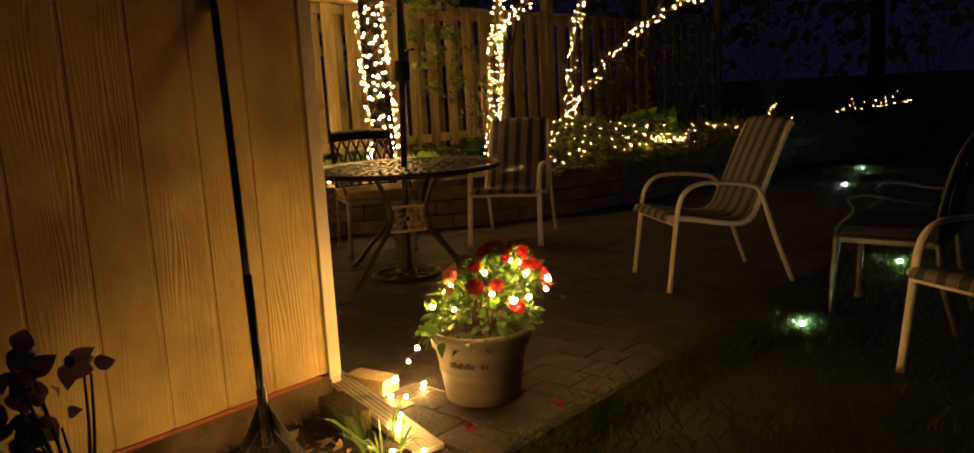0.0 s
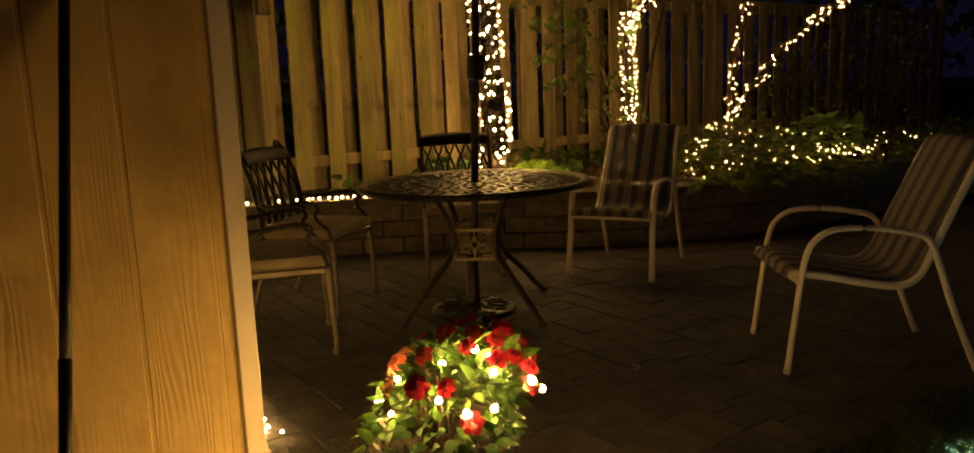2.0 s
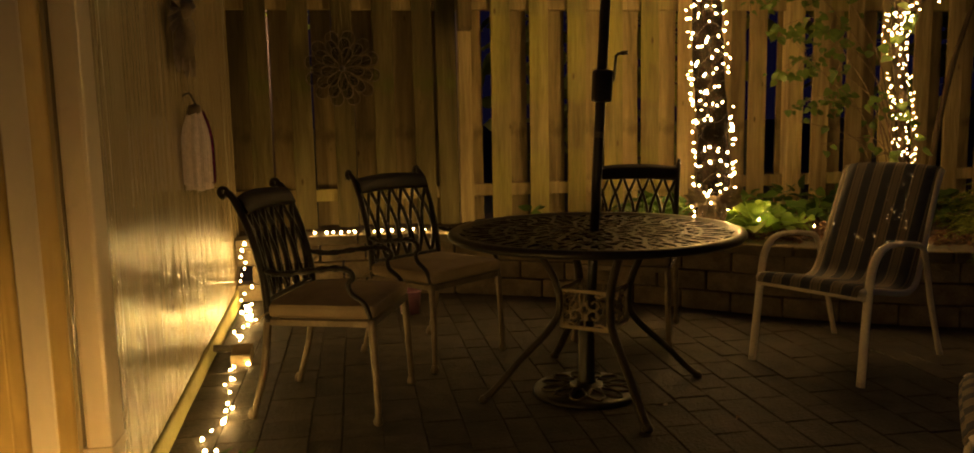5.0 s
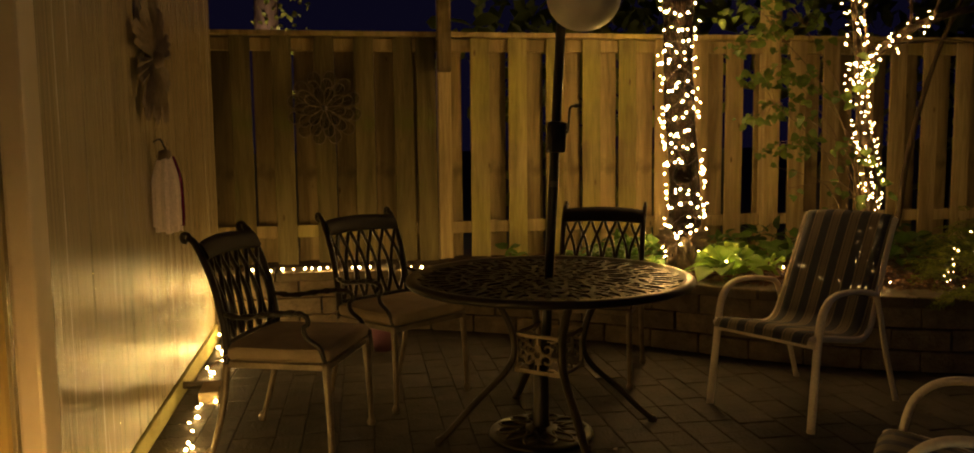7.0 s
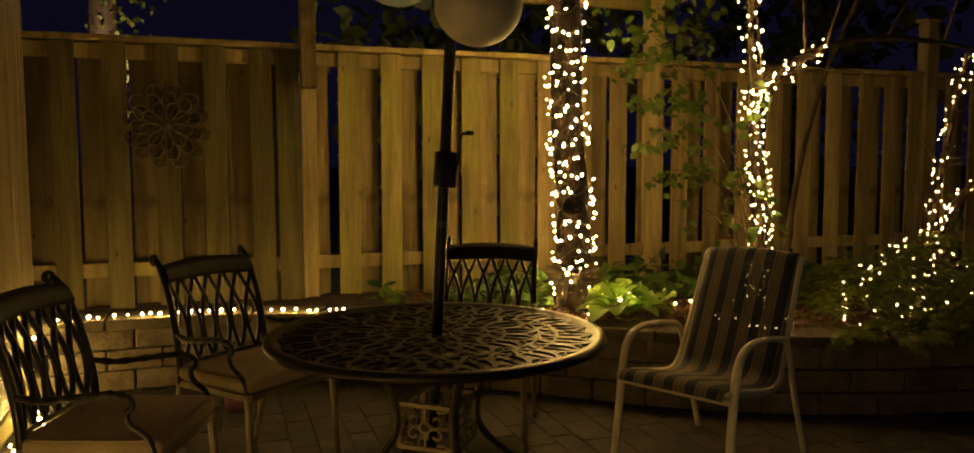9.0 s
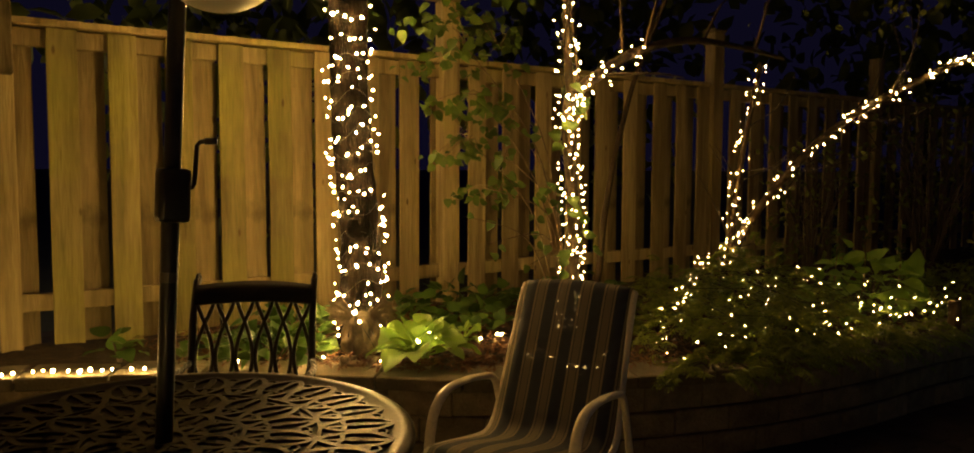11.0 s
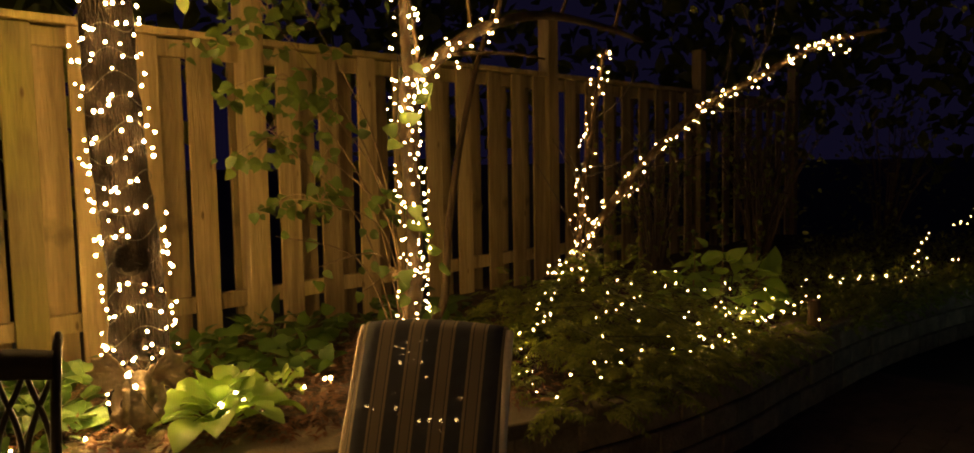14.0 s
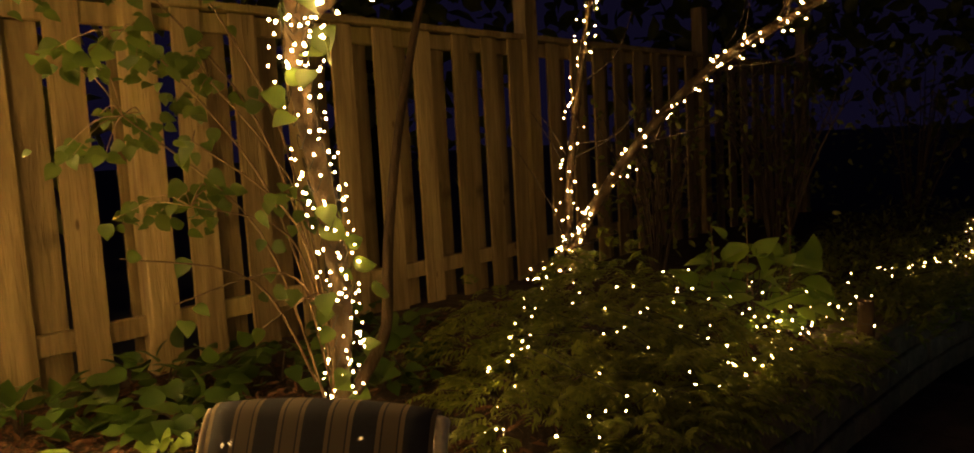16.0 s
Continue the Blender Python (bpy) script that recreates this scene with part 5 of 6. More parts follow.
for a, b in (((-3.87, 6.03, 2.04), (-3.9, 6.5, 2.6)), ((-3.86, 6.5, 1.93), (-4.1, 6.95, 2.5)), ((-3.90, 6.4, 1.88), (-4.2, 6.6, 2.5)), ((-3.86, 6.9, 1.98), (-4.1, 7.4, 2.3)), ((-3.85, 7.3, 1.98), (-3.9, 7.5, 2.35)), ((-3.98, 6.2, 1.75), (-4.15, 6.2, 2.5))):
    m = (Vector(a) + Vector(b)) / 2 + Vector((0.05, -0.04, 0.06))
    limb(tree2, rel2(a, m, b), 0.009, 0.003, M_TWIG, "twig", 6)
rg = random.Random(31)
lv = Leaves()
shoots = []
for i, tip in enumerate(((-4.45, 5.87, 1.12), (-4.45, 6.08, 1.24), (-4.5, 6.00, 1.72), (-4.42, 6.30, 0.93), (-4.55, 5.96, 1.50), (-4.35, 6.05, 1.42), (-4.5, 6.2, 1.6), (-4.45, 6.28, 0.85),
                         (-4.4, 5.98, 0.98), (-4.55, 6.15, 1.98), (-4.5, 5.92, 1.95), (-4.3, 6.3, 1.25))):
    a = Vector((-4.47 + rnd(rg, -0.03, 0.03), 6.53 + rnd(rg, -0.05, 0.03), rnd(rg, 0.5, 0.8)))
    b = Vector(tip)
    m = a.lerp(b, 0.5) + Vector((0, 0.10, 0.12))
    _, ln = limb(tree2, [a - O2, m - O2, b - O2], 0.0055, 0.002, M_TWIG, "shoot", 6)
    shoots.append(b)
    for k in range(4 if i < 9 else 6):
        q = ln[-1 - rg.randrange(min(8, len(ln)))] + Vector((rg.gauss(0, 0.035), rg.gauss(0, 0.035), rg.gauss(0, 0.03)))
        w = Vector((rnd(rg, 0.0, 0.6), rnd(rg, -1, 1), rnd(rg, -0.9, 0.3)))
        L = rnd(rg, 0.04, 0.07)
        lv.heart(q, w, Vector((0.8, -0.5, 0.6)) + 0.5 * anyway(rg), L, L * 0.85, 0.2)
for i in range(230):
    c = Vector((rnd(rg, -5.2, -4.3), rnd(rg, 5.7, 6.5), rnd(rg, 1.85, 2.6)))
    if noise.noise(c * 2.6) < 0.04:
        continue
    L = rnd(rg, 0.04, 0.075)
    lv.heart(c - O2, Vector((rnd(rg, -0.3, 0.6), rnd(rg, -1, 1), rnd(rg, -0.9, 0.2))), Vector((0.6, -0.4, 0.8)) + 0.5 * anyway(rg), L, L * 0.82, 0.2)
for i in range(44):
    c = Vector((rnd(rg, -4.8, -4.45), 6.03 + rg.gauss(0, 0.14), rnd(rg, 1.15, 2.2)))
    near = min(shoots, key=lambda p: (p - c).length)
    part("side_twig", tubed(spline([near - O2, near.lerp(c, 0.5) - O2 + Vector((0.02, 0, 0.03)), c - O2], 3), [0.0022, 0.0012], 4), M_TWIG, tree2, "", True)
    for q in range(5):
        L = rnd(rg, 0.03, 0.056)
        e = c - O2 + Vector((rg.gauss(0, 0.02), rg.gauss(0, 0.03), rg.gauss(0, 0.02)))
        lv.heart(e, Vector((rnd(rg, -0.1, 0.6), rnd(rg, -1, 1), rnd(rg, -0.9, 0.1))), Vector((0.7, -0.4, 0.7)) + 0.4 * anyway(rg), L, L * 0.85, 0.2)
    L = rnd(rg, 0.045, 0.085)
    lv.heart(c - O2, Vector((rnd(rg, -0.3, 0.6), rnd(rg, -1, 1), rnd(rg, -0.9, 0.2))), Vector((0.6, -0.4, 0.8)) + 0.5 * anyway(rg), L, L * 0.82, 0.2)
for i in range(22):
    q = l2[rg.randrange(4, len(l2))] + Vector((rg.gauss(0.03, 0.03), rg.gauss(0, 0.05), rg.gauss(0, 0.04)))
    L = rnd(rg, 0.05, 0.09)
    lv.heart(q, Vector((rnd(rg, 0, 0.7), rnd(rg, -1, 1), rnd(rg, -0.7, 0.5))), Vector((0.8, -0.5, 0.5)) + 0.5 * anyway(rg), L, L * 0.85, 0.2)
for i in range(500):
    c = Vector((rnd(rg, -4.6, -3.6), rnd(rg, 5.7, 7.9), rnd(rg, 2.6, 3.5)))
    lv.heart(c - O2, anyway(rg), anyway(rg, 1), 0.065, 0.042)
lv.ob("crown", M_LEAF, tree2, "heart-shaped green leaves")

# arching two-stem tree at the far end of the bed
tree3 = thing("tree", pose(-4.83, 8.34, SOILZ), "thin two-stemmed tree with a long arching limb in lights", "tree")
O3 = Vector((-4.83, 8.34, SOILZ))
stem3 = [Vector(p) - O3 for p in ((-4.83, 8.34, 0.34), (-4.82, 8.345, 0.60), (-4.81, 8.35, 0.80), (-4.79, 8.37, 1.2), (-4.73, 8.40, 1.65), (-4.664, 8.434, 2.09))]
_, l3s = limb(tree3, stem3, 0.034, 0.014, M_STEM, "trunk", 9, 0.1)
arc3 = [Vector(p) - O3 for p in ((-4.82, 8.345, 0.66), (-4.74, 8.35, 0.87), (-4.55, 8.355, 1.13), (-4.273, 8.353, 1.423), (-3.93, 8.27, 1.65), (-3.58, 8.19, 1.793), (-3.34, 8.32, 1.93), (-3.18, 8.36, 1.98), (-3.0, 8.4, 2.0))]
_, l3a = limb(tree3, arc3, 0.034, 0.010, M_STEM, "limb", 9, 0.1)
rg = random.Random(41)
for k in range(16):
    src = (l3s if k % 2 else l3a)[rg.randrange(12, len(l3s))]
    tip = src + Vector((rnd(rg, -0.3, 0.5), rnd(rg, -0.2, 0.5), rnd(rg, 0.1, 0.6)))
    limb(tree3, [src, src.lerp(tip, 0.5) + Vector((0.03, 0.04, -0.04)), tip], 0.005, 0.002, M_DARKTWIG, "twig", 5)
lv = Leaves()
for i in range(420):
    c = Vector((rnd(rg, -4.4, -2.6), rnd(rg, 7.9, 9.4), rnd(rg, 2.15, 3.0)))
    if noise.noise(c * 2.1) < 0.0:
        continue
    lv.add(c - O3, anyway(rg), anyway(rg, 1), rnd(rg, 0.04, 0.08), 0.04)
lv.ob("crown", M_DIMLEAF, tree3)


# ---- plants of the bed ----
def clump(name, at, size, count, leaf, mat, label, category, rg, wide=0.55, up=0.5, twigs=6, kind=""):
    t = thing(name, pose(*at), label, category, kind=kind)
    lv = Leaves()
    for i in range(count):
        a = rnd(rg, 0, 2 * math.pi)
        k = math.sqrt(rnd(rg, 0.02, 1))
        h = (1 - k * k) ** 0.5
        bump = 1 + 0.35 * noise.noise((at[0] + 3 * math.cos(a), at[1] + 3 * math.sin(a), 1.7 * k))
        c = Vector((size[0] * k * math.cos(a) * bump, size[1] * k * math.sin(a) * bump, size[2] * h * rnd(rg, 0.25, 1.0) * bump + 0.02))
        out = Vector((math.cos(a) * k, math.sin(a) * k, up))
        L = leaf * rnd(rg, 0.6, 1.25)
        (lv.heart if wide > 0.6 else lv.add)(c, out + 0.6 * anyway(rg), Vector((0, 0, 1)) + 0.6 * out + 0.4 * anyway(rg), L, L * wide, 0.3)
    lv.ob("foliage", mat, t)
    for i in range(twigs):
        a, k = rnd(rg, 0, 6.28), rnd(rg, 0.3, 0.9)
        e = Vector((size[0] * k * math.cos(a), size[1] * k * math.sin(a), size[2] * 0.7))
        part("stem", tubed(spline([(0, 0, -0.02), e * 0.5 + Vector((0, 0, 0.04)), e], 3), [0.006, 0.002], 5), M_DARKTWIG, t, "", True)
    return t


def evergreen(at, size, sprays, label, rg):
    """A low shrub of feathery drooping sprays."""
    t = thing("evergreen_shrub", pose(*at), label, "shrub", "evergreen shrubs")
    lv = Leaves()
    for i in range(sprays):
        a = rnd(rg, 0, 2 * math.pi)
        k = math.sqrt(rnd(rg, 0.0, 1))
        h = (1 - k * k) ** 0.5
        lump = 1 + 0.35 * noise.noise((at[0] + 3 * math.cos(a), at[1] + 3 * math.sin(a), 1.7 * k))
        c = Vector((size[0] * k * math.cos(a), size[1] * k * math.sin(a), size[2] * h * rnd(rg, 0.5, 1.0))) * lump
        out = Vector((math.cos(a) * (0.35 + k), math.sin(a) * (0.35 + k), 0.55)) + 0.5 * anyway(rg)
        out.normalize()
        face = Vector((0, 0, 1)) + 0.5 * anyway(rg)
        side = out.cross(face).normalized()
        L = rnd(rg, 0.09, 0.17)
        n = 7
        for j in range(n):
            u = j / n
            p = c + out * L * u - Vector((0, 0, 0.55 * L * u * u))
            leaf = (0.052 - 0.026 * u) * rnd(rg, 0.8, 1.2)
            for s in (-1, 1):
                lv.add(p, out * 0.75 + side * s * 0.8 - Vector((0, 0, 0.25 + 0.5 * u)), face, leaf, leaf * 0.30, 0.2)
        lv.add(p, out - Vector((0, 0, 0.9)), face, 0.04, 0.010, 0.2)
    lv.ob("foliage", M_DIMLEAF, t)
    for i in range(8):
        a, k = rnd(rg, 0, 6.28), rnd(rg, 0.3, 0.9)
        e = Vector((size[0] * k * math.cos(a), size[1] * k * math.sin(a), size[2] * 0.6))
        part("stem", tubed(spline([(0, 0, -0.02), e * 0.5 + Vector((0, 0, 0.04)), e], 3), [0.006, 0.002], 5), M_DARKTWIG, t, "", True)
    return t


def hosta(at, leaves, size, label, rg):
    t = thing("hosta", pose(*at), label, "plant", "hostas")
    for i in range(leaves):
        a = 2.399 * i + rnd(rg, -0.25, 0.25)
        f = i / leaves
        out = Vector((math.cos(a), math.sin(a), 0))
        lift = 1.7 - 0.9 * f
        L = size * rnd(rg, 0.85, 1.15) * (0.85 + 0.2 * f)
        stem = size * (0.30 + 0.55 * f)
        base = out * 0.02
        s1 = out * (0.012 + size * 0.58 * f) + Vector((0, 0, size * (0.72 - 0.42 * f)))
        bm = bmesh.new()
        tube(bm, spline([base, s1 * 0.55 + Vector((0, 0, 0.012)), s1], 3), [0.005, 0.004], 5)
        side = Vector((-out.y, out.x, 0))
        rows_l = []
        roll = rg.gauss(0, 0.35)
        n = 7
        for j in range(n + 1):
            u = j / n
            mid = s1 + out * L * u * (0.55 + 0.42 * f) + Vector((0, 0, L * ((0.90 - 0.50 * f) * u - (0.30 + 0.28 * f) * u * u)))
            w = 0.35 * L * math.sin(math.pi * min(1, u * 0.90 + 0.09)) ** 0.70 * (1.0 - 0.15 * u)
            if j == n:
                w = 0.004
            wav = 0.012 * math.sin(5 * u + i)
            rows_l.append([bm.verts.new(mid + side * w * q + Vector((0, 0, abs(q) * w * 0.30 + wav * q + roll * w * q))) for q in (-1, -0.5, 0, 0.5, 1)])
        for p, q in zip(rows_l, rows_l[1:]):
            for k in range(4):
                bm.faces.new((p[k], p[k + 1], q[k + 1], q[k]))
        part("leaf", bm, M_HOSTA, t, "", True)
    return t


rg = random.Random(51)
hosta((-4.47, 5.63, SOILZ + 0.01), 34, 0.185, "bright green hosta lit from within by fairy lights", rg)
hosta((-4.72, 6.05, SOILZ + 0.01), 9, 0.09, "small hosta in the mulch", rg)
for i, (x, y, sx, sy, sz) in enumerate(((-5.25, 4.42, 0.10, 0.10, 0.15), (-5.05, 4.92, 0.20, 0.24, 0.13), (-5.15, 5.30, 0.26, 0.28, 0.2), (-4.80, 5.02, 0.18, 0.2, 0.15), (-4.98, 5.20, 0.18, 0.2, 0.22), (-5.35, 5.85, 0.25, 0.3, 0.19),
                                       (-5.3, 6.35, 0.26, 0.3, 0.20), (-5.2, 6.8, 0.25, 0.3, 0.2), (-4.95, 6.25, 0.2, 0.22, 0.13), (-5.25, 7.35, 0.3, 0.35, 0.2), (-4.8, 7.0, 0.25, 0.25, 0.17))):
    clump("ground_cover", (x, y, SOILZ + 0.02), (sx, sy, sz), 60 if sx > 0.12 else 12, 0.092, M_COVER, "low ground cover with broad green leaves in the bed", "plant", rg, 0.88, 0.3, 4)
for x, y, sx, sy, sz, n in ((-3.98, 7.05, 0.40, 0.42, 0.26, 170), (-4.15, 7.55, 0.46, 0.45, 0.38, 230), (-3.80, 7.75, 0.36, 0.42, 0.28, 170), (-4.38, 8.05, 0.42, 0.40, 0.46, 220), (-3.72, 7.35, 0.32, 0.36, 0.22, 140),
                            (-4.5, 7.45, 0.35, 0.4, 0.34, 150)):
    evergreen((x, y, SOILZ), (sx, sy, sz), n, "spreading feathery evergreen shrub spilling over the wall", rg)
for x, y in ((-3.60, 6.75), (-3.57, 7.15), (-3.53, 7.55), (-3.50, 7.95), (-3.50, 8.3)):
    evergreen((x, y, SOILZ - 0.01), (0.17, 0.27, 0.07), 75, "evergreen sprays hanging over the cap stones", rg)
big = clump("broadleaf_plant", (-3.86, 8.50, SOILZ), (0.32, 0.38, 0.46), 95, 0.13, M_HOSTA, "broad-leaved plant at the end of the bed", "plant", rg, 0.85, 0.35, 10)
for k, (x, y, z) in enumerate(((-3.90, 8.45, 1.08), (-3.76, 8.6, 1.05), (-4.0, 8.3, 0.98))):
    t = thing("tall_stalk", pose(x, y, SOILZ), "tall thin flower stalk with small leaves", "plant", "flower stalks")
    part("stem", tubed(spline([(0, 0, 0), (0.02, 0.02, 0.35), (0.0, 0.05, z - SOILZ)], 4), [0.005, 0.0025], 5), M_TWIG, t, "", True)
    lv = Leaves()
    for i in range(26):
        h = rnd(rg, 0.25, 1.0) * (z - SOILZ)
        lv.add((0.01, 0.03, h), anyway(rg, 0.3), anyway(rg, 1), 0.04, 0.028)
    lv.ob("foliage", M_LEAF, t)
for i in range(9):
    clump("evergreen_shrub", (bed_edge(8.95 + 0.36 * i) - 0.12, 8.95 + 0.36 * i, SOILZ - 0.06), (0.28, 0.30, rnd(rg, 0.16, 0.24)), 420, 0.06, M_DIMLEAF, "dark low shrub spilling over the far bed edge", "shrub", rg, 0.4, 0.3, 5)
for i in range(9):
    x, y = rnd(rg, -4.3, -3.4), 9.0 + 0.42 * i
    clump("evergreen_shrub", (x, y, SOILZ), (0.45, 0.45, rnd(rg, 0.2, 0.36)), 420, 0.06, M_DIMLEAF, "dark low shrub in the far bed", "shrub", rg, 0.4, 0.4, 6)
# tall unlit shrubs behind
for i, (x, y, s) in enumerate(((-5.0, 9.6, 1.2), (-4.6, 10.6, 1.5), (-5.1, 11.8, 1.8), (-4.2, 12.6, 1.6), (-2.6, 15.5, 2.2), (0.5, 16.5, 2.4), (3.5, 15.5, 2.3))):
    t = thing("bare_shrub", pose(x, y, SOILZ if x < -3 else -0.03), "tall twiggy shrub in the dark", "shrub")
    for k in range(22):
        a = rnd(rg, 0, 6.28)
        r = rnd(rg, 0.15, 0.55) * s * 0.6
        e = Vector((r * math.cos(a), r * math.sin(a), s * rnd(rg, 0.5, 1.0)))
        ln = spline([(0.02 * math.cos(a), 0.02 * math.sin(a), -0.03), e * 0.5 + Vector((0.04, -0.03, 0.1 * s)), e], 4)
        bm = bmesh.new()
        tube(bm, ln, [0.008, 0.002], 5)
        for q in range(3):
            p = ln[rg.randrange(3, len(ln))]
            tube(bm, [p, p + Vector((rg.gauss(0, 0.12), rg.gauss(0, 0.12), rnd(rg, 0.05, 0.3)))], [0.004, 0.0015], 4)
        part("branch", bm, M_DARKTWIG, t, "", True)
    lv = Leaves()
    for k in range(240):
        lv.add((rg.gauss(0, 0.3 * s * 0.6), rg.gauss(0, 0.3 * s * 0.6), rnd(rg, 0.2, 1) * s), anyway(rg), anyway(rg, 1), 0.06, 0.035)
    lv.ob("foliage", M_DIMLEAF, t)

for i, (x, y, s) in enumerate(((-7.5, 16, 1.0), (-4.5, 19, 1.2), (-0.5, 21, 1.1), (4.0, 20, 1.3), (8.0, 17, 1.2), (-9.5, 11, 1.0), (-10, 6.5, 0.9))):
    t = thing("tree", pose(x, y, -0.03), "large dark garden tree in the night", "tree", "dark background trees")
    part("trunk", tubed(spline([(0, 0, 0), (0.1, 0, 1.4 * s), (0, 0.1, 3 * s)], 4), [0.18 * s, 0.08 * s], 9), M_BARK, t, "", True)
    lv = Leaves()
    for k in range(900):
        v = anyway(rg)
        q = rg.random() ** 0.4
        cc = Vector((2.3 * v.x * q, 2.3 * v.y * q, 3.4 + 2.7 * v.z * q)) * s
        cc += 0.5 * noise.noise_vector(cc * 1.1)
        lv.add(cc, anyway(rg), anyway(rg, 1), rnd(rg, 0.22, 0.4), 0.2)
    lv.ob("crown", M_DIMLEAF, t)

# mulch and dry leaves
lv = Leaves()
for i in range(6200):
    y = rnd(rg, 4.6, 8.5) if i < 2600 else rnd(rg, 5.2, 6.7)
    x = rnd(rg, FX + 0.05, bed_edge(y) - 0.12)
    lv.add((x, y, SOILZ + 0.03 + 0.03 * rg.random()), Vector((rg.gauss(0, 1), rg.gauss(0, 1), rg.gauss(0, 0.25))), Vector((rg.gauss(0, 0.4), rg.gauss(0, 0.4), 1)), rnd(rg, 0.025, 0.07), rnd(rg, 0.008, 0.02), 0.1)
tagged(lv.ob("mulch", M_MULCH), "loose brown bark mulch covering the bed", "mulch", kind="stuff")
lv = Leaves()
for i in range(110):
    y = rnd(rg, 4.7, 8.0)
    x = rnd(rg, FX + 0.3, bed_edge(y) - 0.03)
    lv.add((x, y, SOILZ + 0.05), Vector((rg.gauss(0, 1), rg.gauss(0, 1), 0.2)), Vector((rg.gauss(0, 0.5), rg.gauss(0, 0.5), 1)), rnd(rg, 0.04, 0.07), 0.035, 0.3)
for x, y in ((-1.623, 4.478), (-1.9, 4.1), (-2.9, 4.4), (-2.75, 4.62), (-2.5, 3.7)):
    lv.add((x, y, 0.008), anyway(rg), Vector((0.2, 0.1, 1)), 0.06, 0.045, 0.3)
tagged(lv.ob("dry_leaves", M_DRY), "fallen dry leaves scattered on bed and paving", "leaves", kind="stuff")

# grass of the lawn edge, and a strappy plant at the spout
lv = Leaves()
for i in range(15000):
    x = PATIO + 0.02 + 3.2 * rg.random() ** 1.6
    y = rnd(rg, 1.3, 9.0)
    if i < 4200:
        x, y = PATIO + rg.gauss(0.05, 0.08), rnd(rg, 2.2, 5)
    a = rnd(rg, 0, 6.28)
    lv.blade((x, y, -0.035), (rg.gauss(0, 0.25), rg.gauss(0, 0.25), 1), (math.cos(a), math.sin(a), 0), rnd(rg, 0.03, 0.085), 0.005)
for k in range(5200):
    gx, gy, gs = ((-0.72, 4.33, 0.09), (-0.72, 4.33, 0.09), (-0.66, 5.82, 0.1), (-2.02, 9.2, 0.2), (-2.29, 10.72, 0.2))[k % 5]
    x, y = rg.gauss(gx, gs), rg.gauss(gy, gs * 0.8)
    a = rnd(rg, 0, 6.28)
    lv.blade((x, y, -0.035), (rg.gauss(0, 0.35), rg.gauss(0, 0.35), 1), (math.cos(a), math.sin(a), 0), rnd(rg, 0.04, 0.11), 0.005)
tagged(lv.ob("grass", M_GRASS), "short green lawn grass beside the paving", "grass", kind="stuff")

lily = thing("strap_leaf_plant", pose(-1.37, 2.335, 0.0), "strappy green plant beside the downspout extension", "plant")
for i in range(34):
    a = rnd(rg, 0, 6.28)
    lv = Leaves()
    lean = rnd(rg, 0.05, 0.5)
    lv.blade((0.07 * math.cos(a), 0.05 * math.sin(a), -0.02), (lean * math.cos(a), lean * math.sin(a), 1), (lean * 2 * math.cos(a), lean * 2 * math.sin(a), -0.25), rnd(rg, 0.09, 0.24), rnd(rg, 0.007, 0.014))
    lv.ob("leaf", M_COVER, lily)

dark = thing("purple_leaf_plant", pose(-1.30, 1.36, 0.0), "dark purple-leaved plant by the siding", "plant")
for k, (x, y, z, n) in enumerate(((-0.05, -0.07, 0.61, 7), (-0.05, -0.03, 0.585, 5), (-0.05, 0.085, 0.56, 4), (-0.05, 0.10, 0.53, 2), (-0.05, -0.06, 0.50, 6), (-0.05, -0.03, 0.44, 6), (-0.05, 0.02, 0.425, 2), (-0.05, -0.08, 0.40, 9), (-0.05, -0.02, 0.52, 5))):
    part("stem", tubed(spline([(0, 0, -0.03), (x * 0.5, y * 0.5 + 0.02, z * 0.6), (x, y, z)], 4), [0.006, 0.003], 5), M_DARKTWIG, dark, "", True)
    lv = Leaves()
    for i in range(n):
        L = rnd(rg, 0.035, 0.065)
        lv.heart((x + rg.gauss(0, 0.018), y + rg.gauss(0, 0.016), z + rg.gauss(0, 0.014)), (rnd(rg, -0.3, 0.6), rg.gauss(0, 0.7), rnd(rg, -0.9, 0.5)), Vector((1, -0.6, 0.4)) + 0.5 * anyway(rg), L, L * 0.85, 0.35)
    lv.ob("foliage", M_PURPLE, dark)
lv = Leaves()
lvs = [(-1.5 + rg.gauss(0, 0.15), rnd(rg, 0.6, 2.3), 0.0) for i in range(420)]
for p in lvs:
    L = rnd(rg, 0.02, 0.055)
    lv.add((p[0], p[1], rnd(rg, -0.01, 0.03)), anyway(rg, 0.3), anyway(rg, 1), L, L * 0.6, 0.3)
tagged(lv.ob("bed_litter", M_DRY), "dry brown leaves and litter along the siding", "leaves", kind="stuff")


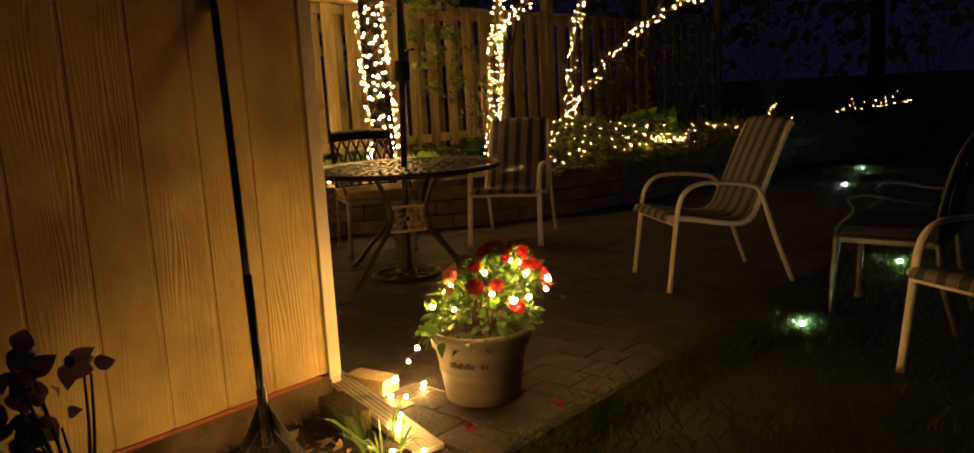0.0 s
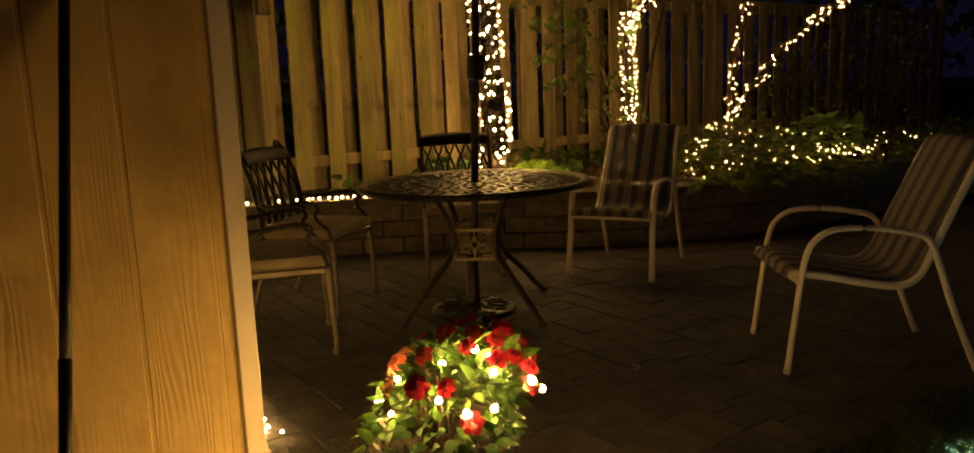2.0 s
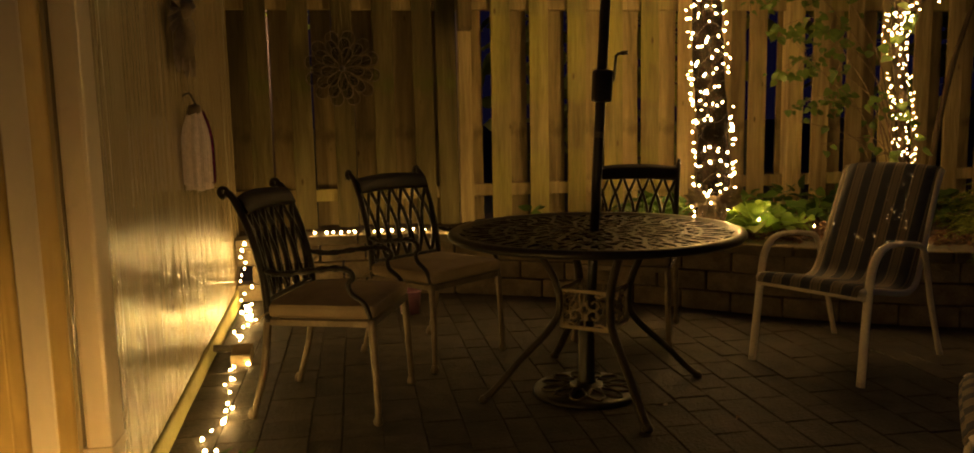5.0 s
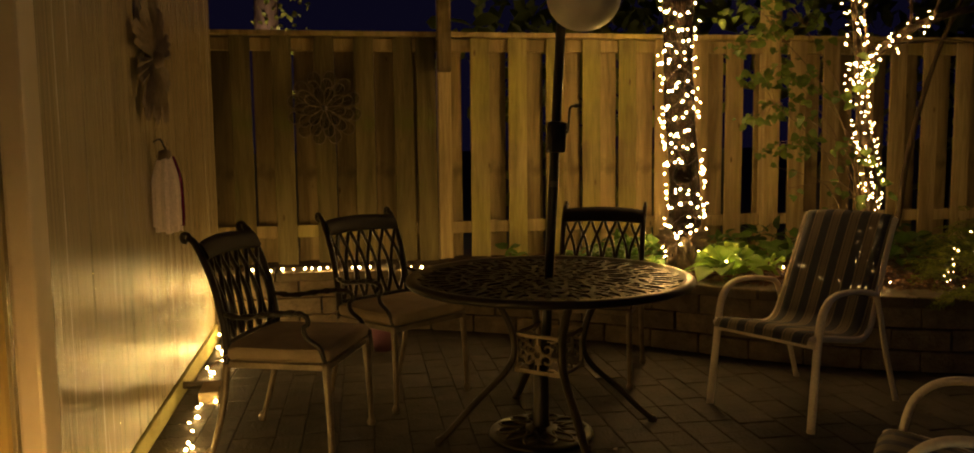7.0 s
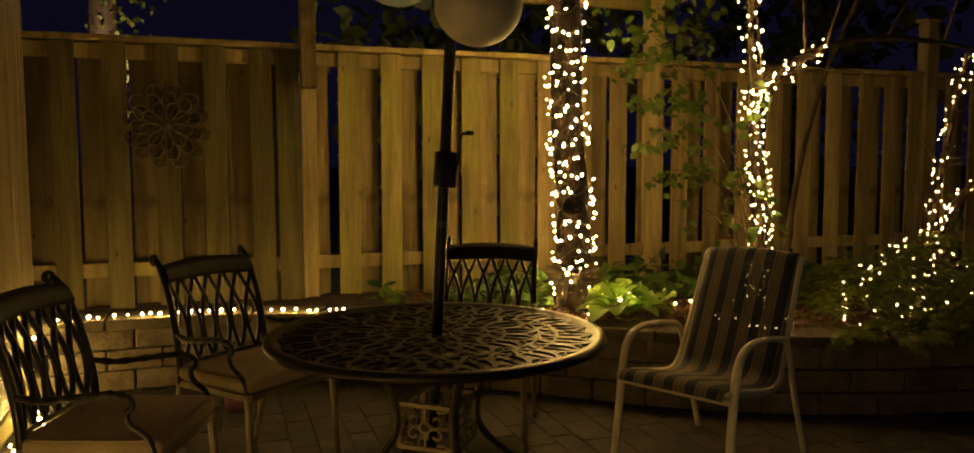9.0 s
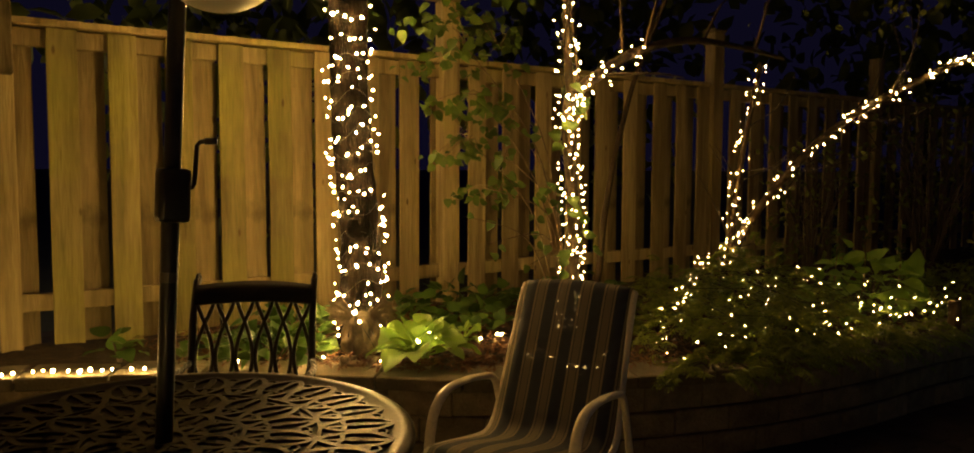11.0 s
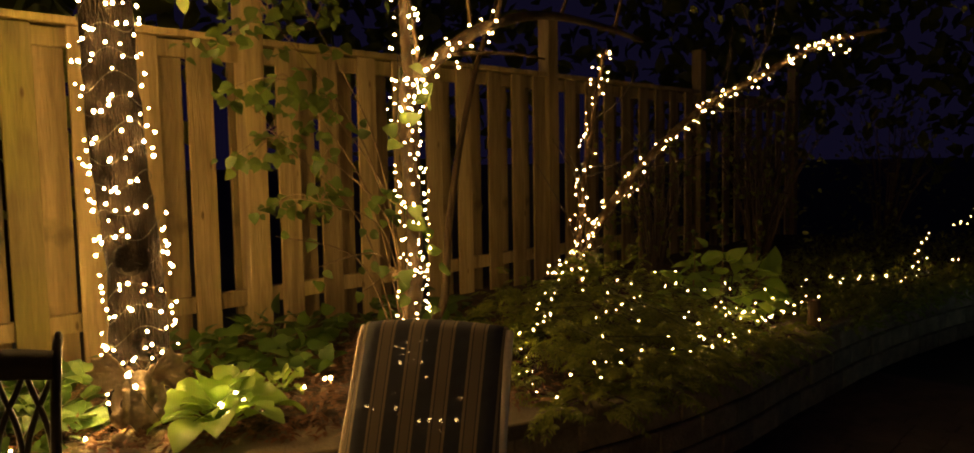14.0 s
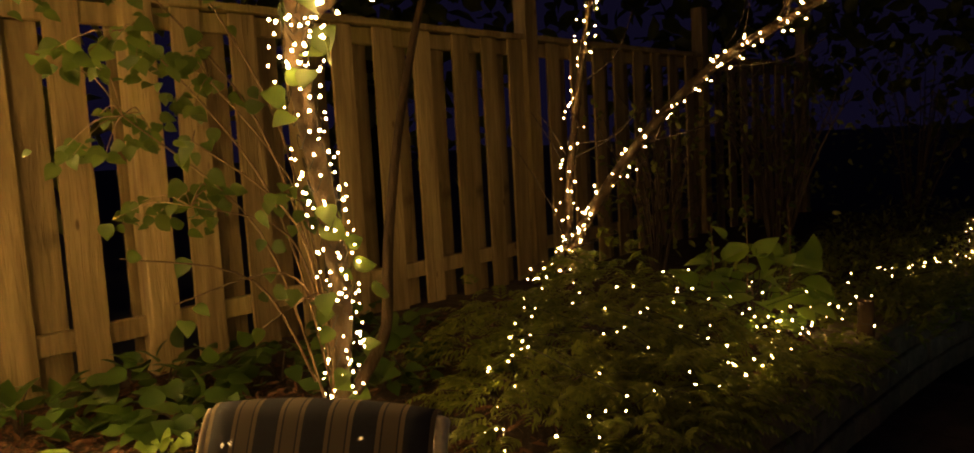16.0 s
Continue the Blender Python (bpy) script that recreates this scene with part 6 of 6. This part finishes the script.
# ---- winged statue ----
def statue():
    bm = bmesh.new()

    def blob(c, s, rot=(0, 0, 0), sub=2):
        bmesh.ops.create_icosphere(bm, subdivisions=sub, radius=1, matrix=pose(*c, *rot) @ Matrix.Diagonal((*s, 1)))
    blob((-0.01, 0, 0.09), (0.055, 0.06, 0.09))
    blob((0.0, 0, 0.165), (0.05, 0.062, 0.05))
    blob((0.045, 0.012, 0.205), (0.042, 0.04, 0.040))
    blob((0.082, 0.014, 0.190), (0.022, 0.024, 0.018))
    for s in (-1, 1):
        blob((0.030, s * 0.036 + 0.01, 0.240), (0.009, 0.012, 0.028), (s * -25, 0, 0), 1)
        blob((0.05, s * 0.062, 0.075), (0.055, 0.028, 0.034), (0, -35, s * 12))
        blob((0.078, s * 0.066, 0.015), (0.045, 0.022, 0.017))
        tube(bm, spline([(0.0, s * 0.062, 0.18), (0.04, s * 0.078, 0.12), (0.075, s * 0.04, 0.10), (0.085, s * 0.03, 0.19)], 4), [0.019, 0.013], 7)
        # bat wing: ribs and a scalloped skin
        root = Vector((-0.03, s * 0.03, 0.19))
        tips = [Vector((0.0, s * 0.115, 0.315)), Vector((0.005, s * 0.158, 0.285)), Vector((0.005, s * 0.18, 0.24)), Vector((0.0, s * 0.165, 0.195)), Vector((-0.01, s * 0.12, 0.15))]
        for t in tips:
            tube(bm, [root, root.lerp(t, 0.5) + Vector((0.008, 0, 0.012)), t], [0.008, 0.004], 6)
        edge = []
        for a, b in zip(tips, tips[1:]):
            edge += [a, a.lerp(b, 0.5).lerp(root, 0.14)]
        edge.append(tips[-1])
        for off in (0.004, -0.004):
            r = bm.verts.new(root + Vector((off, 0, 0)))
            e = [bm.verts.new(q + Vector((off, 0, 0))) for q in edge]
            for p, q in zip(e, e[1:]):
                bm.faces.new((r, p, q) if off > 0 else (r, q, p))
    box(bm, (-0.06, -0.085, -0.03), (0.11, 0.085, 0.006), 0.008)
    for v in bm.verts:
        v.co += 0.003 * noise.noise_vector(v.co * 40)
    me = bpy.data.meshes.new("statue")
    bm.to_mesh(me)
    bm.free()
    ob = finish("statue", me, M_STATUE, None, "", True)
    rm = ob.modifiers.new("carved", "REMESH")
    rm.mode, rm.voxel_size, rm.use_smooth_shade = "VOXEL", 0.0055, True
    ob.matrix_world = pose(-4.63, 5.40, CAPZ + 0.012, 0, 0, -34) @ Matrix.Scale(1.0, 4)
    return tagged(ob, "small cast-stone winged gargoyle statue crouching on the wall", "statue")


statue()
stub = thing("log_stub", pose(-3.42, 8.64, CAPZ), "short cut log standing on the cap stones", "log")
part("bark", tubed(spline([(0, 0, 0), (0.004, 0, 0.08), (0.0, 0.003, 0.17)], 4), [0.038, 0.034], 12), M_STEM, stub, "", True)
part("cut_end", lathed([(0.002, 0.172), (0.034, 0.171)], 12), M_TWIG, stub)
bk = thing("bucket", pose(-4.78, 3.50, 0), "small pink plastic bucket on the paving behind the chairs", "bucket")
part("body", lathed([(0.005, 0.008), (0.055, 0.008), (0.057, 0.0), (0.072, 0.135), (0.077, 0.138), (0.077, 0.146), (0.068, 0.145), (0.055, 0.02), (0.005, 0.018)], 24), M_PINK, bk, "", True)

# ---- warm strings ----
rg = random.Random(61)
W1 = [Vector(p) + Vector((T1[0], T1[1], SOILZ)) for p in line1]
keep = [p for p in W1 if 0.50 < p.z < 2.75]
ln, sp = wrap(keep, (0.114, 0.092), 23, 285, rg, 0.020)
scar = Vector((T1[0] + 0.10, T1[1] - 0.04, SOILZ + 0.66))
sp = [p for p in sp if (p - scar).length > 0.085]
light_string(sp, "warm white fairy lights wound round the thick trunk", ln, 1, 0.72, BULB_MESH_TRUNK)
W2 = [p + O2 for p in l2]
ln, sp = wrap([p for p in W2 if p.z > 0.45], (0.047, 0.034), 22, 190, rg)
light_string(sp, "warm white fairy lights wound round the leaning stem", ln, 2, 0.56, BULB_MESH_SOFT)
ln, sp = wrap([p + O2 for p in l2u[:20]], (0.036, 0.028), 9, 46, rg)
light_string(sp, "warm white fairy lights on the upright limb", ln, 3, 0.68, BULB_MESH_SOFT)
ln, sp = wrap([p + O2 for p in l2r[:14]], (0.036, 0.03), 5, 30, rg)
light_string(sp, "warm white fairy lights on the bent limb", ln, 4, 0.70, BULB_MESH_SOFT)
ln, sp = wrap([p + O3 for p in l3s[6:]], (0.040, 0.022), 16, 66, rg)
light_string(sp, "warm white fairy lights up the thin stem", ln, 5, 0.54, BULB_MESH_SMALL)
ln, sp = wrap([p + O3 for p in l3a[:43]], (0.040, 0.020), 28, 125, rg)
light_string(sp, "warm white fairy lights along the arching limb", ln, 6, 0.54, BULB_MESH_SMALL)

sp = []
for i in range(22):
    a = radians(-105 + 150 * (i % 11) / 10)
    r = 0.125 + 0.012 * rg.random()
    sp.append((T1[0] + 0.02 + r * math.cos(a), T1[1] - 0.01 + r * math.sin(a), 0.56 + 0.10 * (i // 11) + 0.035 * math.sin(2.1 * i) + 0.03 * rg.random()))
light_string(sp, "warm white fairy lights bunched round the foot of the trunk", None, 21, 0.8, BULB_MESH_TRUNK)

# from the corner along the house wall, up to the cap stones and on to the trunk
sp = []
x = -2.05
while x > -5.2:
    sp.append((x, 2.505 + 0.068 * (x + 5.2) + 0.03 * math.sin(9 * x) + rg.gauss(0, 0.022), 0.014 + 0.018 * rg.random()))
    x -= rnd(rg, 0.015, 0.062) if rg.random() < 0.86 else rnd(rg, 0.08, 0.16)
sp = [p for p in sp if p[0] < -2.2]
light_string(sp, "warm fairy lights strewn on the paving along the house wall", None, 7, 1.12, BULB_MESH_WALL)
sp = [(-5.20 - 0.03 * i / 9 + rg.gauss(0, 0.015), 2.47 + rg.gauss(0, 0.02), 0.05 + 0.04 * i) for i in range(10)]
light_string(sp, "warm fairy lights climbing the end of the stone wall", None, 8, 1.2, BULB_MESH_WALL)
sp = []
y = 2.56
while y < 4.55:
    sp.append((bed_edge(y) - 0.045 + rg.gauss(0, 0.016), y, CAPZ + 0.012 + 0.012 * rg.random()))
    y += rnd(rg, 0.035, 0.085)
sp += [(-4.95, 4.7, 0.46), (-4.83, 4.86, 0.455), (-4.72, 5.0, 0.46), (-4.66, 5.1, 0.46), (-4.62, 5.2, 0.47), (-4.66, 5.33, 0.52), (-4.70, 5.37, 0.6)]
light_string(sp, "warm fairy lights along the cap stones", None, 9, 1.2, BULB_MESH_WALL)
sp = [(-4.845, 5.30, 0.47), (-4.92, 5.39, 0.47), (-4.70, 5.40, 0.55), (-4.525, 5.317, 0.685), (-4.52, 5.337, 0.639), (-4.45, 5.42, 0.46), (-4.38, 5.573, 0.545), (-4.36, 5.623, 0.582), (-4.36, 5.653, 0.546), (-4.5, 5.8, 0.52), (-4.61, 6.083, 0.455),
      (-4.65, 6.217, 0.455), (-4.645, 6.244, 0.455), (-4.19, 6.08, 0.455), (-4.14, 6.07, 0.45), (-4.10, 6.148, 0.45), (-3.911, 6.097, 0.45), (-3.893, 6.133, 0.45), (-3.854, 6.15, 0.45), (-3.817, 6.193, 0.45), (-4.0, 6.4, 0.45), (-4.3, 6.5, 0.46), (-4.47, 6.5, 0.5)]
light_string(sp, "warm fairy lights lying in the hosta and mulch", None, 10, 1.15)
sp = []
for i in range(56):
    y = 6.85 + 1.75 * i / 55
    sp.append((-3.92 + 0.30 * math.sin(i * 1.3) + 0.15 * math.sin(i * 0.37), y + rg.gauss(0, 0.06), SOILZ + rnd(rg, 0.10, 0.36)))
light_string(sp, "warm fairy lights threaded through the evergreen shrub", None, 11, 0.42, BULB_MESH_SMALL)
sp = []
y = 6.7
while y < 8.75:
    for k in range(1 + (rg.random() < 0.35)):
        sp.append((bed_edge(y) - 0.12 - max(0, 0.16 * (y - 7.9)) + rg.gauss(0, 0.03), y, CAPZ + rnd(rg, 0.07, 0.15)))
    y += rnd(rg, 0.05, 0.11) if y > 7.5 else rnd(rg, 0.1, 0.2)
sp += [(-3.70 + rg.gauss(0, 0.06), 8.1 + 0.05 * i, 0.52 + 0.06 * rg.random()) for i in range(14)]
sp += [(-3.47, 8.60, 0.58), (-3.44, 8.58, 0.62), (-3.40, 8.66, 0.61), (-3.49, 8.55, 0.52), (-3.36, 8.56, 0.50)]
light_string(sp, "warm fairy lights along the far cap stones and log", None, 12, 0.52, BULB_MESH_SMALL)
trail = spline([(-4.74, 8.20, 0.84), (-4.6, 7.867, 0.793), (-4.5, 7.68, 0.74), (-4.3, 7.33, 0.66), (-4.1, 6.974, 0.60), (-3.95, 6.751, 0.53), (-3.72, 6.585, 0.47)], 5)
sp = [trail[i] + Vector((rg.gauss(0, 0.03), rg.gauss(0, 0.03), rg.gauss(0, 0.02))) for i in range(0, len(trail))]
light_string(sp, "warm fairy lights trailing down from the thin stems", None, 13, 0.48, BULB_MESH_SMALL)
sp = []
for i in range(19):
    t = i / 18
    y = 8.92 + 1.95 * t
    sp.append((-3.5 + rg.gauss(0, 0.04), y + rg.gauss(0, 0.03), 0.66 - 0.20 * t + 0.02 * math.sin(2.3 * i)))
light_string(sp, "warm fairy lights running on along the dark bed", None, 14, 0.42, BULB_MESH_SMALL)
sp = [(-3.40 + rg.gauss(0, 0.03), 10.7 + rg.gauss(0, 0.05), 0.44 + 0.36 * i / 12) for i in range(13)]
sp += [(-3.25 + rg.gauss(0, 0.07), 10.75 + rg.gauss(0, 0.05), 0.44 + 0.25 * rg.random()) for i in range(6)]
light_string(sp, "warm fairy lights up a small far shrub", None, 15, 0.40, BULB_MESH_SMALL)
sp = []
for i in range(27):
    f = rg.random()
    sp.append((-4.42 + 1.34 * f + rg.gauss(0, 0.03), 16.6 + rg.gauss(0, 0.25), 0.40 + 0.2 * f + rg.choice((0.0, 0.02, 0.05, 0.12, 0.22)) * (1 if f < 0.75 else 0.3)))
light_string(sp, "warm fairy lights on a far bush", None, 16, 1.2, BULB_MESH_FAR)
clump("evergreen_shrub", (-3.6, 17.7, -0.03), (0.9, 0.3, 0.75), 400, 0.07, M_DIMLEAF, "dark bush at the far end of the garden", "shrub", rg, 0.5, 0.4, 10)

# in and around the flower pot
sp = []
for (a, el, k) in ((-60, 0.6, 1.0), (-36, 0.5, 1.0), (-95, 0.35, 1.0), (-20, 0.9, 1.0), (-120, 0.6, 1.02), (-135, 0.25, 1.05), (20, 0.7, 1.0), (-55, 1.2, 1.02), (-30, 1.15, 1.0), (100, 0.6, 1), (160, 0.5, 1.0), (-100, 1.0, 0.9), (-15, 0.55, 0.9), (135, 0.35, 1.05), (60, 0.4, 0.95), (195, 0.35, 1.0)):
    a = radians(a)
    sp.append((PC[0] + 0.03 + 0.235 * k * math.cos(a) * math.cos(el) + 0.05 * el, PC[1] + 0.03 + 0.05 * el + 0.225 * k * math.sin(a) * math.cos(el), 0.29 + 0.26 * k * math.sin(el)))
light_string(sp, "warm fairy lights tucked into the potted flowers", None, 17, 1.35, BULB_MESH_POT)
sp = [(-1.60, 2.78, 0.235), (-1.64, 2.77, 0.17), (-1.66, 2.74, 0.12), (-1.70, 2.70, 0.05), (-1.716, 2.66, 0.02), (-1.644, 2.80, 0.016), (-1.607, 2.755, 0.016), (-1.60, 2.66, 0.016), (-1.65, 2.63, 0.018),
      (-1.391, 2.442, 0.07), (-1.334, 2.375, 0.06), (-1.40, 2.43, 0.04), (-1.192, 2.355, 0.03), (-1.269, 2.291, 0.03), (-1.26, 2.24, 0.02), (-1.36, 2.16, 0.03),
      (-1.40, 2.02, 0.03), (-1.38, 1.86, 0.03), (-1.43, 1.66, 0.03)]
light_string(sp, "warm fairy lights running from the pot over the spout", None, 18, 1.24, BULB_MESH_LOW)


# ---- small solar lights in the lawn ----
def solar(x, y, label, s=1.0):
    t = thing("solar_light", pose(x, y, -0.035), label, "garden light", "solar lights")
    part("spike", tubed([(0, 0, -0.01), (0, 0, 0.03)], 0.008, 8), M_BLACK, t)
    part("head", lathed([(0.003, 0.03), (0.028, 0.03), (0.03, 0.045), (0.02, 0.055)], 14), M_BLACK, t, "", True)
    bm = bmesh.new()
    bmesh.ops.create_icosphere(bm, subdivisions=2, radius=0.011 * s, matrix=Matrix.Translation((0.018, -0.026, 0.056)))
    part("led", bm, M_SOLAR, t, "cool white glowing lens", True)


solar(-0.715, 4.30, "small cool solar light shining into the grass")
solar(-0.68, 5.80, "small cool solar light on the lawn", 1.0)
solar(-2.02, 9.18, "small cool solar light far down the lawn", 0.8)
solar(-2.29, 10.7, "small cool solar light far down the lawn", 0.8)

# ---- beyond the fence ----
nt_ = thing("tree", pose(-9.6, 2.33, -0.03), "ivy-grown neighbour tree trunk lit from below behind the fence", "tree")
part("trunk", tubed(spline([(0, 0, 0), (0.03, 0, 1.5), (0, 0.02, 3.2), (0.1, 0.1, 5.0)], 6), [0.17, 0.12], 14), M_STEM, nt_, "", True)
lv = Leaves()
for i in range(260):
    a, z = rnd(rg, -1.6, 1.9), rnd(rg, 1.8, 3.6)
    lv.add((0.17 * math.cos(a), 0.17 * math.sin(a) + abs(rg.gauss(0, 0.18)), z), anyway(rg), Vector((1, 0, 0.3)) + 0.5 * anyway(rg), 0.07, 0.055)
lv.ob("ivy", M_DIMLEAF, nt_)
lv = Leaves()
for i in range(600):
    lv.add((rg.gauss(0, 0.9), rg.gauss(0, 0.9), rnd(rg, 4.2, 6.2)), anyway(rg), anyway(rg, 1), 0.09, 0.06)
lv.ob("crown", M_DIMLEAF, nt_)
lp = thing("garden_lamp", pose(-8.9, 2.42, 0), "tall garden spotlight behind the fence", "lamp")
part("post", tubed([(0, 0, -0.03), (0, 0, 2.08)], 0.02, 8), M_BLACK, lp)
bm = bmesh.new()
bmesh.ops.create_icosphere(bm, subdivisions=2, radius=0.05, matrix=Matrix.Translation((0, 0, 2.11)))
part("globe", bm, M_LAMP, lp, "small white glowing globe", True)
lp = thing("garden_lamp", pose(-12.0, 2.06, 0), "slim garden lamp glimpsed through the fence", "lamp")
part("post", tubed([(0, 0, -0.03), (0, 0, 2.57)], 0.02, 8), M_BLACK, lp)
bm = bmesh.new()
bmesh.ops.create_icosphere(bm, subdivisions=2, radius=0.02, matrix=Matrix.Translation((0, 0, 2.596)))
part("globe", bm, M_LAMP, lp, "small white glowing globe", True)


# ---- retaining wall ----
wall = thing("retaining_wall", Matrix.Translation((-5.33, 2.40, 0)), "curved garden wall of split tan blocks with cap stones", "wall", kind="structure")
W0 = Vector((-5.33, 2.40, 0))


def lumpy(lo, hi, seed):
    bm = bmesh.new()
    box(bm, lo, hi, 0.006)
    for v in bm.verts:
        if v.co.y < lo[1] + 0.03:
            v.co.y += 0.010 * noise.noise((v.co.x * 11, v.co.z * 11, seed * 3.7))
    return bm


block_mesh, cap_mesh = [], []
for k in range(6):
    bm = lumpy((-0.146, 0.0, -0.057), (0.146, 0.17, 0.057), k)
    me = bpy.data.meshes.new("block")
    bm.to_mesh(me)
    bm.free()
    me.materials.append(M_BLOCK)
    block_mesh.append(me)
    bm = lumpy((-0.196, 0.0, -0.03), (0.196, 0.27, 0.03), k + 9)
    me = bpy.data.meshes.new("cap_stone")
    bm.to_mesh(me)
    bm.free()
    me.materials.append(M_CAP)
    cap_mesh.append(me)
rgw = random.Random(71)
for row in range(3):
    s = 0.15 * (row % 2) - 0.05
    while s < WALL_LEN - 0.2:
        p, d = line_at(WALL_LINE, max(s, 0) + 0.15)
        nrm = Vector((-d.y, d.x, 0))
        b = new("block", block_mesh[rgw.randrange(6)])
        b.parent = wall
        p = p + nrm * (0.035 + 0.008 * (2 - row) * -1 + rgw.uniform(-0.004, 0.004)) - W0
        b.matrix_local = Matrix(((d.x, nrm.x, 0, p.x), (d.y, nrm.y, 0, p.y), (0, 0, 1, 0.058 + 0.12 * row), (0, 0, 0, 1)))
        s += 0.30
s = 0.0
while s < WALL_LEN - 0.2:
    p, d = line_at(WALL_LINE, s + 0.2)
    nrm = Vector((-d.y, d.x, 0))
    b = new("cap_stone", cap_mesh[rgw.randrange(6)])
    b.parent = wall
    p = p + nrm * rgw.uniform(-0.004, 0.004) - W0
    b.matrix_local = Matrix(((d.x, nrm.x, 0, p.x), (d.y, nrm.y, 0, p.y), (0, 0, 1, CAPZ - 0.031 + rgw.uniform(-0.002, 0.002)), (0, 0, 0, 1)))
    s += 0.40

# ---- pavers ----
patio = thing("patio", Matrix.Translation((PATIO, HY, 0)), "worn dark concrete pavers in running bond", "patio", kind="structure")
paver_mesh = {}


def paver(L, W):
    key = (round(L, 3), round(W, 3))
    if key not in paver_mesh:
        bm = boxed((-L / 2, -W / 2, -0.02), (L / 2, W / 2, 0), 0.0)
        top = [e for e in bm.edges if all(v.co.z > -0.01 for v in e.verts)]
        bmesh.ops.bevel(bm, geom=top, offset=0.0028, segments=1, affect="EDGES")
        for v in bm.verts:
            v.co.x += 0.003 * noise.noise((v.co.x * 30, v.co.y * 30, L * 50))
            v.co.y += 0.003 * noise.noise((v.co.x * 30, v.co.y * 30, L * 50 + 7))
        me = bpy.data.meshes.new("paver")
        bm.to_mesh(me)
        bm.free()
        me.materials.append(M_PAVER)
        paver_mesh[key] = me
    return paver_mesh[key]


rgq = random.Random(81)
rest_v, rest_f = [], []
made = 0
y = HY + 0.02
row = 0
while y < 9.5:
    W = rgq.choice((0.118, 0.150, 0.150, 0.178))
    cy = y + W / 2
    xe = bed_edge(cy)
    x = PATIO - rgq.uniform(0.0, 0.06)
    while x > xe + 0.06:
        L = rgq.choice((0.148, 0.178, 0.232, 0.232, 0.26))
        cx = x - L / 2
        z = rgq.uniform(-0.002, 0.0015)
        mm = pose(cx - PATIO, cy - HY, z, rgq.uniform(-0.25, 0.25), rgq.uniform(-0.25, 0.25), rgq.uniform(-1.0, 1.0))
        me = paver(L, W)
        if -4.6 < cx < -1.0 and cy < 4.2 and made < 300:
            b = new("paver", me)
            b.parent = patio
            b.matrix_local = mm
            made += 1
        else:
            o = len(rest_v)
            rest_v += [tuple(mm @ v.co) for v in me.vertices]
            rest_f += [tuple(o + q for q in p.vertices) for p in me.polygons]
        x -= L + rgq.uniform(0.002, 0.006)
    y += W + 0.004
    row += 1
me = bpy.data.meshes.new("paving")
me.from_pydata(rest_v, [], rest_f)
me.update()
tagged(finish("paving", me, M_PAVER, patio), "further worn pavers", kind="stuff")
